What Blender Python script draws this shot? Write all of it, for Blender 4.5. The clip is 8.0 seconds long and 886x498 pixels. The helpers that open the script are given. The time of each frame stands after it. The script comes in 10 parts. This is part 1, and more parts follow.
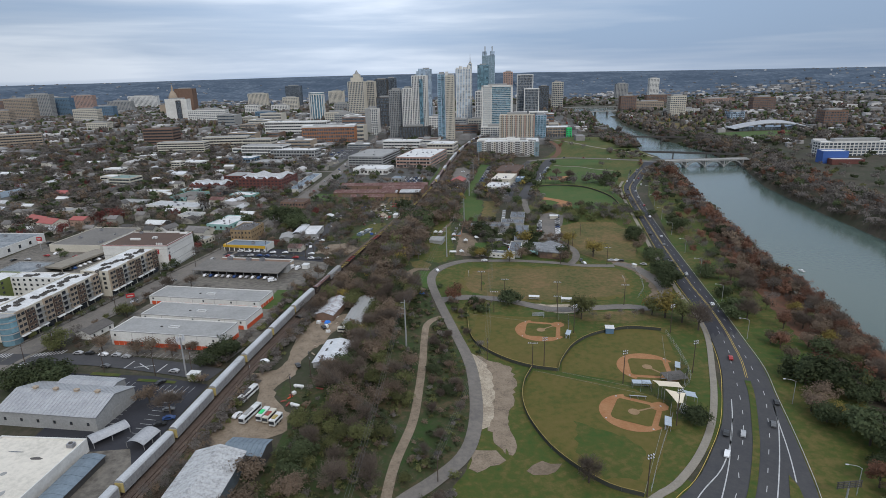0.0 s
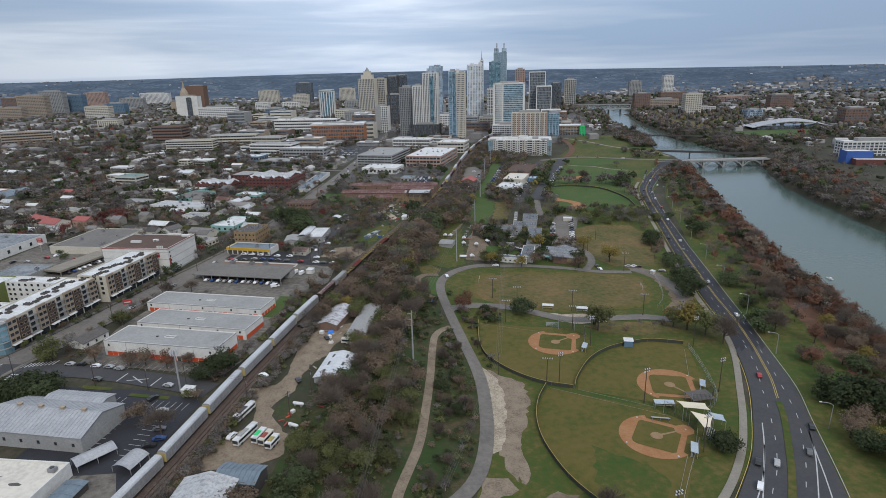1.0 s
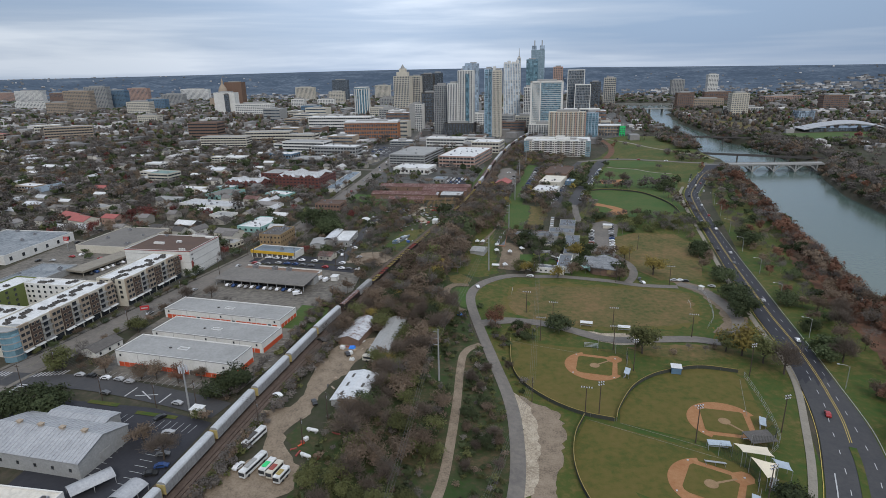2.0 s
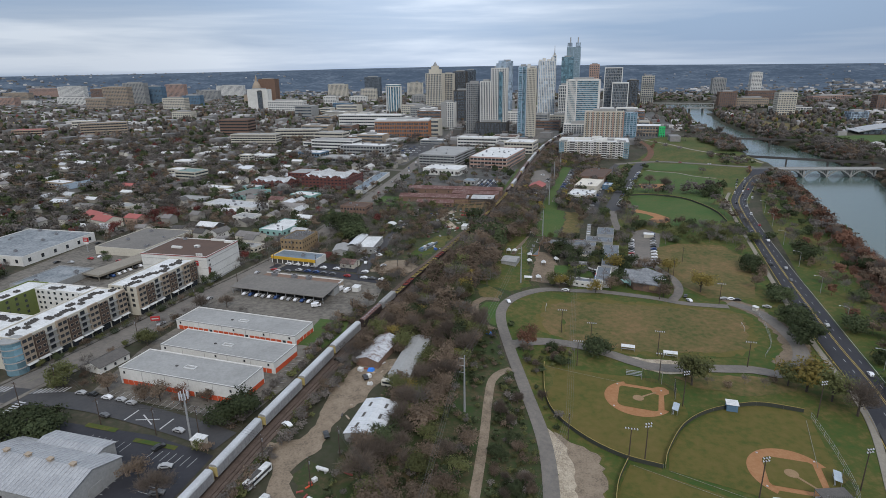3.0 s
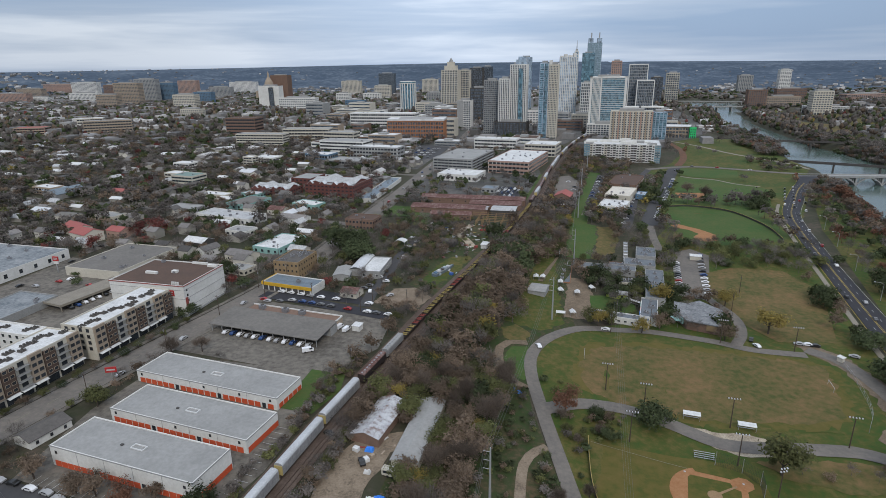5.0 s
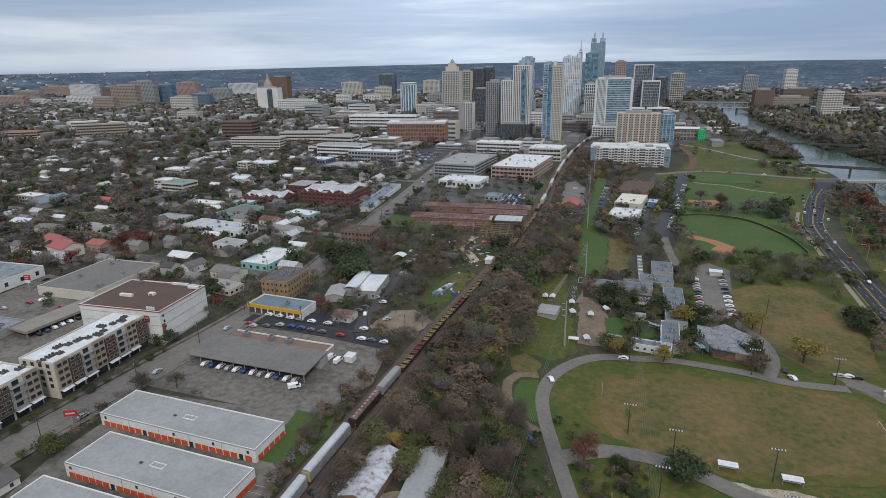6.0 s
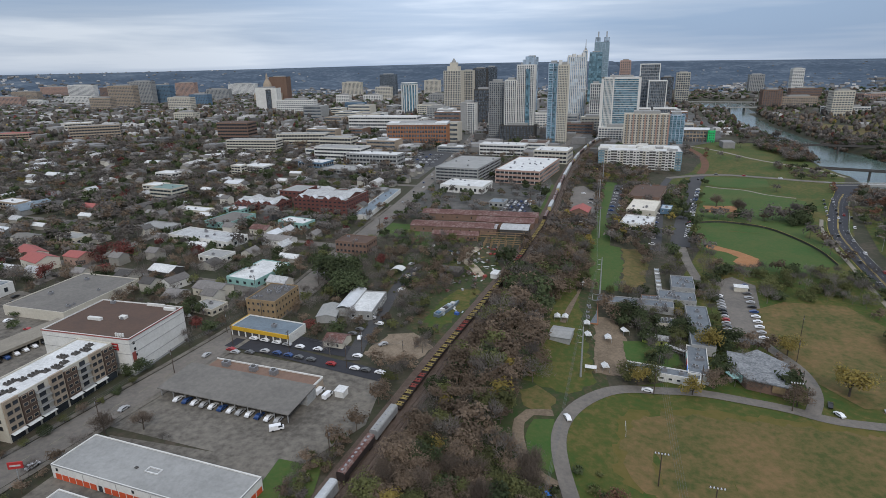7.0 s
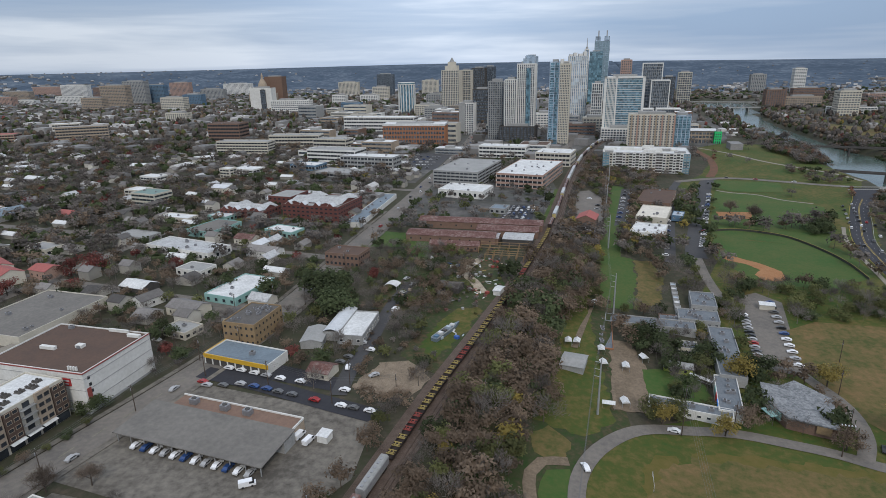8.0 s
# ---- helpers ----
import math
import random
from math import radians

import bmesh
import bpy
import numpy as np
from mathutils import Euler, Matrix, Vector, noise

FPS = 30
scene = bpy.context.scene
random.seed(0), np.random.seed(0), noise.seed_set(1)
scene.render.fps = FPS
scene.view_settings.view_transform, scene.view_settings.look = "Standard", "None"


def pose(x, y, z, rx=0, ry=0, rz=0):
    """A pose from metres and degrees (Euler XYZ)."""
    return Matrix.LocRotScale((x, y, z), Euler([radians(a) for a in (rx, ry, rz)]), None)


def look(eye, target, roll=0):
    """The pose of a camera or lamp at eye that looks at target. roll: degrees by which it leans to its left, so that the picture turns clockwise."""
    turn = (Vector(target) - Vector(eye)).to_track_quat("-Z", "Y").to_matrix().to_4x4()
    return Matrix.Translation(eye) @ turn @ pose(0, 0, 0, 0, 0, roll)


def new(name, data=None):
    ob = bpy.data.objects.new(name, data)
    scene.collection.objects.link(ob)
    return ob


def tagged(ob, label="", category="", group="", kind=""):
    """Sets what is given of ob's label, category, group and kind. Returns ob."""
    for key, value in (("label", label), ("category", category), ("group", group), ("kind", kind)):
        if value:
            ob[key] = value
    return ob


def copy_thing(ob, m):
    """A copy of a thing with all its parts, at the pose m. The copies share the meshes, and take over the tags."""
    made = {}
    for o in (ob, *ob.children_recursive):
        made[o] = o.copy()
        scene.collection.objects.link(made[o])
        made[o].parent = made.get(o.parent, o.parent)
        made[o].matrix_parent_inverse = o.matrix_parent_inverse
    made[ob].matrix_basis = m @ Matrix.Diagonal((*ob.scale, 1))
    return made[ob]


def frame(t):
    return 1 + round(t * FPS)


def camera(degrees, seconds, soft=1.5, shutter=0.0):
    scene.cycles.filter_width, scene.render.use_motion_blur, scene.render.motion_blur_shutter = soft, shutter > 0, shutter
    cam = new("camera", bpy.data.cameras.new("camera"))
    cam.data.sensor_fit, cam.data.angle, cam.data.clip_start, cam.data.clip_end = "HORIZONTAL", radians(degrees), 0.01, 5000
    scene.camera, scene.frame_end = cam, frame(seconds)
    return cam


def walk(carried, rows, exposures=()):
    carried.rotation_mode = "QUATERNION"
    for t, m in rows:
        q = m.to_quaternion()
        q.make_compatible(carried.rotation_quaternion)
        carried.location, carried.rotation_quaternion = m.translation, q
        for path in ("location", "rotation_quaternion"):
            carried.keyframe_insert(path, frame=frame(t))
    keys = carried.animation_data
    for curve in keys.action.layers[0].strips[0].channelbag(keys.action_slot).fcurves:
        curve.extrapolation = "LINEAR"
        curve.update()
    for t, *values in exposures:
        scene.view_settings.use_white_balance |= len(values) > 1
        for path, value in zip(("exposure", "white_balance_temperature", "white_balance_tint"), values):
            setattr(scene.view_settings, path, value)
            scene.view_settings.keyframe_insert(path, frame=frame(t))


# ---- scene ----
cam = camera(74.9, 8.0, soft=0.65)
PATH = [
    (0, (6.281, -3.663, 135.337), (6.238, -1.749, 134.757), -1.3),
    (0.5, (6.576, 3.567, 135.34), (6.541, 5.479, 134.756), -1.5),
    (1, (6.44, 12.839, 135.524), (6.361, 14.749, 134.936), -1.3),
    (1.2, (6.732, 17.049, 135.673), (6.631, 18.957, 135.083), -1.3),
    (2.5, (5.422, 47.836, 135.687), (5.176, 49.729, 135.091), -0.9),
    (3, (4.145, 60.724, 135.965), (3.852, 62.609, 135.365), -0.9),
    (3.5, (2.198, 74.273, 136.015), (1.874, 76.152, 135.412), -0.8),
    (4, (-0.227, 88.192, 135.98), (-0.564, 90.068, 135.375), -0.8),
    (4.5, (-3.061, 102.512, 136.094), (-3.402, 104.387, 135.487), -0.9),
    (4.7, (-4.603, 108.676, 136.087), (-4.942, 110.55, 135.476), -0.8),
    (6, (-11.54, 146.267, 137.168), (-11.885, 148.141, 136.559), -1.0),
    (6.5, (-14.75, 161.029, 136.91), (-15.096, 162.902, 136.302), -1.1),
    (7, (-17.149, 175.686, 136.437), (-17.499, 177.558, 135.828), -1.1),
    (7.5, (-20.135, 190.761, 135.626), (-20.486, 192.633, 135.017), -1.1),
    (8, (-22.868, 206.296, 134.79), (-23.211, 208.169, 134.181), -1.1),
]
walk(cam, [(t, look(eye, target, roll)) for t, eye, target, roll in PATH])


# ---- world, sun ----
SUN_ELEV, SUN_TURN = radians(40), radians(158)
world = bpy.data.worlds.new("overcast_sky")
scene.world = world
world.use_nodes = True
nt = world.node_tree
nt.nodes.clear()
w_out = nt.nodes.new("ShaderNodeOutputWorld")
w_bg = nt.nodes.new("ShaderNodeBackground")
w_sky = nt.nodes.new("ShaderNodeTexSky")
w_sky.sky_type, w_sky.sun_disc = "NISHITA", False
w_sky.sun_elevation, w_sky.sun_rotation = SUN_ELEV, SUN_TURN
w_sky.altitude, w_sky.air_density, w_sky.dust_density = 200, 1.0, 2.0
w_co = nt.nodes.new("ShaderNodeTexCoord")
w_map = nt.nodes.new("ShaderNodeMapping")
w_map.inputs["Scale"].default_value = (1.0, 1.0, 13.0)
w_map.inputs["Location"].default_value = (0.55, 0.2, 0.3)
w_n1 = nt.nodes.new("ShaderNodeTexNoise")
w_n1.inputs["Scale"].default_value, w_n1.inputs["Detail"].default_value = 1.5, 7.0
w_n1.inputs["Roughness"].default_value, w_n1.inputs["Distortion"].default_value = 0.5, 0.25
w_ramp = nt.nodes.new("ShaderNodeValToRGB")
w_ramp.color_ramp.elements[0].position, w_ramp.color_ramp.elements[1].position = 0.36, 0.66
w_ramp.color_ramp.elements[0].color = (0.3, 0.4, 0.55, 1)
w_ramp.color_ramp.elements[1].color = (0.72, 0.77, 0.84, 1)
w_e = w_ramp.color_ramp.elements.new(0.5)
w_e.color = (0.42, 0.5, 0.62, 1)
w_gain = nt.nodes.new("ShaderNodeMix")
w_gain.data_type, w_gain.blend_type = "RGBA", "MULTIPLY"
w_gain.inputs["Factor"].default_value = 1.0
w_gain.inputs["B"].default_value = (12.5, 12.5, 12.5, 1)
w_mix = nt.nodes.new("ShaderNodeMix")
w_mix.data_type = "RGBA"
w_mix.inputs["Factor"].default_value = 0.9
w_sep = nt.nodes.new("ShaderNodeSeparateXYZ")
w_rise = nt.nodes.new("ShaderNodeMapRange")
w_rise.inputs["From Min"].default_value, w_rise.inputs["From Max"].default_value = 0.0, 0.9
w_rise.inputs["To Min"].default_value, w_rise.inputs["To Max"].default_value = 0.0, 1.0
w_lift = nt.nodes.new("ShaderNodeMix")
w_lift.data_type = "RGBA"
w_lift.inputs["A"].default_value = (0.85, 0.89, 0.95, 1)
w_lift.inputs["B"].default_value = (1.98, 1.88, 1.81, 1)
nt.links.new(w_rise.outputs["Result"], w_lift.inputs["Factor"])
w_zen = nt.nodes.new("ShaderNodeMix")
w_zen.data_type, w_zen.blend_type = "RGBA", "MULTIPLY"
w_zen.inputs["Factor"].default_value = 1.0
nt.links.new(w_co.outputs["Generated"], w_sep.inputs[0])
nt.links.new(w_sep.outputs["Z"], w_rise.inputs["Value"])
nt.links.new(w_co.outputs["Generated"], w_map.inputs["Vector"])
nt.links.new(w_map.outputs["Vector"], w_n1.inputs["Vector"])
nt.links.new(w_n1.outputs["Fac"], w_ramp.inputs["Fac"])
nt.links.new(w_ramp.outputs["Color"], w_gain.inputs["A"])
nt.links.new(w_sky.outputs["Color"], w_mix.inputs["A"])
nt.links.new(w_gain.outputs["Result"], w_zen.inputs["A"])
nt.links.new(w_lift.outputs["Result"], w_zen.inputs["B"])
w_side = nt.nodes.new("ShaderNodeMapRange")
w_side.inputs["From Min"].default_value, w_side.inputs["From Max"].default_value = -1.0, 1.0
w_glow = nt.nodes.new("ShaderNodeValToRGB")             # the cloud is thinnest a little west of the skyline
w_glow.color_ramp.interpolation = "EASE"
for at, v in ((0.16, 0.8), (0.42, 1.11), (0.6, 0.94), (0.8, 0.84)):
    w_stop = w_glow.color_ramp.elements.new(at)
    w_stop.color = (v, v, v, 1)
for w_stop, v in ((w_glow.color_ramp.elements[0], 0.8), (w_glow.color_ramp.elements[-1], 0.84)):
    w_stop.color = (v, v, v, 1)
nt.links.new(w_side.outputs["Result"], w_glow.inputs["Fac"])
w_turn = nt.nodes.new("ShaderNodeMix")
w_turn.data_type, w_turn.blend_type = "RGBA", "MULTIPLY"
w_turn.inputs["Factor"].default_value = 1.0
nt.links.new(w_sep.outputs["X"], w_side.inputs["Value"])
nt.links.new(w_zen.outputs["Result"], w_turn.inputs["A"])
nt.links.new(w_glow.outputs["Color"], w_turn.inputs["B"])
nt.links.new(w_turn.outputs["Result"], w_mix.inputs["B"])
nt.links.new(w_mix.outputs["Result"], w_bg.inputs["Color"])
w_bg.inputs["Strength"].default_value = 0.1
nt.links.new(w_bg.outputs["Background"], w_out.inputs["Surface"])

sun = new("sun", bpy.data.lights.new("sun", "SUN"))
sun.data.energy, sun.data.angle, sun.data.color = 1.5, radians(14), (1.0, 0.95, 0.88)
sun.matrix_world = look((0, 0, 600), (-600 * math.sin(SUN_TURN) / math.tan(SUN_ELEV), -600 * math.cos(SUN_TURN) / math.tan(SUN_ELEV), 0))


# ---- materials ----
def mat(name, c1, c2=None, scale=0.5, rough=0.85, metal=0.0, bump=0.15, fine=6.0, c3=None, place="world", vary=0.0, island=0.0, spec=0.3, tint="", panes=None, thin=0.0):
    """A surface of two or three colours mixed by coarse and fine noise, in metres. vary: brightness differs per object; island: per loose piece; panes: per glass pane of that size; thin: share of light that leaves let through."""
    m = bpy.data.materials.new(name)
    m.use_nodes = True
    t = m.node_tree
    b = t.nodes["Principled BSDF"]
    b.inputs["Roughness"].default_value, b.inputs["Metallic"].default_value = rough, metal
    b.inputs["Specular IOR Level"].default_value = spec
    c2 = c2 or tuple(v * 0.7 for v in c1)
    if place == "world":
        co = t.nodes.new("ShaderNodeNewGeometry").outputs["Position"]
    else:
        co = t.nodes.new("ShaderNodeTexCoord").outputs["Object"]
    n1, n2 = t.nodes.new("ShaderNodeTexNoise"), t.nodes.new("ShaderNodeTexNoise")
    for n, s, det in ((n1, scale, 5.0), (n2, scale * fine, 4.0)):
        n.inputs["Scale"].default_value, n.inputs["Detail"].default_value = s, det
        n.inputs["Roughness"].default_value = 0.65
        t.links.new(co, n.inputs["Vector"])
    add = t.nodes.new("ShaderNodeMath")
    add.operation = "MULTIPLY_ADD"
    add.inputs[1].default_value = 0.5
    t.links.new(n2.outputs["Fac"], add.inputs[0])
    half = t.nodes.new("ShaderNodeMath")
    half.operation = "MULTIPLY"
    half.inputs[1].default_value = 0.5
    t.links.new(n1.outputs["Fac"], half.inputs[0])
    t.links.new(half.outputs[0], add.inputs[2])
    ramp = t.nodes.new("ShaderNodeValToRGB")
    e = ramp.color_ramp.elements
    e[0].position, e[1].position = 0.38, 0.62
    e[0].color, e[1].color = (*c1, 1), (*c2, 1)
    if c3:
        e.new(0.5).color = (*c3, 1)
    t.links.new(add.outputs[0], ramp.inputs["Fac"])
    last = ramp.outputs["Color"]
    for amount, node, socket in ((vary, "ShaderNodeObjectInfo", "Random"), (island, "ShaderNodeNewGeometry", "Random Per Island")):
        if amount:
            src = t.nodes.new(node)
            mr = t.nodes.new("ShaderNodeMapRange")
            mr.inputs["To Min"].default_value, mr.inputs["To Max"].default_value = 1 - amount, 1 + amount
            t.links.new(src.outputs[socket], mr.inputs["Value"])
            hsv = t.nodes.new("ShaderNodeHueSaturation")
            t.links.new(mr.outputs["Result"], hsv.inputs["Value"])
            t.links.new(last, hsv.inputs["Color"])
            last = hsv.outputs["Color"]
    if tint:
        at = t.nodes.new("ShaderNodeAttribute")
        at.attribute_name = tint
        hsv = t.nodes.new("ShaderNodeHueSaturation")
        t.links.new(at.outputs["Fac"], hsv.inputs["Value"])
        t.links.new(last, hsv.inputs["Color"])
        last = hsv.outputs["Color"]
    if panes:
        oc = t.nodes.new("ShaderNodeTexCoord").outputs["Object"]
        snap, wn = t.nodes.new("ShaderNodeVectorMath"), t.nodes.new("ShaderNodeTexWhiteNoise")
        snap.operation = "SNAP"
        snap.inputs[1].default_value = panes
        mr, hsv = t.nodes.new("ShaderNodeMapRange"), t.nodes.new("ShaderNodeHueSaturation")
        mr.inputs["To Min"].default_value, mr.inputs["To Max"].default_value = 0.45, 1.6
        t.links.new(oc, snap.inputs[0])
        t.links.new(snap.outputs[0], wn.inputs["Vector"])
        t.links.new(wn.outputs["Value"], mr.inputs["Value"])
        t.links.new(mr.outputs["Result"], hsv.inputs["Value"])
        t.links.new(last, hsv.inputs["Color"])
        last = hsv.outputs["Color"]
    t.links.new(last, b.inputs["Base Color"])
    if bump:
        bp = t.nodes.new("ShaderNodeBump")
        bp.inputs["Strength"].default_value, bp.inputs["Distance"].default_value = bump, 0.3
        t.links.new(n2.outputs["Fac"], bp.inputs["Height"])
        t.links.new(bp.outputs["Normal"], b.inputs["Normal"])
    if thin:
        tr, mx = t.nodes.new("ShaderNodeBsdfTranslucent"), t.nodes.new("ShaderNodeMixShader")
        mx.inputs["Fac"].default_value = thin
        t.links.new(last, tr.inputs["Color"])
        t.links.new(b.outputs["BSDF"], mx.inputs[1])
        t.links.new(tr.outputs["BSDF"], mx.inputs[2])
        t.links.new(mx.outputs["Shader"], t.nodes["Material Output"].inputs["Surface"])
    return m


M = {}
# ground sheets
M["earth"] = mat("earth", (0.03, 0.035, 0.016), (0.07, 0.055, 0.04), 0.02, 0.95, bump=0.4, fine=14, c3=(0.042, 0.04, 0.024))
M["scrub"] = mat("scrub", (0.022, 0.046, 0.009), (0.08, 0.056, 0.03), 0.045, 0.95, bump=0.5, fine=10, c3=(0.036, 0.043, 0.016))
M["lawn"] = mat("lawn", (0.029, 0.062, 0.009), (0.105, 0.083, 0.025), 0.026, 0.95, bump=0.3, fine=13, c3=(0.055, 0.065, 0.012))
M["ballgrass"] = mat("ballgrass", (0.05, 0.061, 0.01), (0.105, 0.08, 0.022), 0.022, 0.95, bump=0.2, fine=15, c3=(0.086, 0.074, 0.016))
M["drygrass"] = mat("drygrass", (0.05, 0.06, 0.014), (0.15, 0.096, 0.042), 0.04, 0.95, bump=0.15, fine=9, c3=(0.1, 0.079, 0.027))
M["infield"] = mat("infield", (0.245, 0.11, 0.046), (0.3, 0.158, 0.075), 0.15, 0.95, bump=0.1)
M["mounddirt"] = mat("mounddirt", (0.27, 0.18, 0.1), (0.2, 0.13, 0.07), 0.5, 0.95, bump=0.1)
M["gravel"] = mat("gravel", (0.4, 0.345, 0.265), (0.2, 0.16, 0.118), 0.2, 0.95, bump=0.4, fine=8, c3=(0.3, 0.25, 0.185))
M["dirt"] = mat("dirt", (0.185, 0.14, 0.098), (0.105, 0.08, 0.054), 0.12, 0.95, bump=0.3, fine=7)
M["paledirt"] = mat("paledirt", (0.235, 0.187, 0.137), (0.115, 0.09, 0.064), 0.2, 0.95, bump=0.4, fine=7, c3=(0.19, 0.147, 0.105))
M["redbank"] = mat("redbank", (0.15, 0.066, 0.04), (0.085, 0.056, 0.034), 0.12, 0.95, bump=0.3, fine=7)
M["asphalt"] = mat("asphalt", (0.043, 0.043, 0.046), (0.058, 0.056, 0.056), 0.06, 0.85, bump=0.08, fine=12)
M["freshasphalt"] = mat("freshasphalt", (0.022, 0.022, 0.027), (0.031, 0.031, 0.036), 0.08, 0.8, bump=0.08, fine=10)
M["oldasphalt"] = mat("oldasphalt", (0.108, 0.098, 0.088), (0.165, 0.146, 0.126), 0.06, 0.9, bump=0.1, fine=9)
M["concrete"] = mat("concrete", (0.24, 0.215, 0.175), (0.18, 0.16, 0.13), 0.2, 0.9, bump=0.1)
M["lotslab"] = mat("lotslab", (0.165, 0.148, 0.124), (0.07, 0.062, 0.052), 0.045, 0.9, bump=0.15, fine=8, c3=(0.122, 0.109, 0.092))
M["ballast"] = mat("ballast", (0.066, 0.046, 0.036), (0.115, 0.085, 0.068), 0.3, 0.95, bump=0.5, fine=8)
M["rail"] = mat("rail", (0.16, 0.12, 0.1), (0.1, 0.07, 0.055), 2, 0.5, 0.7)
M["chalk"] = mat("chalk", (0.22, 0.21, 0.16), (0.13, 0.13, 0.08), 0.3, 0.9, bump=0)
M["white_line"] = mat("white_line", (0.46, 0.46, 0.45), (0.3, 0.3, 0.3), 0.6, 0.8, bump=0)
M["yellow_line"] = mat("yellow_line", (0.5, 0.36, 0.08), (0.36, 0.27, 0.08), 0.6, 0.8, bump=0)
M["lush"] = mat("lush", (0.032, 0.076, 0.014), (0.066, 0.083, 0.022), 0.04, 0.95, bump=0.2, fine=14)
# blue of distance haze mixed into the colour of the far ground
M["hazywoods"] = mat("hazywoods", (0.024, 0.042, 0.066), (0.1, 0.125, 0.155), 0.006, 0.95, bump=0, fine=6, c3=(0.04, 0.062, 0.092))
# built surfaces
M["white_wall"] = mat("white_wall", (0.62, 0.61, 0.58), (0.5, 0.49, 0.46), 0.15, 0.8, bump=0.05, place="object")
M["cream_wall"] = mat("cream_wall", (0.5, 0.465, 0.39), (0.41, 0.38, 0.32), 0.15, 0.85, bump=0.05, place="object")
M["tan_wall"] = mat("tan_wall", (0.33, 0.265, 0.2), (0.25, 0.2, 0.15), 0.15, 0.85, bump=0.1, place="object")
M["brick_red"] = mat("brick_red", (0.14, 0.054, 0.044), (0.1, 0.042, 0.037), 0.4, 0.9, bump=0.1, place="object")
M["brick_brown"] = mat("brick_brown", (0.19, 0.12, 0.088), (0.14, 0.092, 0.07), 0.4, 0.9, bump=0.1, place="object")
M["brick_yellow"] = mat("brick_yellow", (0.27, 0.19, 0.105), (0.2, 0.14, 0.08), 0.4, 0.9, bump=0.1, place="object")
M["grey_wall"] = mat("grey_wall", (0.3, 0.3, 0.29), (0.22, 0.22, 0.215), 0.2, 0.85, bump=0.05, place="object")
M["dark_wall"] = mat("dark_wall", (0.07, 0.065, 0.06), (0.05, 0.047, 0.045), 0.2, 0.8, bump=0.05, place="object")
M["orange"] = mat("orange", (0.5, 0.08, 0.03), (0.42, 0.072, 0.03), 0.5, 0.6, bump=0.05, place="object")
M["green_wall"] = mat("green_wall", (0.14, 0.17, 0.05), (0.11, 0.13, 0.045), 0.3, 0.8, bump=0.05, place="object")
M["bright_green"] = mat("bright_green", (0.03, 0.5, 0.16), (0.03, 0.42, 0.13), 0.3, 0.6, bump=0, place="object")
M["yellow_paint"] = mat("yellow_paint", (0.55, 0.33, 0.03), (0.45, 0.27, 0.03), 0.5, 0.6, bump=0.05, place="object")
M["teal_paint"] = mat("teal_paint", (0.24, 0.4, 0.37), (0.2, 0.33, 0.31), 0.5, 0.7, bump=0.05, place="object")
M["blue_paint"] = mat("blue_paint", (0.04, 0.1, 0.32), (0.035, 0.085, 0.26), 0.5, 0.6, bump=0.05, place="object")
M["red_paint"] = mat("red_paint", (0.4, 0.03, 0.03), (0.3, 0.03, 0.03), 0.5, 0.6, bump=0.05, place="object")
M["roof_grey"] = mat("roof_grey", (0.29, 0.287, 0.276), (0.215, 0.213, 0.204), 0.08, 0.85, bump=0.1, place="object", fine=9)
M["roof_white"] = mat("roof_white", (0.62, 0.62, 0.61), (0.4, 0.4, 0.39), 0.14, 0.75, bump=0.08, place="object", fine=7)
M["roof_dark"] = mat("roof_dark", (0.075, 0.07, 0.065), (0.11, 0.1, 0.092), 0.2, 0.9, bump=0.1, place="object")
M["roof_brown"] = mat("roof_brown", (0.1, 0.062, 0.045), (0.075, 0.05, 0.04), 0.15, 0.9, bump=0.1, place="object")
M["roof_rust"] = mat("roof_rust", (0.068, 0.029, 0.024), (0.2, 0.15, 0.135), 0.14, 0.75, bump=0.15, place="object", fine=5, c3=(0.115, 0.054, 0.044))
M["roof_red"] = mat("roof_red", (0.32, 0.098, 0.085), (0.26, 0.082, 0.074), 0.4, 0.8, bump=0.15, place="object")
M["roof_metal"] = mat("roof_metal", (0.4, 0.4, 0.4), (0.29, 0.29, 0.295), 0.14, 0.45, 0.4, bump=0.05, place="object", fine=8)
M["roof_bluegrey"] = mat("roof_bluegrey", (0.17, 0.21, 0.24), (0.12, 0.15, 0.175), 0.15, 0.5, 0.3, bump=0.05, place="object")
M["shingle"] = mat("shingle", (0.095, 0.088, 0.083), (0.15, 0.14, 0.132), 0.5, 0.9, bump=0.2, place="object", vary=0.6, fine=9)
M["house_wall"] = mat("house_wall", (0.4, 0.38, 0.33), (0.32, 0.3, 0.27), 0.3, 0.85, bump=0.05, place="object", vary=0.45)
M["glass_dark"] = mat("glass_dark", (0.02, 0.024, 0.03), (0.035, 0.04, 0.046), 0.3, 0.12, bump=0, place="object", spec=0.6, vary=0.3)
M["glass_tower"] = mat("glass_tower", (0.05, 0.06, 0.075), (0.11, 0.13, 0.15), 0.25, 0.1, bump=0, place="object", spec=0.8, panes=(1.9, 1.9, 3.6))
M["glass_blue"] = mat("glass_blue", (0.065, 0.135, 0.175), (0.12, 0.21, 0.26), 0.12, 0.12, bump=0, place="object", spec=0.7, panes=(2.6, 2.6, 3.6))
M["glass_green"] = mat("glass_green", (0.09, 0.17, 0.21), (0.15, 0.24, 0.28), 0.06, 0.12, bump=0, place="object", spec=0.7, panes=(6, 6, 7))
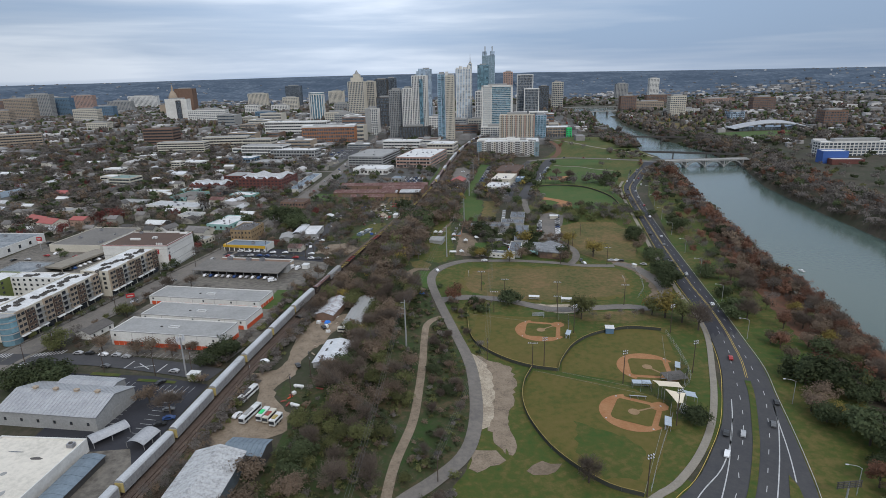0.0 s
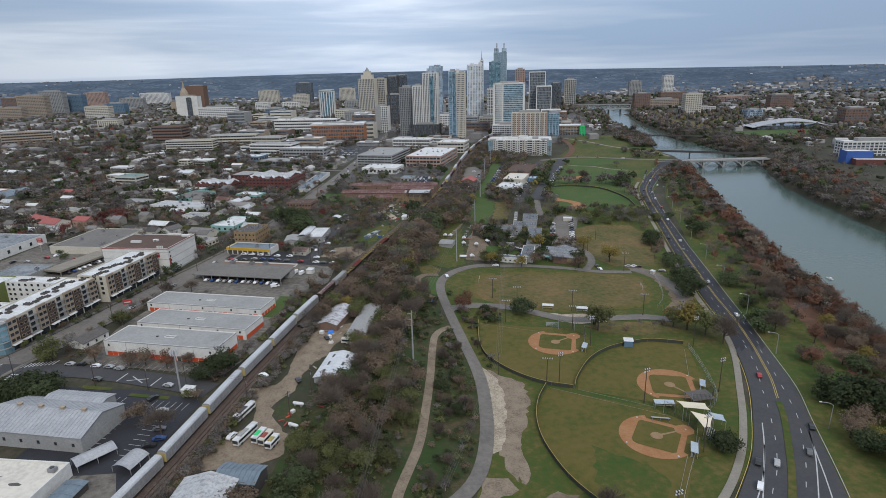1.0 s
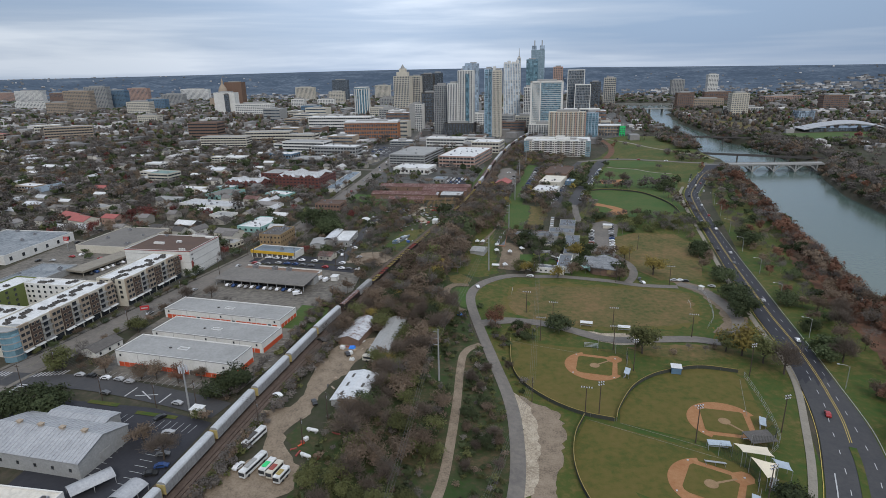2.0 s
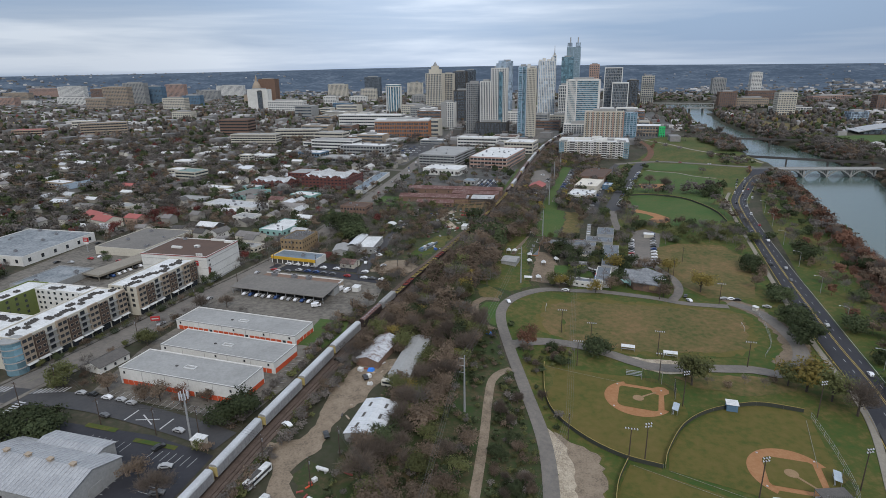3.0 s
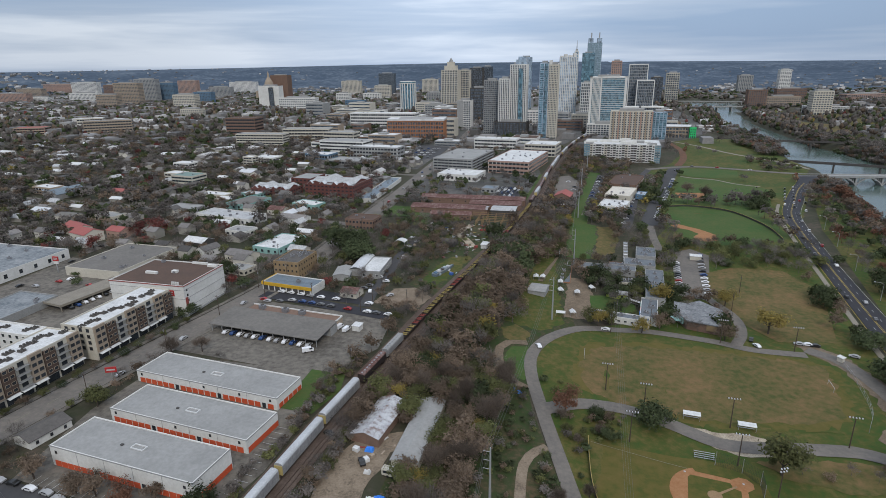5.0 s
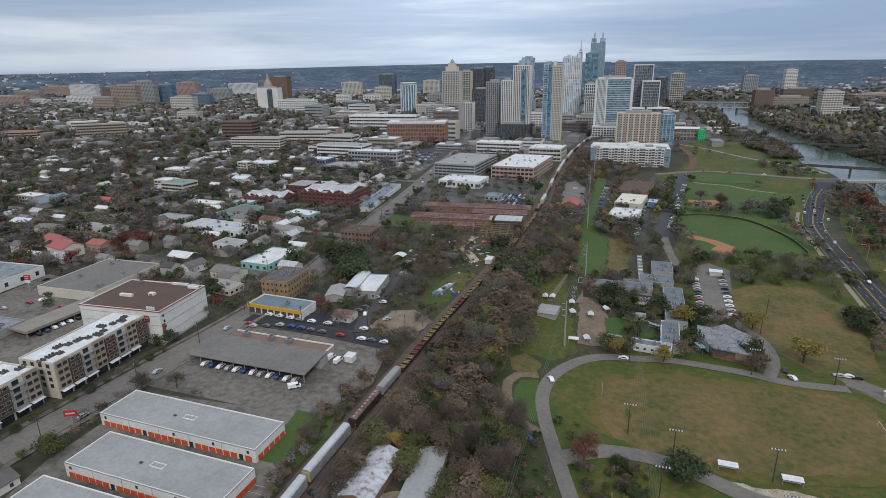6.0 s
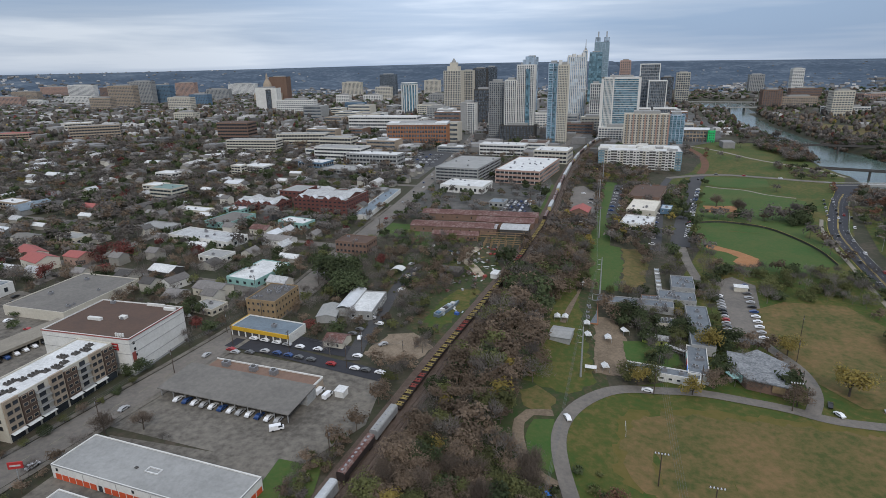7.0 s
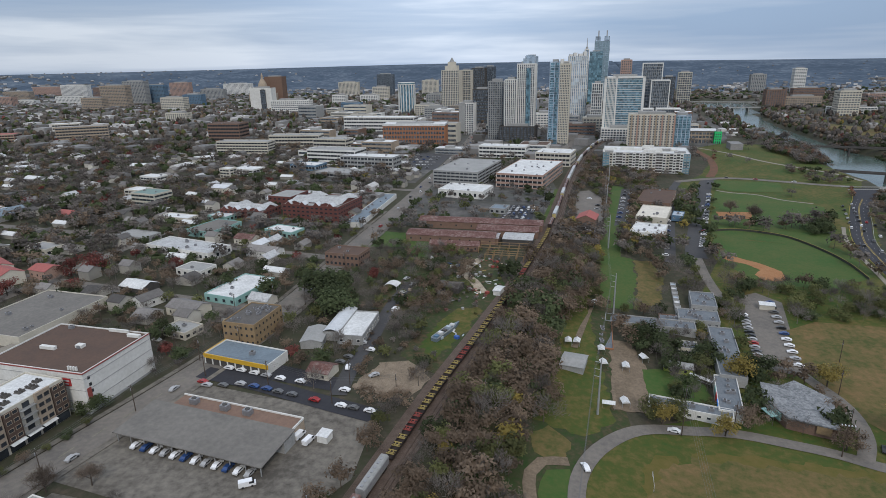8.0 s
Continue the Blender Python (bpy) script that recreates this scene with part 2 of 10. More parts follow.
# glass paled to grey-blue, with distance haze put into its colour
M["glass_mist"] = mat("glass_mist", (0.14, 0.205, 0.24), (0.2, 0.275, 0.31), 0.05, 0.15, bump=0, place="object", spec=0.7)
M["glass_pale"] = mat("glass_pale", (0.2, 0.26, 0.32), (0.3, 0.36, 0.42), 0.05, 0.15, bump=0, place="object", spec=0.7, panes=(4, 4, 7))
M["metal_grey"] = mat("metal_grey", (0.3, 0.3, 0.31), (0.22, 0.22, 0.23), 0.8, 0.5, 0.5, bump=0.05, place="object")
M["pole_wood"] = mat("pole_wood", (0.05, 0.036, 0.028), (0.075, 0.055, 0.042), 1.5, 0.9, bump=0.2, place="object")
M["pole_grey"] = mat("pole_grey", (0.35, 0.36, 0.36), (0.28, 0.28, 0.28), 1.5, 0.5, 0.3, bump=0.05, place="object")
M["lamp_face"] = mat("lamp_face", (0.55, 0.56, 0.58), (0.42, 0.42, 0.44), 3, 0.3, bump=0, place="object")
M["wire"] = mat("wire", (0.1, 0.1, 0.1), (0.15, 0.15, 0.15), 1, 0.5, 0.5, bump=0)
M["tyre"] = mat("tyre", (0.015, 0.015, 0.015), (0.025, 0.025, 0.025), 3, 0.9, bump=0.1, place="object")
M["container_body"] = mat("container_body", (0.034, 0.024, 0.021), (0.024, 0.018, 0.017), 0.5, 0.8, bump=0.1, place="object")
M["fence_dark"] = mat("fence_dark", (0.035, 0.04, 0.03), (0.05, 0.05, 0.04), 1, 0.8, bump=0.1)
M["canvas"] = mat("canvas", (0.62, 0.55, 0.42), (0.55, 0.48, 0.37), 0.4, 0.8, bump=0.03, place="object")
M["bark"] = mat("bark", (0.075, 0.06, 0.048), (0.05, 0.04, 0.033), 2.0, 0.95, bump=0.3, place="object")
for key, a, b in (("white", 0.7, 0.62), ("silver", 0.34, 0.3), ("black", 0.015, 0.02), ("grey", 0.1, 0.085)):
    M["car_" + key] = mat("car_" + key, (a, a, a * 1.01), (b, b, b), 0.6, 0.3, bump=0, place="object", spec=0.5)
M["car_red"] = mat("car_red", (0.3, 0.02, 0.02), (0.24, 0.02, 0.02), 0.6, 0.3, bump=0, place="object", spec=0.5)
M["car_blue"] = mat("car_blue", (0.025, 0.06, 0.18), (0.02, 0.05, 0.14), 0.6, 0.3, bump=0, place="object", spec=0.5)
# foliage
LEAF = {"oak": ((0.05, 0.068, 0.032), (0.085, 0.1, 0.05)), "bare": ((0.18, 0.158, 0.14), (0.115, 0.101, 0.091)),
        "brown": ((0.19, 0.14, 0.1), (0.13, 0.099, 0.074)), "rust": ((0.2, 0.1, 0.064), (0.135, 0.078, 0.055)),
        "olive": ((0.14, 0.142, 0.056), (0.092, 0.1, 0.045)), "yellow": ((0.29, 0.215, 0.06), (0.19, 0.16, 0.055)), "wine": ((0.19, 0.06, 0.05), (0.125, 0.052, 0.046))}
for key, (a, b) in LEAF.items():
    c, d = ((0.172, 0.136, 0.108), (0.112, 0.09, 0.073)) if key == "bare" else (a, b)    # near bare trees are browner than those of the woods
    M["leaf_" + key] = mat("leaf_" + key, c, d, 0.8, 0.9, bump=0, place="object", vary=0.3, island=0.2, spec=0.15, thin=0.4)
    M["woods_" + key] = mat("woods_" + key, a, b, 0.3, 0.9, bump=0, island=0.12, spec=0.15, tint="tint", thin=0.4)
M["far_roofs"] = mat("far_roofs", (0.13, 0.125, 0.12), (0.2, 0.195, 0.19), 0.1, 0.85, bump=0, tint="tint")
M["far_walls"] = mat("far_walls", (0.23, 0.22, 0.21), (0.17, 0.165, 0.16), 0.1, 0.85, bump=0, tint="tint")


def water_material():
    m = bpy.data.materials.new("lake_water")
    m.use_nodes = True
    t = m.node_tree
    b = t.nodes["Principled BSDF"]
    b.inputs["Base Color"].default_value = (0.066, 0.096, 0.083, 1)
    b.inputs["Roughness"].default_value = 0.16
    b.inputs["IOR"].default_value = 1.33
    co = t.nodes.new("ShaderNodeNewGeometry").outputs["Position"]
    n = t.nodes.new("ShaderNodeTexNoise")
    n.inputs["Scale"].default_value, n.inputs["Detail"].default_value = 0.35, 5
    t.links.new(co, n.inputs["Vector"])
    bp = t.nodes.new("ShaderNodeBump")
    bp.inputs["Strength"].default_value, bp.inputs["Distance"].default_value = 0.25, 0.3
    t.links.new(n.outputs["Fac"], bp.inputs["Height"])
    t.links.new(bp.outputs["Normal"], b.inputs["Normal"])
    return m


M["water"] = water_material()
M["yellow_dull"] = mat("yellow_dull", (0.33, 0.26, 0.09), (0.24, 0.18, 0.07), 0.8, 0.8, bump=0.1, place="object")
M["red_dull"] = mat("red_dull", (0.26, 0.06, 0.05), (0.2, 0.05, 0.04), 0.8, 0.8, bump=0.1, place="object")
M["roof_cream"] = mat("roof_cream", (0.58, 0.54, 0.46), (0.44, 0.41, 0.35), 0.1, 0.8, bump=0.08, place="object", fine=6, c3=(0.54, 0.5, 0.43))
M["roof_teal"] = mat("roof_teal", (0.12, 0.19, 0.17), (0.16, 0.22, 0.2), 0.3, 0.7, bump=0.08, place="object")
M["roof_mottled"] = mat("roof_mottled", (0.24, 0.245, 0.25), (0.1, 0.105, 0.11), 0.22, 0.9, bump=0.15, place="object", fine=4)
M["brick_orange"] = mat("brick_orange", (0.3, 0.14, 0.075), (0.24, 0.115, 0.065), 0.3, 0.9, bump=0.05, place="object")
M["tarp_blue"] = mat("tarp_blue", (0.03, 0.17, 0.62), (0.05, 0.24, 0.7), 1.0, 0.5, bump=0.1, place="object")
M["blue_grey"] = mat("blue_grey", (0.1, 0.17, 0.25), (0.08, 0.14, 0.2), 0.6, 0.7, bump=0.05, place="object")
M["roof_bluegrey_pale"] = mat("roof_bluegrey_pale", (0.38, 0.43, 0.47), (0.29, 0.33, 0.37), 0.4, 0.6, 0.1, bump=0.05, place="object")
M["lime_wall"] = mat("lime_wall", (0.36, 0.42, 0.08), (0.29, 0.34, 0.08), 0.4, 0.8, bump=0.05, place="object")
M["dark_brick"] = mat("dark_brick", (0.085, 0.055, 0.042), (0.06, 0.042, 0.034), 0.4, 0.9, bump=0.1, place="object")
M["roof_pale"] = mat("roof_pale", (0.55, 0.56, 0.57), (0.43, 0.44, 0.45), 0.2, 0.6, 0.1, bump=0.05, place="object", fine=8)
M["roof_patched"] = mat("roof_patched", (0.5, 0.5, 0.5), (0.15, 0.085, 0.06), 0.18, 0.6, 0.2, bump=0.1, place="object", fine=3, c3=(0.38, 0.38, 0.39))
M["roof_slate"] = mat("roof_slate", (0.15, 0.165, 0.18), (0.1, 0.112, 0.125), 0.2, 0.8, bump=0.08, place="object", fine=6)

M["townground"] = mat("townground", (0.052, 0.056, 0.04), (0.12, 0.112, 0.105), 0.022, 0.92, bump=0.2, fine=6, c3=(0.075, 0.072, 0.068))
M["pink_wall"] = mat("pink_wall", (0.36, 0.24, 0.19), (0.3, 0.2, 0.16), 0.2, 0.85, bump=0.05, place="object")
M["roof_stained"] = mat("roof_stained", (0.09, 0.105, 0.115), (0.25, 0.26, 0.265), 0.1, 0.8, bump=0.1, place="object", fine=5, c3=(0.17, 0.185, 0.195))
M["roof_taupe"] = mat("roof_taupe", (0.165, 0.153, 0.137), (0.118, 0.11, 0.1), 0.1, 0.9, bump=0.1, place="object", fine=6)
M["rack_yellow"] = mat("rack_yellow", (0.4, 0.31, 0.12), (0.32, 0.27, 0.13), 0.8, 0.7, bump=0.05, place="object")
M["roof_weathered"] = mat("roof_weathered", (0.46, 0.46, 0.455), (0.26, 0.255, 0.25), 0.25, 0.6, 0.2, bump=0.08, place="object", fine=4, c3=(0.38, 0.38, 0.375))
M["rack_roof"] = mat("rack_roof", (0.46, 0.47, 0.475), (0.34, 0.345, 0.35), 0.3, 0.55, 0.15, bump=0.05, place="object", fine=6)


# ---- the lie of the land ----
def lerp_line(v, pts):
    """Value at v on a line given as (v, value) pairs; goes on straight at both ends."""
    for (a, p), (b, q) in zip(pts, pts[1:]):
        if v <= b or (b, q) == pts[-1]:
            return p + (q - p) * (v - a) / (b - a)


def smooth(v):
    v = min(1.0, max(0.0, v))
    return v * v * (3 - 2 * v)


RAIL = [(-200, -130), (144, -100), (166, -96.8), (224, -91), (296, -81.5), (404, -62.5), (456, -51.5), (526, -37.5), (620, -22),
        (700, -13), (808, -3), (909, 9), (1010, 24), (1119, 46), (1500, 150), (5000, 1100)]
SHORE = [(-300, 118), (100, 182), (244, 211), (276, 217), (308, 223), (336, 226), (382, 230), (409, 235), (463, 245), (507, 250), (608, 268), (756, 301), (830, 324),
         (900, 332), (960, 324), (1076, 345), (1153, 357), (1280, 361), (1402, 373), (1500, 378), (1700, 415), (1830, 436), (1920, 388), (2130, 400), (2300, 430), (2340, 470), (5000, 2300)]
FARSHORE = [(-300, 300), (200, 345), (462, 361), (560, 368), (650, 377), (703, 384), (750, 398), (800, 412), (850, 430), (1000, 446), (1076, 446), (1186, 432), (1336, 440),
            (1511, 448), (1589, 460), (1827, 499), (1930, 535), (2130, 580), (2300, 620), (2340, 440), (5000, 440)]
BANK = [(-300, 10.5), (0, 10.5), (30, 9.0), (67, 4.2), (95, 0.8), (120, 0.0)]
WATER = -5.0


def height(x, y):
    """Height of the ground: a plateau west of the railway, the low park, the lake and the land beyond."""
    d = x - lerp_line(y, RAIL)
    low = 0.5 + 4.0 * smooth((y - 420) / 180) + 4.0 * smooth((y - 750) / 300)
    if d >= 120:
        z = low
    elif d <= 0:
        z = 10.5
    else:
        z = low + (10.5 - low) * (lerp_line(d, BANK)) / 10.5
    s, f = lerp_line(y, SHORE), lerp_line(y, FARSHORE)
    if x > s - 14:
        z = z + (-9.0 - z) * smooth((x - s + 14) / 22)
    if x > f - 6:
        z = -9.0 + 14.0 * smooth((x - f + 6) / 20) + 5.0 * smooth((x - f - 40) / 200)
    r = math.hypot(x, y - 100)
    return z + (102.0 + 26.0 * math.exp(-((math.atan2(x, y) + 0.1) / 0.42) ** 2)) * smooth((r - 3550) / 1350)


# ---- mesh helpers ----
from mathutils.geometry import tessellate_polygon


def finish(bm, name, materials):
    me = bpy.data.meshes.new(name)
    bm.to_mesh(me)
    bm.free()
    for m in materials if isinstance(materials, (list, tuple)) else [materials]:
        me.materials.append(m)
    return me


def part(name, bm, material, parent, label="", at=None):
    """Links a bmesh (or a mesh that others share) as one part under a thing or a part."""
    me = finish(bm, name, material) if isinstance(bm, bmesh.types.BMesh) else bm
    ob = new(name, me)
    ob.parent = parent
    if at is not None:
        ob.matrix_basis = at
    return tagged(ob, label)


def thing(name, label, category, m, group=""):
    ob = new(name)
    ob.empty_display_size = 0.5
    ob.matrix_basis = m
    return tagged(ob, label, category, group)


def setting(name, bm, material, label, category):
    ob = new(name, finish(bm, name, material))
    return tagged(ob, label, category, kind="structure")


def box(bm, x0, x1, y0, y1, z0, z1, index=0, rot=None):
    vs = [bm.verts.new((x, y, z)) for z in (z0, z1) for x, y in ((x0, y0), (x1, y0), (x1, y1), (x0, y1))]
    if rot is not None:
        bmesh.ops.transform(bm, matrix=rot, verts=vs)
    for f in ((3, 2, 1, 0), (4, 5, 6, 7), (0, 1, 5, 4), (1, 2, 6, 5), (2, 3, 7, 6), (3, 0, 4, 7)):
        bm.faces.new([vs[i] for i in f]).material_index = index
    return vs


def boxes(*args):
    bm = bmesh.new()
    for a in args:
        box(bm, *a)
    return bm


def tube(bm, p, q, r0, r1, sides=6, index=0):
    p, q = Vector(p), Vector(q)
    turn = (q - p).to_track_quat("Z", "Y").to_matrix()
    rings = []
    for c, r in ((p, r0), (q, r1)):
        rings.append([bm.verts.new(c + turn @ Vector((r * math.cos(2 * math.pi * i / sides), r * math.sin(2 * math.pi * i / sides), 0))) for i in range(sides)])
    for i in range(sides):
        j = (i + 1) % sides
        bm.faces.new((rings[0][i], rings[0][j], rings[1][j], rings[1][i])).material_index = index
    bm.faces.new(rings[1]).material_index = index
    bm.faces.new(rings[0][::-1]).material_index = index


def rope(bm, pts, r, sides=3):
    """One unbroken thin tube along points."""
    rings = []
    for p in pts:
        rings.append([bm.verts.new((p[0] + r * math.cos(2 * math.pi * i / sides), p[1], p[2] + r * math.sin(2 * math.pi * i / sides))) for i in range(sides)])
    for a, b in zip(rings, rings[1:]):
        for i in range(sides):
            j = (i + 1) % sides
            bm.faces.new((a[i], a[j], b[j], b[i]))


def prism(bm, pts, z0, z1, index=0):
    """An upright prism over a polygon given counter-clockwise."""
    a = [bm.verts.new((x, y, z0)) for x, y in pts]
    b = [bm.verts.new((x, y, z1)) for x, y in pts]
    for i in range(len(pts)):
        j = (i + 1) % len(pts)
        bm.faces.new((a[i], a[j], b[j], b[i])).material_index = index
    bm.faces.new(b).material_index = index
    bm.faces.new(a[::-1]).material_index = index


def lathe(bm, profile, sides=16, index=0):
    rings = [[bm.verts.new((r * math.cos(2 * math.pi * i / sides), r * math.sin(2 * math.pi * i / sides), z)) for i in range(sides)] for r, z in profile]
    for a, b in zip(rings, rings[1:]):
        for i in range(sides):
            j = (i + 1) % sides
            bm.faces.new((a[i], a[j], b[j], b[i])).material_index = index
    bm.faces.new(rings[-1]).material_index = index


def drape(pts, off, step=8.0, ragged=0.0):
    """A polygon in plan laid over the ground, off metres above it."""
    bm = bmesh.new()
    if ragged:
        r = random.Random(int(abs(pts[0][0] * 31 + pts[0][1])))
        out = []
        for i in range(len(pts)):
            a, b = Vector(pts[i]), Vector(pts[(i + 1) % len(pts)])
            n = max(1, int((b - a).length / 2.5))
            out += [a.lerp(b, k / n) + Vector((r.uniform(-1, 1), r.uniform(-1, 1))) * ragged for k in range(n)]
        pts = [tuple(p) for p in out]
    vs = [bm.verts.new((x, y, 0)) for x, y in pts]
    for tri in tessellate_polygon([[Vector((x, y, 0)) for x, y in pts]]):
        bm.faces.new([vs[i] for i in tri])
    xs, ys = [p[0] for p in pts], [p[1] for p in pts]
    for lo, hi, nrm in ((min(xs), max(xs), (1, 0, 0)), (min(ys), max(ys), (0, 1, 0))):
        v = math.ceil(lo / step) * step
        while v < hi:
            co = (v, 0, 0) if nrm[0] else (0, v, 0)
            bmesh.ops.bisect_plane(bm, geom=bm.verts[:] + bm.edges[:] + bm.faces[:], plane_co=co, plane_no=nrm)
            v += step
    for v in bm.verts:
        v.co.z = height(v.co.x, v.co.y) + off
    bmesh.ops.recalc_face_normals(bm, faces=bm.faces[:])
    for f in bm.faces:
        if f.normal.z < 0:
            f.normal_flip()
    return bm


def spline(pts, step=4.0):
    """Points every few metres on a smooth line through pts."""
    out = []
    p = [Vector(a) for a in pts]
    p = [2 * p[0] - p[1]] + p + [2 * p[-1] - p[-2]]
    for i in range(1, len(p) - 2):
        n = max(1, int((p[i + 1] - p[i]).length / step))
        for k in range(n):
            t = k / n
            a, b, c, d = p[i - 1], p[i], p[i + 1], p[i + 2]
            out.append(0.5 * ((2 * b) + (c - a) * t + (2 * a - 5 * b + 4 * c - d) * t * t + (3 * b - a - 3 * c + d) * t ** 3))
    out.append(p[-2])
    return out


def sides_of(line, left, right):
    """Left and right edges of a line in plan."""
    a, b = [], []
    for i, p in enumerate(line):
        q, r = line[max(0, i - 1)], line[min(len(line) - 1, i + 1)]
        t = (r - q).normalized()
        n = Vector((-t.y, t.x))
        a.append(p + n * left)
        b.append(p - n * right)
    return a, b


def strip(pts, width, off, thick=0.0, cols=3, step=4.0, shift=0.0, bm=None):
    """A ribbon along a smooth line, laid over the ground; thick gives it kerb-like edges."""
    bm = bm or bmesh.new()
    line = spline(pts, step)
    a, b = sides_of(line, width / 2 - shift, width / 2 + shift)
    rows = []
    for p, q in zip(a, b):
        row = []
        for k in range(cols):
            c = p.lerp(q, k / (cols - 1))
            row.append(bm.verts.new((c.x, c.y, height(c.x, c.y) + off)))
        if thick:
            row = [bm.verts.new((p.x, p.y, row[0].co.z - thick))] + row + [bm.verts.new((q.x, q.y, row[-1].co.z - thick))]
        rows.append(row)
    for r, s in zip(rows, rows[1:]):
        for k in range(len(r) - 1):
            bm.faces.new((r[k], r[k + 1], s[k + 1], s[k]))
    return bm


def dashes(pts, width, length, gap, off, shift=0.0):
    bm = bmesh.new()
    line = spline(pts, 1.0)
    a, b = sides_of(line, width / 2 - shift, width / 2 + shift)
    n = 0
    while n + length < len(line):
        quad = [a[n], b[n], b[n + length], a[n + length]]
        bm.faces.new([bm.verts.new((c.x, c.y, height(c.x, c.y) + off)) for c in quad])
        n += length + gap
    return bm


def inside(x, y, poly):
    hit = False
    for i in range(len(poly)):
        (x0, y0), (x1, y1) = poly[i], poly[i - 1]
        if (y0 > y) != (y1 > y) and x < (x1 - x0) * (y - y0) / (y1 - y0) + x0:
            hit = not hit
    return hit


def circle(x, y, r, n=24, r2=None):
    return [(x + r * math.cos(2 * math.pi * i / n), y + (r2 or r) * math.sin(2 * math.pi * i / n)) for i in range(n)]


KEEP_OUT = []          # plan rectangles and polygons where no tree or random house stands


def claim(x, y, w, d, rot, margin=2.0):
    c, s = math.cos(radians(rot)), math.sin(radians(rot))
    KEEP_OUT.append([(x + c * u - s * v, y + s * u + c * v) for u, v in ((-w / 2 - margin, -d / 2 - margin), (w / 2 + margin, -d / 2 - margin), (w / 2 + margin, d / 2 + margin), (-w / 2 - margin, d / 2 + margin))])


BOUNDS = []


def free(x, y):
    while len(BOUNDS) < len(KEEP_OUT):
        poly = KEEP_OUT[len(BOUNDS)]
        BOUNDS.append((min(p[0] for p in poly), max(p[0] for p in poly), min(p[1] for p in poly), max(p[1] for p in poly)))
    for (x0, x1, y0, y1), poly in zip(BOUNDS, KEEP_OUT):
        if x0 < x < x1 and y0 < y < y1 and inside(x, y, poly):
            return False
    return True


# ---- ground ----
def axis(lo, hi, fine, far=4950.0):
    """Grid lines: close together between lo and hi, wider towards the distance."""
    out = [lo]
    while out[-1] < hi:
        out.append(out[-1] + fine)
    s = fine
    while out[-1] < far:
        s = min(s * 1.18, 160)
        out.append(out[-1] + s)
    s = fine
    while out[0] > -far:
        s = min(s * 1.18, 160)
        out.insert(0, out[0] - s)
    return out


def ground_sheet():
    gx, gy = axis(-140, 460, 5.0), axis(90, 900, 6.0)
    verts = [(x, y, height(x, y)) for y in gy for x in gx]
    n = len(gx)
    faces = [(j * n + i, j * n + i + 1, (j + 1) * n + i + 1, (j + 1) * n + i) for j in range(len(gy) - 1) for i in range(n - 1)]
    me = bpy.data.meshes.new("ground")
    me.from_pydata(verts, [], faces)
    me.materials.append(M["earth"])
    me.materials.append(M["hazywoods"])
    # beyond 2700 m the ground takes the haze-tinted colour
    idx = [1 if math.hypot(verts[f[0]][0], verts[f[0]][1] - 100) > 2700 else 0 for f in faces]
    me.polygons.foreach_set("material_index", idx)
    me.polygons.foreach_set("use_smooth", [True] * len(faces))
    tagged(new("ground", me), "brown and green winter ground that reaches wooded hills tinted blue for haze", "ground", kind="structure")


ground_sheet()

bm = bmesh.new()
ys = [-300, -150, 0, 100, 200, 300, 400, 500, 600, 650, 700, 750, 800, 850, 900, 960, 1020, 1076, 1150, 1220, 1300, 1400, 1500, 1700, 1830, 1920, 2020, 2130, 2300, 2500]
rows = [[bm.verts.new((lerp_line(y, SHORE) - 12 + (lerp_line(y, FARSHORE) - lerp_line(y, SHORE) + 24) * k / 4, y, WATER)) for k in range(5)] for y in ys]
for r, s in zip(rows, rows[1:]):
    for k in range(4):
        bm.faces.new((r[k], r[k + 1], s[k + 1], s[k]))
setting("water", bm, M["water"], "calm grey-green lake with soft reflections", "lake")

# park lawns
setting("park_lawn", drape([(20, 155), (60, 150), (76, 158), (100, 182), (116, 205), (126, 240), (140, 290), (150, 350), (160, 430), (176, 510), (200, 625), (235, 730), (228, 800), (120, 830),
                            (100, 700), (92, 600), (70, 545), (60, 500), (50, 420), (18, 404), (-4, 385), (-12, 360), (-7, 330), (-2, 305), (8, 275), (16, 240)], 0.10, 10), M["lawn"],
        "green park lawn with worn patches", "lawn")
setting("verge", drape([(116, 140), (152, 140), (172, 200), (195, 260), (208, 310), (216, 380), (230, 460), (246, 560), (262, 660), (276, 740), (262, 760), (240, 690), (214, 610), (180, 445), (165, 350), (155, 280), (148, 240), (136, 196), (124, 160)], 0.10, 8),
        M["lawn"], "green verge between road and lake", "lawn")
setting("dirt_bank", drape([(180, 250), (200, 245), (211, 300), (217, 360), (229, 440), (237, 500), (229, 502), (212, 440), (202, 380), (193, 325), (185, 285)], 0.18, 6, 1.2), M["redbank"], "bare reddish leaf litter under the shore trees", "bank")
setting("scrub_lawn", drape([(-60, 140), (-20, 140), (-4, 155), (10, 180), (12, 215), (10, 250), (0, 290), (-8, 320), (-14, 360), (-6, 385), (12, 402), (8, 440), (15, 520), (20, 600), (-8, 600), (-24, 530), (-40, 440), (-46, 380), (-50, 300), (-58, 220)], 0.08, 10),
        M["scrub"], "rough green undergrowth beside the railway", "scrub")

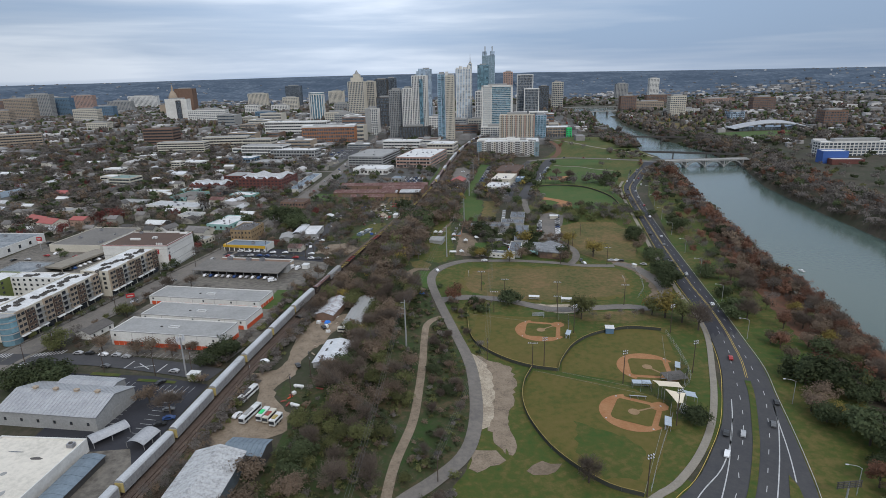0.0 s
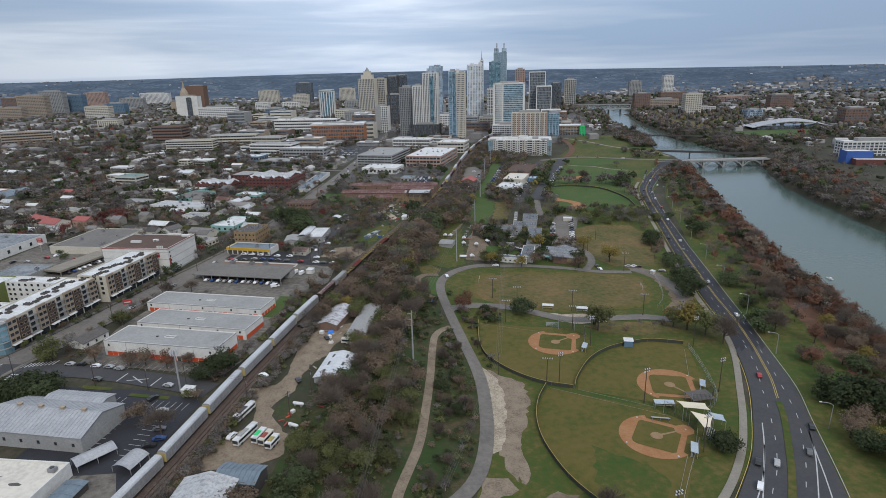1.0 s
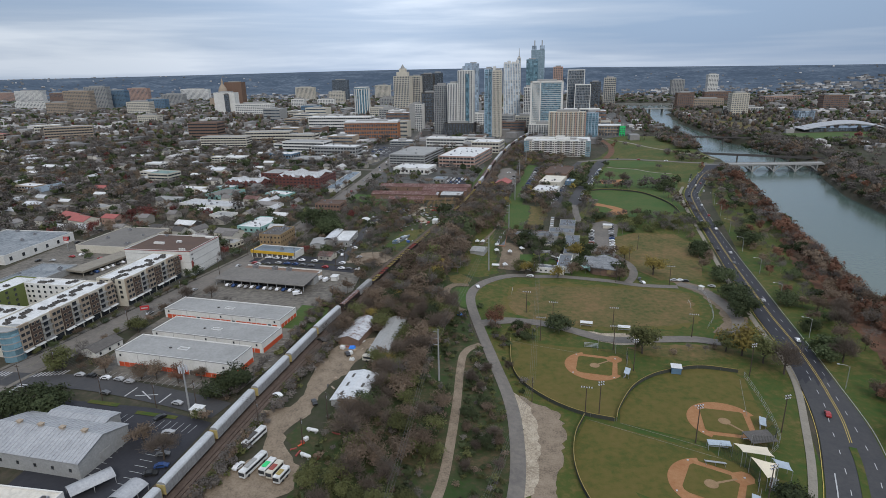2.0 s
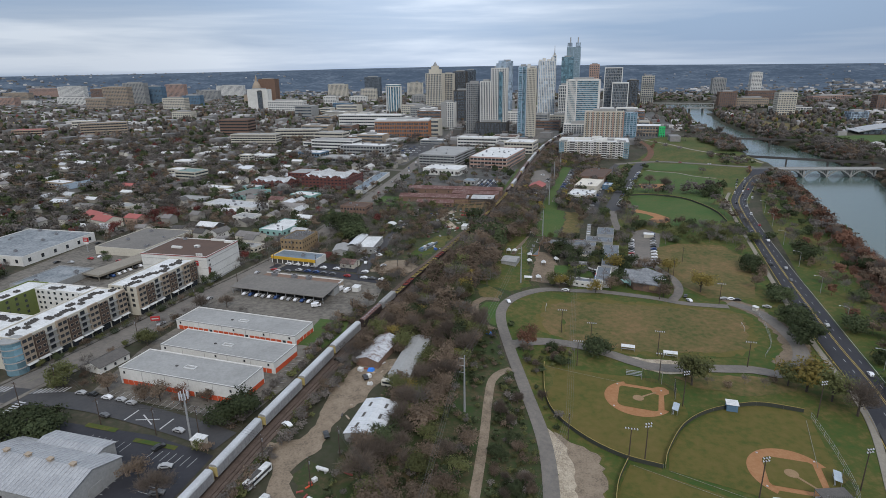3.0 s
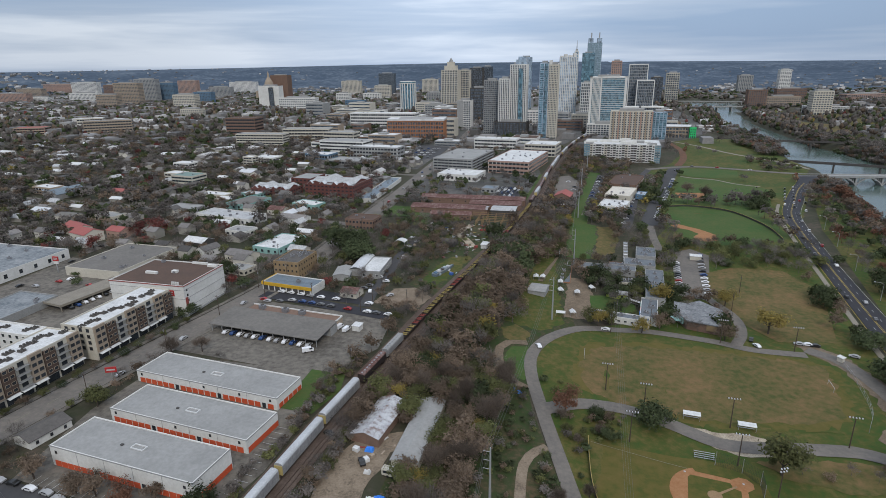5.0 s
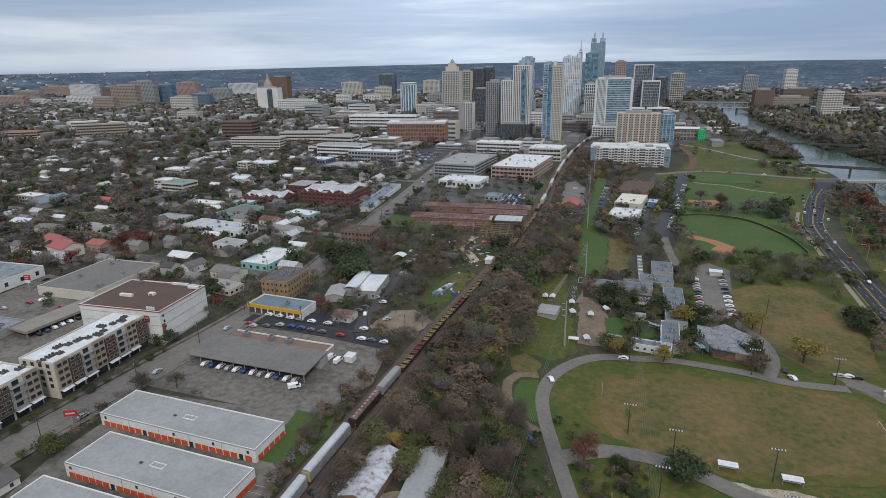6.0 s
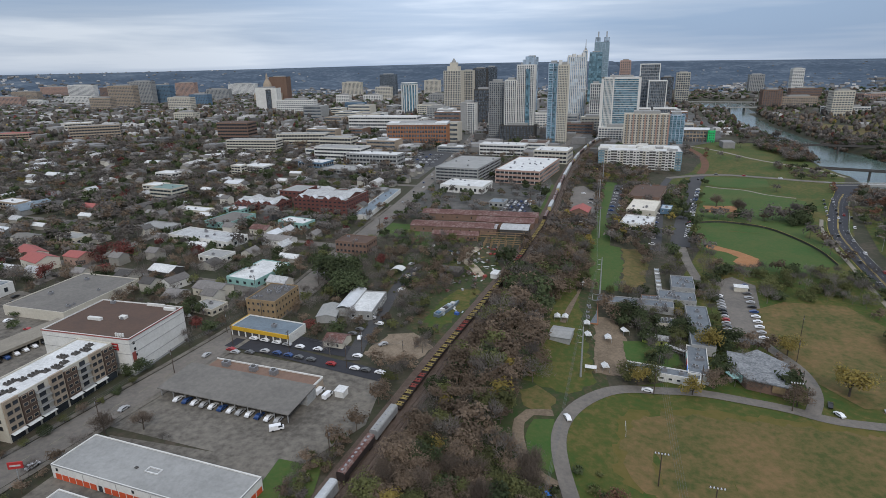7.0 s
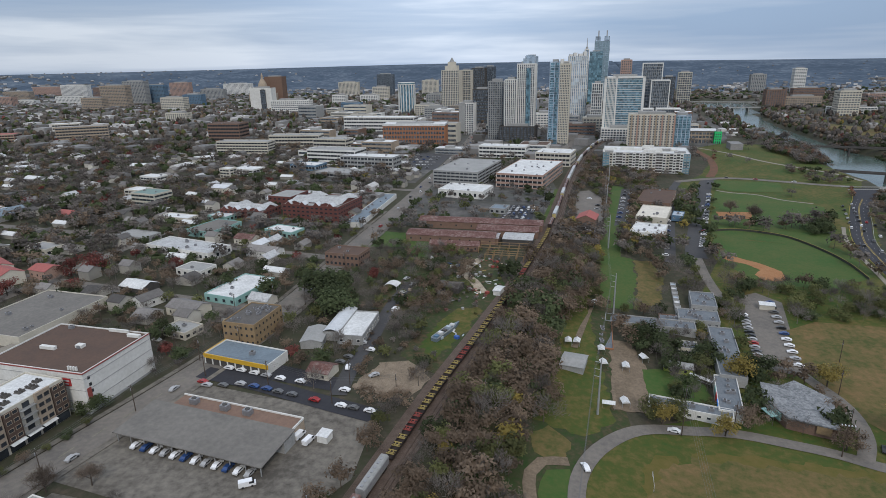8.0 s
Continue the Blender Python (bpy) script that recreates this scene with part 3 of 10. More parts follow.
# soccer field, dry in the middle
FIELD = [(1.6, 383), (6, 392), (14, 397.5), (60, 398), (111, 393), (132, 389), (130, 365), (124, 340), (119, 327), (103, 328), (60, 322.5), (30, 334), (4, 337)]
setting("playing_field", drape(FIELD, 0.18), M["lawn"], "mown grass sports field with green rim", "field")
setting("turf_rim", drape([(10, 344), (20, 334), (60, 324.5), (102, 329.5), (115, 335), (124, 358), (127, 383), (110, 390), (60, 394), (28, 392.5), (14, 380), (9, 362)], 0.21, 5, 2.2), M["ballgrass"], "thinning green turf round the worn middle", "turf")
setting("worn_turf", drape([(14, 345), (22, 338), (60, 328), (100, 333), (112, 338), (121, 360), (123, 380), (108, 386), (60, 390), (30, 389), (18, 378), (13, 362)], 0.24, 8, 1.6), M["drygrass"], "worn brown turf in the sports field", "turf")
setting("north_field", drape([(112, 405), (140, 408), (150, 440), (160, 480), (150, 510), (118, 512), (100, 500), (95, 470), (98, 430)], 0.18), M["drygrass"], "dry sports field", "field")
setting("far_field", drape([(106, 560), (150, 560), (182, 585), (184, 640), (120, 656), (98, 645), (96, 600)], 0.18), M["lush"], "green ball field", "field")
setting("north_lawn", drape([(92, 600), (186, 575), (204, 625), (236, 700), (262, 760), (290, 845), (316, 900), (150, 905), (118, 868), (104, 760), (98, 660)], 0.06, 10, 1.0), M["lawn"], "rough green park grass round the far ball fields", "lawn")
setting("far_lawn", drape([(98, 645), (128, 656), (176, 640), (203, 690), (226, 770), (205, 797), (184, 817), (160, 826), (148, 830), (120, 728)], 0.205), M["lush"], "bright green park lawn", "lawn")
setting("street_lawn", drape([(160, 884), (224, 874), (214, 832), (186, 826), (161, 832), (153, 852)], 0.24), M["lush"], "green lawn between street and path", "lawn")
setting("bank_lawn", drape([(238, 1110), (262, 1040), (272, 985), (238, 968), (196, 966), (200, 1020), (205, 1090)], 0.2), M["lawn"], "sloping lawn above the lake path", "lawn")
setting("wire_lawn", strip([(20, 585), (27, 640), (36, 710), (50, 830)], 15, 0.2, cols=4), M["lush"], "green strip under the power line", "lawn")
setting("wire_lawn", drape([(10, 507), (26, 509), (34, 556), (36, 592), (17, 594), (11, 550)], 0.2, 6, 1.2), M["lush"], "green strip under the power line", "lawn")
setting("brown_lawn", drape([(27, 509), (40, 511), (51, 560), (48, 590), (36.5, 590), (34.5, 556)], 0.17, 6, 1.4), M["drygrass"], "dry brown grass behind the shelter", "lawn")
KEEP_OUT.append([(10, 507), (40, 511), (48, 560), (44, 592), (17, 594), (11, 550)])
setting("track_lawn", drape([(-31, 622), (-27, 657), (-20, 728), (-14, 800), (-9, 800), (-14, 728), (-21, 657), (-25, 622)], 0.22, 8), M["lush"], "green grass strip beside the railway", "lawn")
setting("works_lawn", drape([(-150, 585), (-122, 590), (-104, 560), (-92, 572), (-112, 622), (-146, 628)], 0.2, 8, 1.0), M["lush"], "green lawn beside the old works", "lawn")
setting("far_infield", drape([(98, 611), (104, 616), (112, 607), (119, 600), (127, 586), (125, 571), (118, 567), (111, 569), (109, 578), (115, 587), (109, 598), (100, 604)], 0.24, 6, 0.4), M["infield"], "curved brown clay infield", "infield")
setting("far_infield", drape([(127, 743), (157, 744), (150, 719), (126, 717)], 0.24, 6, 0.6), M["infield"], "small brown clay infield", "infield")


def ball_field(home, second, lawn_poly):
    """Grass outfield, clay infield with its square of grass, mound and bases, from home plate towards second base."""
    h = Vector(home)
    u = (Vector(second) - h).normalized()
    v = Vector((-u.y, u.x))
    at = lambda a, b: tuple(h + u * a + v * b)
    setting("outfield", drape(lawn_poly, 0.18), M["ballgrass"], "mown grass of a ball field", "field")
    clay = [at(12.9 + 13.9 * math.cos(a), 13.9 * math.sin(a)) for a in [math.radians(-112 + 224 * i / 30) for i in range(31)]]
    clay = clay + [at(2.0, 3.4), at(-1.3, 3.2), at(-3.0, 1.3), at(-3.0, -1.3), at(-1.3, -3.2), at(2.0, -3.4)]
    setting("infield", drape(clay, 0.26, 6), M["infield"], "reddish clay infield", "infield")
    grass = [at(3.6, 2.2), at(12.3, 10.9), at(13.8, 10.6), at(22.6, 1.8), at(23.2, 0), at(22.6, -1.8), at(13.8, -10.6), at(12.3, -10.9), at(3.6, -2.2), at(4.6, 0)]
    setting("infield_grass", drape(grass, 0.33, 6), M["ballgrass"], "square of grass inside the clay", "field")
    for sgn in (1, -1):
        setting("foul_ground", drape([at(5.4, sgn * 7.2), at(9.6, sgn * 11.5), at(8.2, sgn * 15.6), at(1.8, sgn * 15.2), at(0.8, sgn * 4.2), at(2.6, sgn * 4.2)][::sgn], 0.33, 6), M["ballgrass"], "grass in foul ground beside the clay", "field")
    mound = circle(*at(12.9, 0), 2.3, 16)
    setting("pitching_mound", drape(mound, 0.42, 4), M["mounddirt"], "pale clay mound", "mound")
    setting("mound_path", drape([at(3.0, 0.35), at(3.0, -0.35), at(11, -0.5), at(11, 0.5)], 0.40, 4), M["mounddirt"], "worn clay path to the mound", "path")
    bm = bmesh.new()
    for a, b in ((12.94, 12.94), (12.94, -12.94), (25.9, 0), (0, 0)):
        x, y = at(a, b)
        box(bm, x - 0.3, x + 0.3, y - 0.3, y + 0.3, height(x, y) + 0.2, height(x, y) + 0.45)
    setting("bases", bm, M["white_line"], "white bases on the clay", "base")


ball_field((62.8, 292.6), (42.8, 279.4), [(13.1, 308), (12.7, 300), (13, 282), (16, 269), (22, 259.6), (30.4, 251), (41, 244.5), (53, 241), (57, 250), (66, 267), (70, 276), (70, 296), (62, 303), (44, 304)])
ball_field((103.5, 232.6), (90.0, 251.0), [(55, 239.5), (57, 249.6), (66, 266), (77.6, 277.4), (92, 284), (102, 285.6), (113, 283), (116.5, 277), (112, 245), (106, 228), (84, 229)])
ball_field((90.7, 209.4), (67.7, 201.9), [(42, 241), (35.1, 224), (34, 216), (34.4, 206), (36.4, 195.4), (41, 182), (48, 171), (57, 161), (67, 156.5), (78, 172), (93, 203), (94, 214), (82, 224)])
for a, b, c, d in ((106, 247, 114.5, 277), (86, 194, 67.5, 157), (46, 298, 14, 307), (84, 225, 55, 239), (87, 219, 43, 240.5)):
    setting("foul_line", strip([(a, b), ((a + c) / 2, (b + d) / 2), (c, d)], 0.2, 0.36, cols=2), M["chalk"], "faint chalked foul line", "line")

setting("dirt_patch", drape([(16, 256), (24, 250), (32, 245), (32.5, 230), (29.5, 212), (27, 200), (27, 190), (28.5, 183), (26, 178), (22, 181), (19, 189), (18, 202), (20, 222), (20, 240)], 0.16, 3, 1.0), M["paledirt"], "bare tan earth beside the road", "dirt")
setting("dirt_patch", drape([(12, 181), (20, 180.5), (23, 175), (18, 171.5), (13, 168.5), (9, 170)], 0.16, 2.5, 0.8), M["paledirt"], "gravelly bare earth at the bend of the road", "dirt")
setting("dirt_patch", drape([(30.5, 170), (36, 174.5), (43, 173), (40, 168), (33, 167)], 0.16, 2.5, 0.8), M["dirt"], "small worn patch outside the fence", "dirt")
setting("gravel_patch", drape([(12.5, 259), (16, 255.5), (20, 247), (22, 237), (22, 219), (20.5, 204), (18.5, 196), (15.5, 193), (15.5, 204), (16.6, 224), (15.8, 239), (14.4, 250)], 0.21, 3, 0.8), M["gravel"], "pale broken limestone strip", "gravel")
setting("yard_dirt", drape([(-88, 225), (-80, 224.5), (-74, 228), (-72.5, 237), (-73, 250), (-74, 264), (-73, 276), (-66, 287), (-58, 290), (-46, 296), (-45, 287), (-55, 280), (-57, 268), (-59, 255), (-63.5, 248), (-65.5, 239), (-65.5, 229), (-66, 221), (-69.5, 217), (-71, 211), (-68, 203), (-60, 194), (-58, 184), (-66, 174), (-82, 172), (-91, 180), (-80, 190), (-75, 199), (-76, 208), (-80, 215), (-88, 221)], 0.16, 4, 0.7), M["paledirt"], "bare tan dirt yard and track", "yard")
setting("yard_grass", drape([(-93, 178), (-87, 178), (-80, 200), (-79, 213), (-84, 218), (-88, 200)], 0.12, 4, 0.8), M["scrub"], "grass strip between yard and railway", "grass")
setting("yard_grass", drape([(-69.5, 210), (-67.5, 217), (-61, 215), (-56, 208), (-58, 200), (-65, 202)], 0.12, 3, 0.7), M["scrub"], "overgrown island in the dirt yard", "grass")
setting("field_dirt", drape([(52, 324), (60, 322), (73, 321), (86, 317), (84, 311), (68, 307.5), (59, 311)], 0.22, 5, 0.8), M["gravel"], "bare gravel beside the road", "gravel")
setting("tents_yard", drape([(6, 412), (24, 412), (26, 440), (20, 470), (10, 470), (8, 440)], 0.18, 8, 0.8), M["dirt"], "bare brown yard between the white tents", "yard")
setting("court_lawn", drape([(22, 426), (44, 423), (48, 432), (46, 446), (30, 449), (22, 446)], 0.24, 8, 0.5), M["lush"], "bright green courtyard lawn", "lawn")
setting("rise_lawn", drape([(-26, 396), (-6, 390), (6, 404), (4, 440), (2, 500), (8, 560), (-4, 560), (-10, 500), (-14, 450), (-20, 420)], 0.15, 8, 1.0), M["lawn"], "green grass slope beside the trees", "lawn")
setting("hill_dirt", drape([(-23, 376), (-14, 375), (-11, 385), (-15, 390), (-19, 393), (-26, 386)], 0.18, 4, 0.9), M["drygrass"], "dry brown grass and dead brush", "dirt")
setting("vacant_lot", drape([(-98, 402), (-84, 400), (-71, 402), (-67, 413), (-78, 429), (-91, 424)], 0.18, 5, 1.4), M["paledirt"], "vacant lot of pale dirt and gravel", "lot")
setting("storage_lawn", drape([(-104, 297), (-90, 295), (-85, 312), (-87, 325), (-103, 327)], 0.3, 6), M["lush"], "bright green lawn beside the storage hall", "lawn")
setting("hall_lot", drape([(-165, 514), (-145, 521), (-136, 490), (-152, 488), (-161, 496)], 0.2, 6), M["asphalt"], "asphalt car park with stall lines", "lot")
KEEP_OUT.append([(-165, 514), (-145, 521), (-136, 490), (-152, 488), (-161, 496)])
setting("works_path", strip([(-64, 570), (-71, 545), (-62, 525), (-56, 510)], 6, 0.26, cols=3), M["gravel"], "pale gravel track in the scrap yard", "path")
setting("south_lawn", drape([(-6, 136), (96, 136), (84, 165), (60, 158), (46, 168), (38, 182), (34, 200), (32, 245), (20, 240), (16, 205), (14, 188), (9, 170), (2, 156)], 0.09, 6, 0.6), M["lawn"], "rough lawn beside the park road", "lawn")
setting("turf_patch", drape([(53, 199), (61, 194.5), (71, 188), (75, 179), (68, 164), (56, 165), (50, 180)], 0.2, 2.5, 0.9), M["lawn"], "greener turf in the outfield", "turf")
setting("arc_dirt", drape([(119, 326), (126, 320), (138, 326), (144, 345), (143, 368), (138, 390), (128, 404), (118, 404), (122, 394), (130, 382), (133, 356), (130, 340)], 0.2, 5, 1.0), M["dirt"], "dusty brown ground beside the park road", "dirt")
setting("hedge_dirt", drape([(70, 306), (78, 298), (98, 293), (118, 297), (124, 306), (118, 311), (96, 310), (80, 308)], 0.2, 5, 1.2), M["drygrass"], "dry brown grass under trees", "dirt")
setting("park_slope", drape([(150, 905), (190, 902), (300, 876), (322, 900), (318, 960), (335, 1076), (345, 1150), (250, 1180), (200, 1150), (185, 1000)], 0.13, 12, 1.5), M["lawn"], "rough grass slope above the lake", "lawn")
for poly in ([(-100, 400), (-80, 392), (-72, 402), (-78, 428), (-94, 424)], [(-82, 432), (-66, 420), (-52, 460), (-42, 515), (-52, 540), (-64, 520), (-76, 480)], [(-148, 587), (-122, 592), (-108, 575), (-112, 620), (-144, 626)]):
    KEEP_OUT.append(poly)
setting("yard_lawn", drape([(-84, 430), (-66, 418), (-54, 455), (-42, 515), (-50, 545), (-66, 535), (-80, 480)], 0.2, 6, 1.2), M["scrub"], "patchy grass yard with scattered scrap", "lawn")
setting("yard_turf", drape([(-78, 440), (-68, 430), (-58, 462), (-54, 490), (-66, 488), (-74, 468)], 0.24, 6, 1.6), M["lawn"], "green turf round the old wreck", "lawn")
setting("junk_lot", drape([(-110, 470), (-60, 470), (-48, 540), (-60, 575), (-110, 560), (-115, 510)], 0.12), M["scrub"], "overgrown yard with scattered scrap", "yard")

# roads and paths
ROADS = []


def road(name, pts, width, material, label, off=0.30, thick=0.0, category="road"):
    ROADS.append((pts, width))
    setting(name, strip(pts, width, off, thick, cols=4), M[material], label, category)
    line = spline(pts, 6)
    for p, q in zip(line, line[1:]):
        c = (p + q) / 2
        ang = math.degrees(math.atan2(q.y - p.y, q.x - p.x))
        claim(c.x, c.y, (q - p).length, width, ang, 1.5)


LOOP = [(-48, 104), (-30, 127), (-14, 150), (-2, 163.5), (8, 177), (12.7, 194), (14.1, 219), (12, 250), (4, 286), (-3, 316), (-9, 345), (-9.8, 362), (-6, 376), (2, 389), (14, 400), (30, 405), (51, 407), (69, 403.5), (82, 400), (97, 394), (120, 392)]
road("park_road", LOOP, 5.6, "oldasphalt", "grey asphalt park road in a loop", 0.34)
road("south_road", [(-4, 322), (12, 331), (28, 331.5), (44, 325), (57, 316.5), (67, 313.5), (90, 315.5), (108, 316.5), (121, 314), (134, 330), (139, 352), (134, 385), (122, 398)], 7.2, "oldasphalt", "grey asphalt park road along the ball fields", 0.36)
road("hill_road", [(90, 398), (96, 410), (99, 424), (98, 438), (93, 452), (88, 470)], 5.5, "oldasphalt", "grey asphalt lane to the car park", 0.30)
road("trail", [(-18, 148), (-16.5, 170), (-12, 195), (-10.8, 216), (-10.3, 246), (-10.6, 270), (-10, 287), (-6, 295.5), (-2, 299)], 3.6, "paledirt", "sandy walking trail through scrub", 0.22, category="path")
road("field_trail", [(-10.5, 335), (-16, 338), (-21, 344), (-24.3, 355), (-24.6, 366), (-21, 372.5), (-12, 375)], 4.2, "dirt", "dirt track looping beside the park road", 0.24, category="path")
setting("loop_lawn", drape([(-12, 341), (-17, 342.5), (-21, 350), (-22, 360), (-19, 369), (-12, 371), (-9, 360), (-9, 346)], 0.2, 4, 0.4), M["lush"], "green oval inside a dirt loop", "lawn")
KEEP_OUT.append([(-29, 346), (-29, 370), (-22, 379), (-9, 378), (-8, 336), (-18, 334)])
road("pavement_path", [(54, 140), (70, 155), (80, 162), (93.5, 177), (106, 196), (116, 217), (125, 240), (136.5, 272), (142, 297), (144.5, 325), (148, 355), (157, 416), (170, 500), (178, 556), (187, 608), (198, 662), (212, 700)], 2.8, "concrete", "pale concrete lakeside path", 0.36, 0.3, "pavement")

EAST_L = [(12, 84), (34, 108), (56, 132), (77, 154), (87, 163), (99, 179), (110, 196), (120, 217), (130, 242), (138, 271), (146, 310), (151, 353), (161, 416), (174, 500), (182, 556), (191, 608), (202, 660), (222, 712), (247, 768), (266, 806), (280, 838), (286, 854)]
EAST_R = [(92, 84), (104, 108), (114, 132), (123, 154), (129, 172), (135, 192), (142, 217), (149, 241), (154, 271), (161, 317), (166, 353), (175, 416), (186, 500), (194, 556), (203, 608), (216, 660), (238, 712), (262, 768), (284, 806), (302, 838), (310, 854)]


def carriageway():
    left, right = spline(EAST_L, 5), spline(EAST_R, 5)
    bm = bmesh.new()
    n = 130
    rows = []
    for k in range(n + 1):
        p = left[min(len(left) - 1, round(k / n * (len(left) - 1)))]
        q = right[min(len(right) - 1, round(k / n * (len(right) - 1)))]
        rows.append([bm.verts.new((*p.lerp(q, j / 6), height(*p.lerp(q, j / 6)) + 0.3)) for j in range(7)])
    for r, s in zip(rows, rows[1:]):
        for j in range(6):
            f = bm.faces.new((r[j], r[j + 1], s[j + 1], s[j]))
            f.material_index = 1 if f.calc_center_median().y > 278 else 0
    KEEP_OUT.append([tuple(p) for p in left] + [tuple(p) for p in right[::-1]])
    setting("road", bm, [M["asphalt"], M["freshasphalt"]], "wide grey four-lane road with a darker resurfaced stretch", "road")


carriageway()
CENTRE = [(137, 232), (142, 247), (146, 264), (150, 283), (155, 315), (159, 353), (168, 416), (180, 500), (188, 556), (197, 608), (209, 660), (230, 712), (254, 768), (274, 806)]
for sh in (-0.35, 0.35):
    setting("centre_line", strip(CENTRE, 0.22, 0.36, cols=2, shift=sh), M["yellow_line"], "yellow centre line", "line")
for sh in (-3.3, 3.3):
    setting("lane_line", dashes(CENTRE[3:], 0.2, 3, 9, 0.37, sh), M["white_line"], "dashed white lane line", "line")
setting("lane_line", dashes([(82, 136), (99, 159), (106, 174), (113, 185), (122, 204), (131, 229), (135, 242), (141, 259), (146, 282)], 0.25, 3, 8, 0.37), M["white_line"], "dashed white lane line", "line")
setting("lane_line", dashes([(96, 138), (108, 158), (113, 167), (119, 178), (125, 189), (130, 200), (135, 211), (139, 222), (145, 247), (152, 281)], 0.25, 3, 8, 0.37), M["white_line"], "dashed white lane line", "line")
setting("edge_line", strip(EAST_L, 0.2, 0.36, cols=2, shift=-0.6), M["yellow_line"], "yellow edge line", "line")
setting("edge_line", strip(EAST_R, 0.2, 0.36, cols=2, shift=0.6), M["white_line"], "white edge line", "line")
setting("ramp_line", strip([(72, 140), (86, 157), (98, 169), (108, 184), (116, 200), (122, 214)], 0.4, 0.38, cols=2), M["white_line"], "solid white ramp line", "line")
setting("ramp_line", strip([(82, 140), (92, 155), (102, 172), (109, 186), (116, 200)], 0.4, 0.38, cols=2), M["white_line"], "solid white ramp line", "line")
setting("ramp_line", strip([(101, 140), (110, 155), (118, 169), (125, 182), (132, 196), (137, 209)], 0.4, 0.38, cols=2), M["white_line"], "solid white ramp line", "line")
setting("ramp_line", strip([(120, 162), (124, 172), (128, 183), (133, 198), (137, 209)], 0.4, 0.38, cols=2), M["white_line"], "solid white ramp line", "line")
bm = strip([(86, 136), (101, 154.5), (114.5, 178), (123, 196), (132, 217), (136, 229)], 2.4, 0.5, 0.3)
setting("median", bm, M["lawn"], "grass median with kerbs", "median")
setting("gore_island", drape([(112.5, 146), (114, 155), (119.6, 166), (119.6, 160), (117, 150), (115, 144)], 0.46, 6), M["lawn"], "grass island where the ramp parts", "median")

# streets of the town
ST = -9.0
road("main_street", [(-240, 40), (-222, 150), (-209, 232), (-199, 270), (-190, 310), (-180, 352), (-172, 385), (-164, 425), (-159, 470), (-157, 535), (-156, 610), (-153, 690), (-151, 834), (-150, 1100), (-165, 1500)], 15, "oldasphalt", "worn grey town street", 0.24)
for sh in (-9.2, 9.2):
    setting("pavement", strip([(-222, 150), (-209, 232), (-199, 270), (-190, 310), (-180, 352), (-172, 385), (-164, 425), (-159, 470), (-157, 535), (-156, 610), (-153, 690)], 2.4, 0.36, 0.12, cols=2, shift=sh), M["lotslab"], "worn concrete pavement with a kerb", "pavement")
road("cross_street", [(-420, 262), (-300, 250), (-215, 240), (-167, 238.5), (-123, 229), (-100, 222)], 11, "asphalt", "dark asphalt cross street", 0.26)
road("alley", [(-101, 396), (-103, 423), (-102, 443), (-103, 483), (-101, 521)], 7, "asphalt", "dark alley beside the market hall", 0.27)
road("side_street", [(-165, 405), (-140, 400), (-118, 394), (-92, 387), (-80, 384)], 9, "freshasphalt", "dark asphalt side street", 0.28)
road("town_street", [(-165, 560), (-240, 572), (-340, 588), (-500, 610), (-800, 650)], 9, "oldasphalt", "worn town street", 0.22)
road("town_street", [(-162, 470), (-260, 486), (-420, 512), (-700, 560)], 8, "oldasphalt", "worn town street", 0.22)
road("town_street", [(-156, 640), (-240, 655), (-420, 690), (-800, 760)], 9, "oldasphalt", "worn town street", 0.22)
road("town_street", [(-152, 780), (-300, 805), (-600, 860), (-1000, 930)], 9, "oldasphalt", "worn town street", 0.22)
road("town_street", [(-330, 460), (-322, 600), (-310, 800), (-300, 1100)], 9, "oldasphalt", "worn town street", 0.23)
road("town_street", [(-520, 420), (-505, 620), (-480, 900), (-470, 1200)], 8, "oldasphalt", "worn town street", 0.23)
road("town_street", [(-60, 860), (-20, 1000), (20, 1180), (60, 1400)], 12, "oldasphalt", "town street beside the railway", 0.42)
road("park_street", [(118, 872), (146, 886), (166, 893), (190, 894), (227, 882), (262, 868), (290, 860)], 9, "oldasphalt", "street at the foot of the bridges", 0.34)
road("lawn_path", [(150, 832), (162, 823), (184, 815), (200, 795), (222, 782)], 3, "concrete", "pale path across the lawns", 0.3, category="path")
road("lake_path", [(192, 1135), (225, 1075), (248, 1010), (275, 965), (300, 930), (312, 890)], 5, "concrete", "pale path above the lake", 0.3, category="path")
road("red_path", [(160, 900), (174, 940), (183, 980), (190, 1040), (188, 1110)], 9, "redbank", "reddish earth path by the towers", 0.27, category="path")
road("shelter_lane", [(78, 535), (78, 570), (81, 606)], 6, "oldasphalt", "narrow lane past the shelter", 0.26)
road("service_lane", [(60, 592), (66, 622), (84, 720), (103, 818), (120, 872)], 7.5, "asphalt", "asphalt lane beside parked cars", 0.27)
road("parking_street", [(81, 606), (84, 625), (111, 732), (143, 851), (158, 893)], 14, "asphalt", "street lined with parked cars", 0.24)
LOT_OFF = []
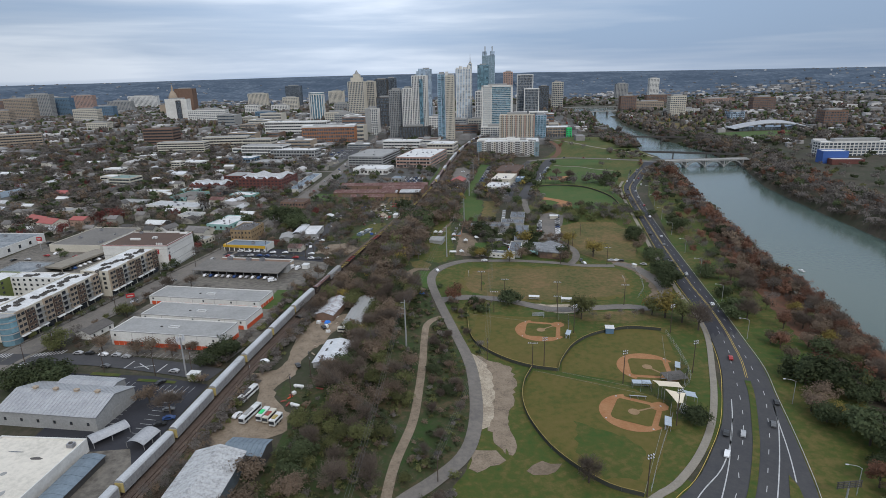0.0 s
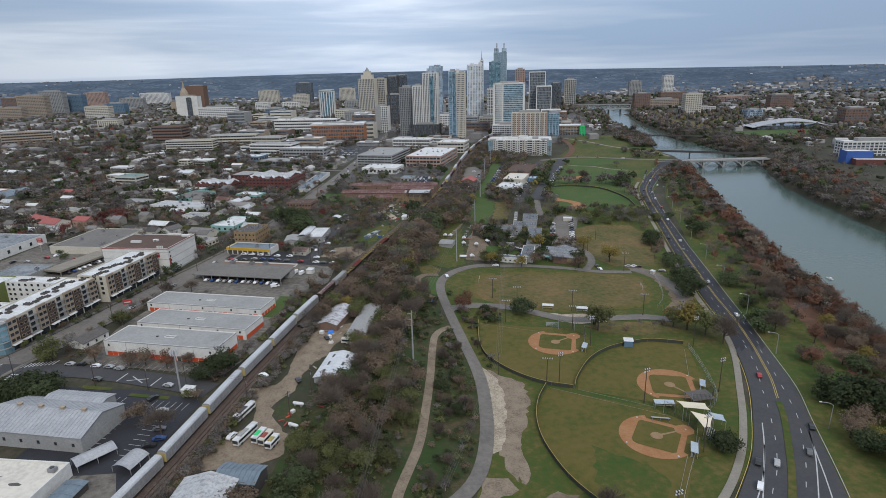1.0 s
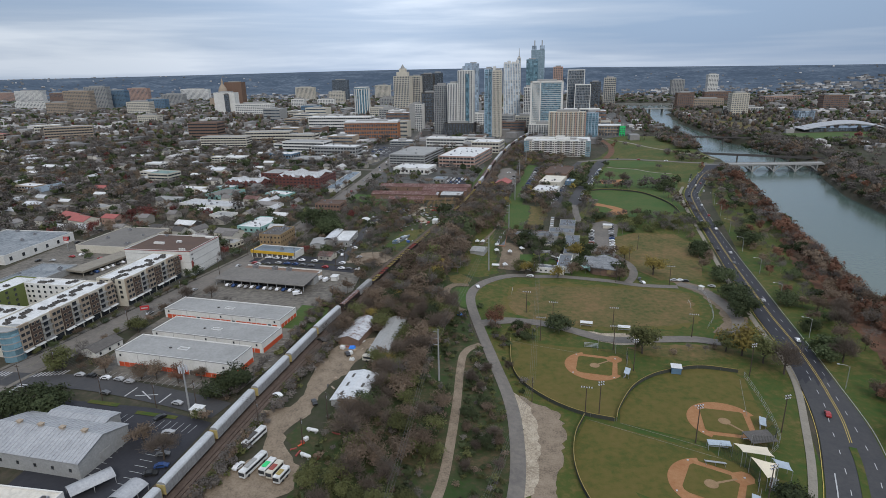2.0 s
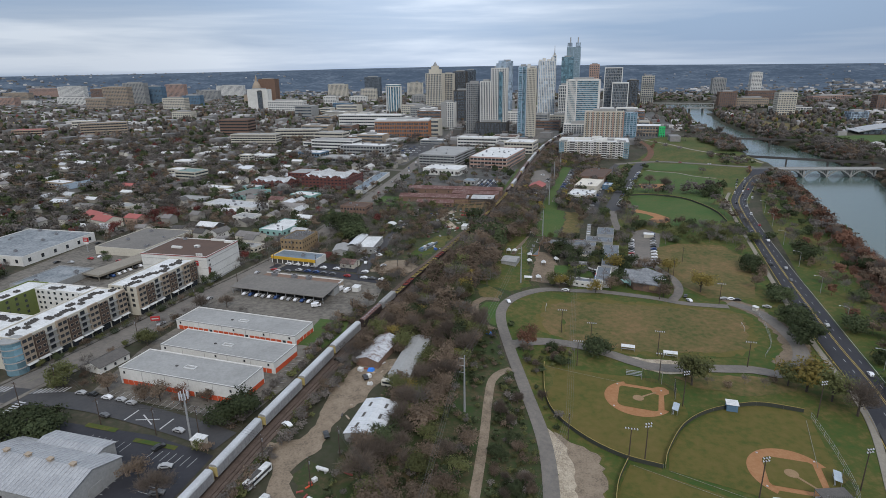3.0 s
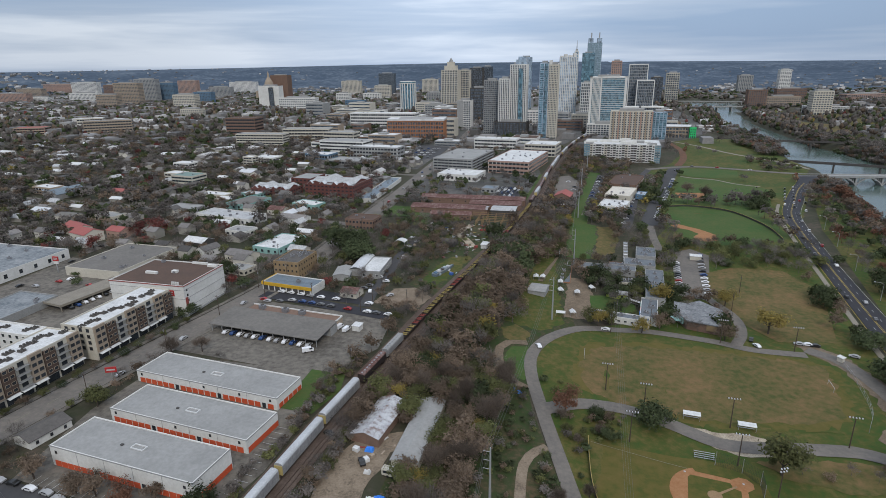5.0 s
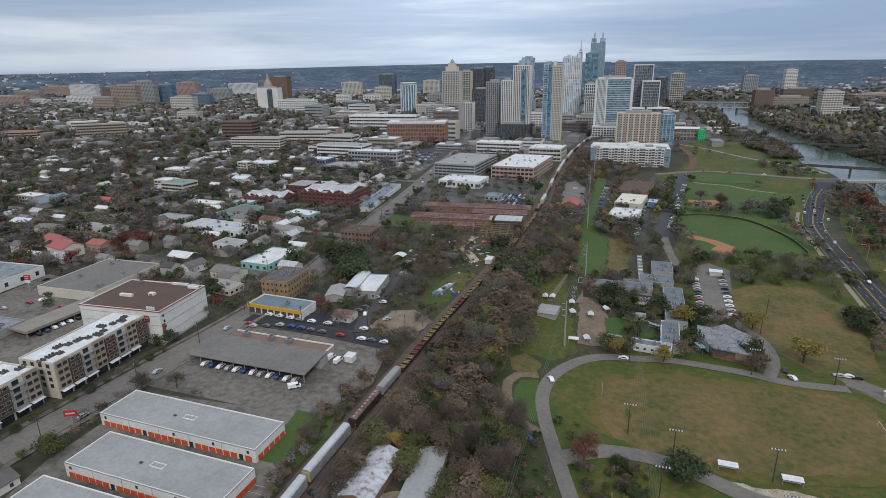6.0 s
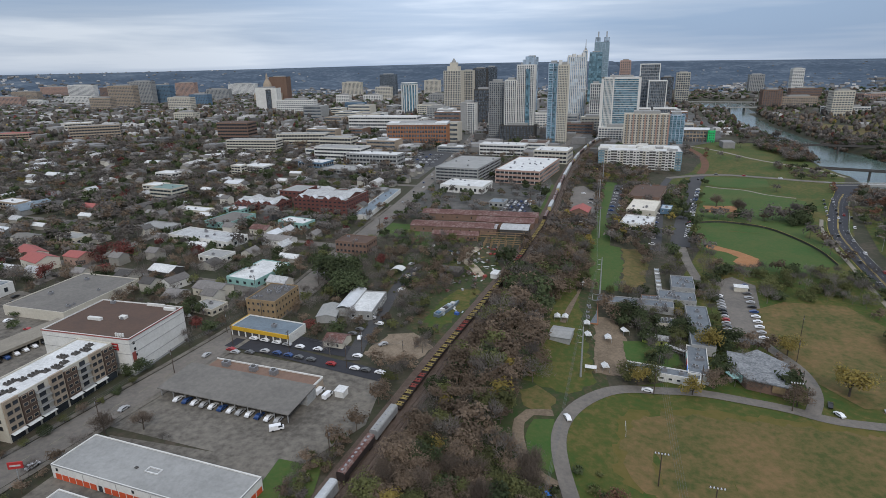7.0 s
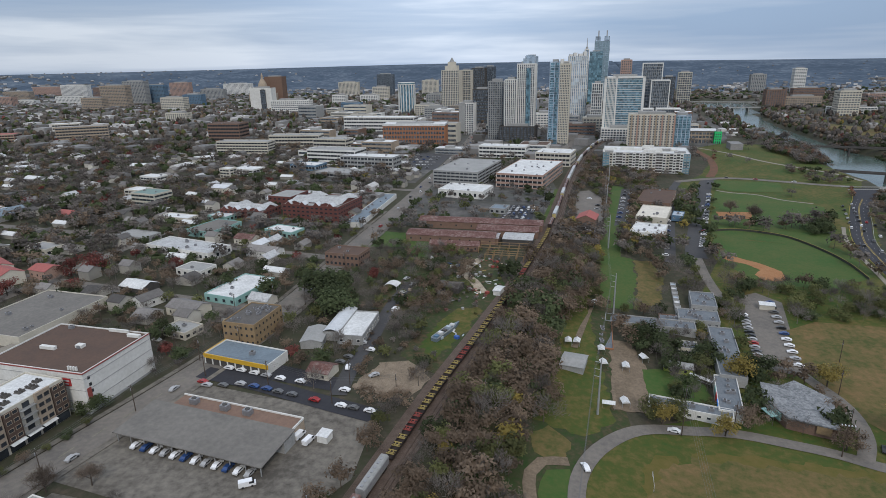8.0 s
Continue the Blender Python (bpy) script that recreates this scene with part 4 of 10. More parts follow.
for name, poly, m, label in (("storage_yard", [(-172, 246), (-100, 234), (-93, 262), (-91, 300), (-98, 325), (-170, 330), (-176, 285)], "lotslab", "cracked concrete yard"),
                             ("depot_lot", [(-176, 335), (-96, 322), (-80, 350), (-82, 385), (-110, 388), (-165, 397)], "lotslab", "stained concrete depot yard"),
                             ("store_lot", [(-166, 409), (-100, 398), (-100, 408), (-160, 422)], "freshasphalt", "dark asphalt parking strip"),
                             ("warehouse_lot", [(-150, 170), (-104, 160), (-100, 214), (-128, 222), (-175, 226), (-190, 215), (-150, 205)], "freshasphalt", "dark asphalt car park"),
                             ("mall_lot", [(-330, 330), (-240, 318), (-236, 380), (-236, 430), (-330, 450)], "lotslab", "concrete parking deck and yard"),
                             ("north_lot", [(-200, 455), (-178, 452), (-176, 470), (-200, 474)], "lotslab", "asphalt car park"),
                             ("shelter_lot", [(75, 460), (92, 455), (110, 535), (100, 548), (88, 540), (82, 505)], "oldasphalt", "car park beside the shelter"),
                             ("front_yard", [(-128, 140), (-100, 140), (-103, 158), (-110, 170), (-128, 168)], "lotslab", "bare concrete yard"),
                             ("town_lot", [(-146, 645), (-60, 655), (-28, 660), (-20, 720), (-12, 800), (-20, 880), (-145, 880)], "townground", "town car parks and yards"),
                             ("town_block", [(-300, 820), (-165, 820), (-160, 1000), (-300, 1020)], "townground", "paved town block"),
                             ("downtown_ground", [(-330, 1000), (0, 1000), (38, 1130), (60, 1100), (180, 1110), (236, 1170), (300, 1300), (330, 1700), (330, 2400), (-500, 2400), (-520, 1500)], "townground", "paved ground among the towers"),
                             ("car_lot", [(-62, 666), (-54, 724), (-30, 726), (-35, 655)], "freshasphalt", "dark asphalt lot with rows of parked cars"),
                             ("west_lot", [(32, 671), (45, 684), (66, 822), (54, 818)], "asphalt", "asphalt car park beside low buildings"),
                             ("plaza_lot", [(-214, 1046), (-158, 1030), (-158, 900), (-192, 900)], "asphalt", "asphalt car park in the town"),
                             ("station_lot", [(2, 640), (18, 640), (26, 700), (30, 770), (20, 800), (8, 790), (2, 700)], "oldasphalt", "asphalt yard beside the railway")):
    LOT_OFF.append(0.12 + 0.007 * len(LOT_OFF))
    setting(name, drape(poly, LOT_OFF[-1], 20), M[m], label, "lot")
    if name not in ("downtown_ground", "town_block", "town_lot"):
        KEEP_OUT.append(poly)

# railway
TRACK = [(lerp_line(y, RAIL), y) for y in range(60, 1500, 20)]
setting("ballast", strip(TRACK, 13, 0.3, 0.3, cols=4), M["ballast"], "brown ballast bed of the railway", "railway")
for sh in (-0.75, 0.75, 4.2 - 0.75, 4.2 + 0.75):
    setting("rail", strip(TRACK, 0.16, 0.62, 0.25, cols=2, shift=sh), M["rail"], "rusty steel rail", "rail")
for k in range(len(TRACK) - 1):
    claim(TRACK[k][0], TRACK[k][1] + 10, 13, 22, 0, 1)
for poly in (FIELD, [(13, 308), (12, 282), (22, 255), (35, 246), (33, 216), (36, 190), (57, 158), (78, 160), (96, 200), (118, 250), (119, 284), (100, 290), (80, 284), (68, 306)],
             [(112, 405), (140, 408), (150, 440), (160, 480), (150, 510), (118, 512), (98, 500), (95, 430)], [(106, 560), (150, 560), (176, 585), (172, 640), (120, 660), (98, 650), (96, 600)],
             [(98, 645), (128, 656), (176, 640), (203, 690), (226, 770), (205, 797), (160, 826), (148, 830), (120, 728)], [(160, 884), (224, 874), (214, 832), (161, 832), (153, 852)], [(238, 1100), (258, 1040), (268, 985), (238, 972), (200, 970), (204, 1020)], [(13, 590), (20, 640), (30, 710), (44, 830), (56, 830), (42, 710), (33, 640), (27, 590)], [(13, 259), (34, 249), (29, 180), (12, 166)], [(-90, 172), (-55, 172), (-58, 225), (-44, 285), (-46, 298), (-72, 290), (-80, 250)], [(-17, 404), (30, 404), (34, 440), (30, 457), (10, 472), (6, 500), (-2, 500), (-17, 470)]):
    KEEP_OUT.append(poly)


# ---- trains ----
def on_rail(y):
    x = lerp_line(y, RAIL)
    dx = lerp_line(y + 10, RAIL) - lerp_line(y - 10, RAIL)
    return pose(x, y, height(x, y) + 0.85, 0, 0, -math.degrees(math.atan2(dx, 20)))


def make_autorack():
    t = thing("autorack_wagon", "white and grey covered car-carrier wagon with yellow ends", "train wagon", on_rail(301), "train wagons")
    bm = bmesh.new()
    prof = [(-1.52, 0.9), (1.52, 0.9), (1.52, 4.4), (1.2, 4.95), (0.5, 5.15), (-0.5, 5.15), (-1.2, 4.95), (-1.52, 4.4)]
    rings = [[bm.verts.new((x, y, z)) for x, z in prof] for y in (-13.2, 13.2)]
    for i in range(8):
        j = (i + 1) % 8
        f = bm.faces.new((rings[0][i], rings[0][j], rings[1][j], rings[1][i]))
        f.material_index = 1 if i in (2, 3, 4, 5, 6) else 0
    bm.faces.new(rings[0][::-1])
    bm.faces.new(rings[1])
    for k in range(11):
        for sx in (-1.55, 1.55):
            box(bm, sx - 0.06, sx + 0.06, -12.3 + 2.44 * k, -12.1 + 2.44 * k, 1.0, 4.4)
    part("body", bm, [M["roof_metal"], M["rack_roof"]], t)
    for y in (-13.3, 13.3):
        part("end_door", boxes((-1.45, 1.45, y - 0.12, y + 0.12, 0.9, 4.2)), M["rack_yellow"], t, "yellow end door")
    for y in (-9.5, 9.5):
        b = part("bogie", boxes((-1.1, 1.1, y - 1.5, y + 1.5, 0.25, 0.9)), M["container_body"], t, "dark steel bogie")
        wheel = bmesh.new()
        tube(wheel, (-0.8, 0, 0), (0.8, 0, 0), 0.45, 0.45, 10)
        wheel = finish(wheel, "wheelset", M["rail"])
        for dy in (-1, 1):
            part("wheelset", wheel, None, b, at=pose(0, y + dy, 0.2))
    return t


rack = make_autorack()
y = 301 - 28.4
while y > 60:
    copy_thing(rack, on_rail(y))
    y -= 28.4


def hopper(name, label, y, l, wall, roof, h):
    """A covered goods wagon with a flat walkway on its roof."""
    t = thing(name, label, "train wagon", on_rail(y), "train wagons")
    bm = bmesh.new()
    prof = [(-1.2, 1.0), (1.2, 1.0), (1.5, 1.6), (1.5, h - 0.5), (1.1, h), (-1.1, h), (-1.5, h - 0.5), (-1.5, 1.6)]
    rings = [[bm.verts.new((x, yy, z)) for x, z in prof] for yy in (-l / 2, l / 2)]
    for i in range(8):
        j = (i + 1) % 8
        bm.faces.new((rings[0][i], rings[0][j], rings[1][j], rings[1][i])).material_index = 1 if i in (3, 4, 5) else 0
    bm.faces.new(rings[0][::-1])
    bm.faces.new(rings[1])
    part("body", bm, [M[wall], M[roof]], t)
    for k in range(int(l / 2.2)):
        part("roof_hatch", boxes((-0.35, 0.35, -0.5, 0.5, h, h + 0.18)), M["metal_grey"], t, at=pose(0, -l / 2 + 1.4 + 2.2 * k, 0))
    for yy in (-l / 2 + 2.2, l / 2 - 2.2):
        part("bogie", boxes((-1.1, 1.1, yy - 1.2, yy + 1.2, 0.0, 1.0)), M["container_body"], t, "dark steel bogie")
    return t


hopper("hopper_wagon", "pale silver covered hopper wagon at the end of the rake", 348.5, 17, "roof_metal", "roof_grey", 4.7)
boxcar = hopper("box_wagon", "rusty brown covered goods wagon", 328, 21, "container_body", "roof_rust", 4.5)


def make_flat(colour, label):
    t = thing("spine_wagon", label, "train wagon", on_rail(366), "train wagons")
    part("sill", boxes((-1.4, 1.4, -6.4, 6.4, 0.7, 1.1)), M["container_body"], t)
    for sx in (-1.4, 1.25):
        part("side_rail", boxes((sx, sx + 0.15, -6.4, 6.4, 1.1, 2.0)), M["container_body"], t)
    bar = finish(boxes((-1.45, 1.45, -1.1, -0.9, 1.9, 2.2), (-1.45, 1.45, 0.9, 1.1, 1.9, 2.2), (-0.7, -0.5, -0.9, 0.9, 1.9, 2.2), (0.5, 0.7, -0.9, 0.9, 1.9, 2.2), (-1.45, 1.45, -0.12, 0.12, 1.75, 1.9)), "saddle", M[colour])
    for y in (-4.4, 0, 4.4):
        part("saddle", bar, None, t, at=pose(0, y, 0))
    for y in (-4.8, 4.8):
        part("bogie", boxes((-1.1, 1.1, y - 1.1, y + 1.1, 0.0, 0.7)), M["container_body"], t)
    return t


flats = [make_flat("yellow_dull", "dark empty spine wagon with yellow saddles"), make_flat("red_dull", "dark empty spine wagon with red saddles")]
flats[1].matrix_basis = on_rail(379.5)
y, k = 393.0, 2
while y < 642:
    copy_thing(flats[1 if k in (5, 13) else 0], on_rail(y))
    y, k = y + 13.5, k + 1
pale = make_autorack()
pale.matrix_basis = on_rail(690)
for y in (770, 845, 873.4, 901.8, 960, 988.4, 1060, 1105, 1160):
    copy_thing(pale, on_rail(y))
for y in (655, 716, 739, 796, 819, 928, 1015, 1037, 1132):
    copy_thing(boxcar, on_rail(y))


# ---- buildings ----
PANES = {}


def window_mesh(w, h, frame_mat="white_wall", pane="glass_dark"):
    """A framed window that stands in a wall facing -y, shared by all of its size."""
    key = (round(w, 2), round(h, 2), frame_mat, pane)
    if key not in PANES:
        bm = bmesh.new()
        b, d = min(0.12, w * 0.08), 0.12
        for a in ((-w / 2, w / 2, -d, 0.1, -h / 2, -h / 2 + b), (-w / 2, w / 2, -d, 0.1, h / 2 - b, h / 2), (-w / 2, -w / 2 + b, -d, 0.1, -h / 2 + b, h / 2 - b), (w / 2 - b, w / 2, -d, 0.1, -h / 2 + b, h / 2 - b)):
            box(bm, *a, 0)
        box(bm, -w / 2 + b, w / 2 - b, -d * 0.35, 0.1, -h / 2 + b, h / 2 - b, 1)
        PANES[key] = finish(bm, "window", [M[frame_mat], M[pane]])
    return PANES[key]


def shell(t, w, d, h, wall, roof, lip=0.6):
    """Walls with a parapet, and the flat roof inside it."""
    bm = boxes((-w / 2, w / 2, -d / 2, d / 2, -1.0, h - lip))
    e = 0.35
    box(bm, -w / 2, w / 2, -d / 2, -d / 2 + e, h - lip, h)
    box(bm, -w / 2, w / 2, d / 2 - e, d / 2, h - lip, h)
    box(bm, -w / 2, -w / 2 + e, -d / 2 + e, d / 2 - e, h - lip, h)
    box(bm, w / 2 - e, w / 2, -d / 2 + e, d / 2 - e, h - lip, h)
    part("wall", bm, M[wall], t)
    part("roof", boxes((-w / 2 + e + 0.01, w / 2 - e - 0.01, -d / 2 + e + 0.01, d / 2 - e - 0.01, h - lip - 0.1, h - lip + 0.12)), M[roof], t, "flat roof")


def face_pose(side, u, z, w, d):
    if side == "front":
        return pose(u, -d / 2, z)
    if side == "right":
        return pose(w / 2, u, z, 0, 0, 90)
    if side == "left":
        return pose(-w / 2, -u, z, 0, 0, -90)
    return pose(-u, d / 2, z, 0, 0, 180)


def windows(t, w, d, h, floors, bays, size, sides=("front", "right", "left"), frame_mat="white_wall", pane="glass_dark", first=0.0, lip=0.6):
    fh = (h - lip - first) / floors
    for side in sides:
        span = w if side in ("front", "back") else d
        n = max(1, round(bays * span / max(w, d)))
        for f in range(floors):
            for k in range(n):
                u = -span / 2 + span * (k + 0.5) / n
                part("window", window_mesh(*size, frame_mat, pane), None, t, at=face_pose(side, u, first + fh * (f + 0.52), w, d))


def ribbons(t, w, d, h, floors, pane):
    """One long window band to a floor and side, with piers standing before it."""
    fh = (h - 1.0) / floors
    bars = {}
    for side, span in (("front", w), ("right", d), ("left", d)):
        bm = boxes((-span / 2 + 0.8, span / 2 - 0.8, -0.08, 0.1, -fh * 0.24, fh * 0.24))
        n = max(2, round(span / 5))
        for k in range(n + 1):
            u = -span / 2 + 0.8 + (span - 1.6) * k / n
            box(bm, u - 0.25, u + 0.25, -0.2, 0.1, -fh * 0.24, fh * 0.24, 1)
        bars[side] = finish(bm, "window_band", [M[pane], t.children[0].data.materials[0]])
        for f in range(floors):
            part("window_band", bars[side], None, t, at=face_pose(side, 0, fh * (f + 0.55), w, d))


def block(name, label, cat, spec, wall, roof, floors=0, bays=6, size=(1.6, 1.5), units=0, **kw):
    """A flat-roofed building from its plan (x, y, width, depth, turn, height, ground)."""
    x, y, w, d, rot, h, z = spec
    t = thing(name, label, cat, pose(x, y, z, 0, 0, rot))
    claim(x, y, w, d, rot)
    shell(t, w, d, h, wall, roof)
    if floors and (y > 780 or x < -390):
        ribbons(t, w, d, h, floors, kw.get("pane", "glass_dark"))
    elif floors:
        windows(t, w, d, h, floors, bays, size, **kw)
    rnd = random.Random(int(abs(x * 7 + y)))
    for _ in range(units):
        rooftop_unit(x, y, z + h - 0.46, rot, rnd.uniform(-w / 2 + 2.5, w / 2 - 2.5), rnd.uniform(-d / 2 + 2.5, d / 2 - 2.5), rnd.uniform(0.7, 1.3))
    return t


UNIT = {}


def drape_patch(u, v, a, b):
    """An uneven thin patch on a flat roof."""
    bm = bmesh.new()
    r = random.Random(int(u * 31 + v * 7))
    prism(bm, [(u + a * math.cos(0.7 * k) * r.uniform(0.7, 1.1), v + b * math.sin(0.7 * k) * r.uniform(0.7, 1.1)) for k in range(9)], 0, 0.03)
    return bm



def rooftop_unit(x, y, z, rot, u, v, s=1.0):
    """An air-conditioning unit: casing, fan guard and skid."""
    m = pose(x, y, z, 0, 0, rot) @ pose(u, v, 0) @ Matrix.Scale(s, 4)
    if "unit" not in UNIT:
        bm = boxes((-0.9, 0.9, -0.7, 0.7, -0.2, 1.15))
        tube(bm, (0, 0, 1.15), (0, 0, 1.3), 0.55, 0.55, 10, 1)
        t = new("rooftop_unit", finish(bm, "rooftop_unit", [M["metal_grey"], M["dark_wall"]]))
        t.matrix_basis = m
        UNIT["unit"] = tagged(t, "grey air-conditioning unit on a flat roof", "air conditioner", "rooftop units")
        return
    made = copy_thing(UNIT["unit"], m)
    made.matrix_basis = m


def gable(t, w, d, eave, ridge, wall, roof, over=0.4, label="pitched roof", ribs=0):
    """Gabled walls along x and a two-slope roof with thickness."""
    bm = bmesh.new()
    pts = [(-d / 2, -1), (d / 2, -1), (d / 2, eave), (0, ridge), (-d / 2, eave)]
    a = [bm.verts.new((-w / 2, y, z)) for y, z in pts]
    b = [bm.verts.new((w / 2, y, z)) for y, z in pts]
    for i in range(5):
        j = (i + 1) % 5
        bm.faces.new((b[i], b[j], a[j], a[i]))
    bm.faces.new(a)
    bm.faces.new(b[::-1])
    bmesh.ops.recalc_face_normals(bm, faces=bm.faces[:])
    part("wall", bm, M[wall], t)
    bm = bmesh.new()
    slope = (ridge - eave) / (d / 2)
    xs = [(-w / 2 - over, 0.18)]
    for k in range(ribs):
        x = -w / 2 + w * (k + 0.5) / ribs
        xs += [(x - 0.09, 0.18), (x - 0.05, 0.3), (x + 0.05, 0.3), (x + 0.09, 0.18)]
    xs.append((w / 2 + over, 0.18))
    rows = [[bm.verts.new((x, y, z + lift)) for x, lift in xs] for y, z in ((-d / 2 - over, eave - slope * over + 0.03), (0, ridge + 0.03), (d / 2 + over, eave - slope * over + 0.03))]
    low = [[bm.verts.new((x, y, z)) for x, _ in (xs[0], xs[-1])] for y, z in ((-d / 2 - over, eave - slope * over + 0.03), (0, ridge + 0.03), (d / 2 + over, eave - slope * over + 0.03))]
    for a, b in zip(rows, rows[1:]):
        for k in range(len(xs) - 1):
            bm.faces.new((a[k], a[k + 1], b[k + 1], b[k]))
    for a, b, c, e in ((low[0], low[1], rows[0], rows[1]), (low[1], low[2], rows[1], rows[2])):
        bm.faces.new((a[0], b[0], b[1], a[1]))
        bm.faces.new((a[0], c[0], e[0], b[0]))
        bm.faces.new((a[1], b[1], e[-1], c[-1]))
    bm.faces.new((low[0][0], low[0][1]) + tuple(rows[0][::-1]))
    bm.faces.new((low[2][1], low[2][0]) + tuple(rows[2]))
    bmesh.ops.recalc_face_normals(bm, faces=bm.faces[:])
    part("roof", bm, M[roof], t, label)


# self-storage halls: white walls over orange roll doors
def storage(spec, front_doors, side_doors, label):
    x, y, w, d, rot, h, z = spec
    t = thing("storage_hall", label, "warehouse", pose(x, y, z, 0, 0, rot), "storage halls")
    claim(x, y, w, d, rot)
    shell(t, w, d, h, "white_wall", "roof_grey", 0.5)
    door = bmesh.new()
    prof = [(0.1, 0)] + [(-0.06 - 0.04 * (k % 2), 0.19 * k) for k in range(13)] + [(0.1, 2.28)]
    lo, hi = [door.verts.new((-1.3, a, b)) for a, b in prof], [door.verts.new((1.3, a, b)) for a, b in prof]
    for k in range(len(prof) - 1):
        door.faces.new((lo[k], hi[k], hi[k + 1], lo[k + 1]))
    door.faces.new(lo[::-1])
    door.faces.new(hi)
    bmesh.ops.recalc_face_normals(door, faces=door.faces[:])
    door = finish(door, "roll_door", M["orange"])
    n = front_doors
    for k in range(n):
        u = -w / 2 + w * (k + 0.9) / (n + 0.9)
        if k % 7 != 6:
            part("roll_door", door, None, t, "orange roll door", at=pose(u, -d / 2, 0))
        else:
            part("entrance", boxes((u - 0.8, u + 0.8, -d / 2 - 0.1, -d / 2 + 0.1, 0, 2.3)), M["glass_dark"], t, "dark glazed entrance")
    for k in range(side_doors):
        part("roll_door", door, None, t, "orange roll door", at=face_pose("right", -d / 2 + d * (k + 0.8) / (side_doors + 0.4), 0, w, d))
    part("fascia", boxes((-w / 2 - 0.12, w / 2 + 0.12, -d / 2 - 0.12, -d / 2 - 0.005, h - 0.35, h + 0.05), (w / 2 + 0.005, w / 2 + 0.12, -d / 2, d / 2, h - 0.35, h + 0.05)), M["grey_wall"], t, "grey eaves trim")
    joint = finish(boxes((-0.08, 0.08, -0.06, 0.05, 2.4, h - 0.4)), "wall_joint", M["grey_wall"])
    for k in range(1, 5):
        part("wall_joint", joint, None, t, at=pose(-w / 2 + w * k / 5, -d / 2, 0))
    for u, zz in ((-w / 2 + 2.5, h - 2.2), (w / 2 - 3.2, h - 2.2), (w / 2 - 2.6, h - 4.0)) if h > 6.5 else ((-w / 2 + 2.5, h - 1.6), (0, h - 1.6), (w / 2 - 3, h - 1.6), (w / 4, h - 1.6)):
        part("window", window_mesh(0.9, 1.1, "dark_wall"), None, t, at=pose(u, -d / 2, zz))
    part("skylight", boxes((-2.6, 2.6, -1.2, -0.9, h - 0.4, h), (-2.6, 2.6, 0.9, 1.2, h - 0.4, h), (-2.6, -2.3, -0.9, 0.9, h - 0.4, h), (2.3, 2.6, -0.9, 0.9, h - 0.4, h)), M["roof_white"], t, "pale roof curb")
    part("roof_hatch", boxes((-7, -6, -1, -0.2, h - 0.4, h)), M["dark_wall"], t)
    return t


storage((-134.0, 258.0, 58.5, 17.2, -9.2, 7.7, 10.5), 20, 6, "two-storey white storage hall with orange roll doors")
storage((-131.0, 283.2, 61.0, 17.6, -9.8, 5.6, 10.5), 20, 7, "long low white storage hall with orange doors")
storage((-136.5, 309.4, 69.0, 16.8, -9.6, 5.4, 10.5), 22, 5, "long low white storage hall beside a lawn")

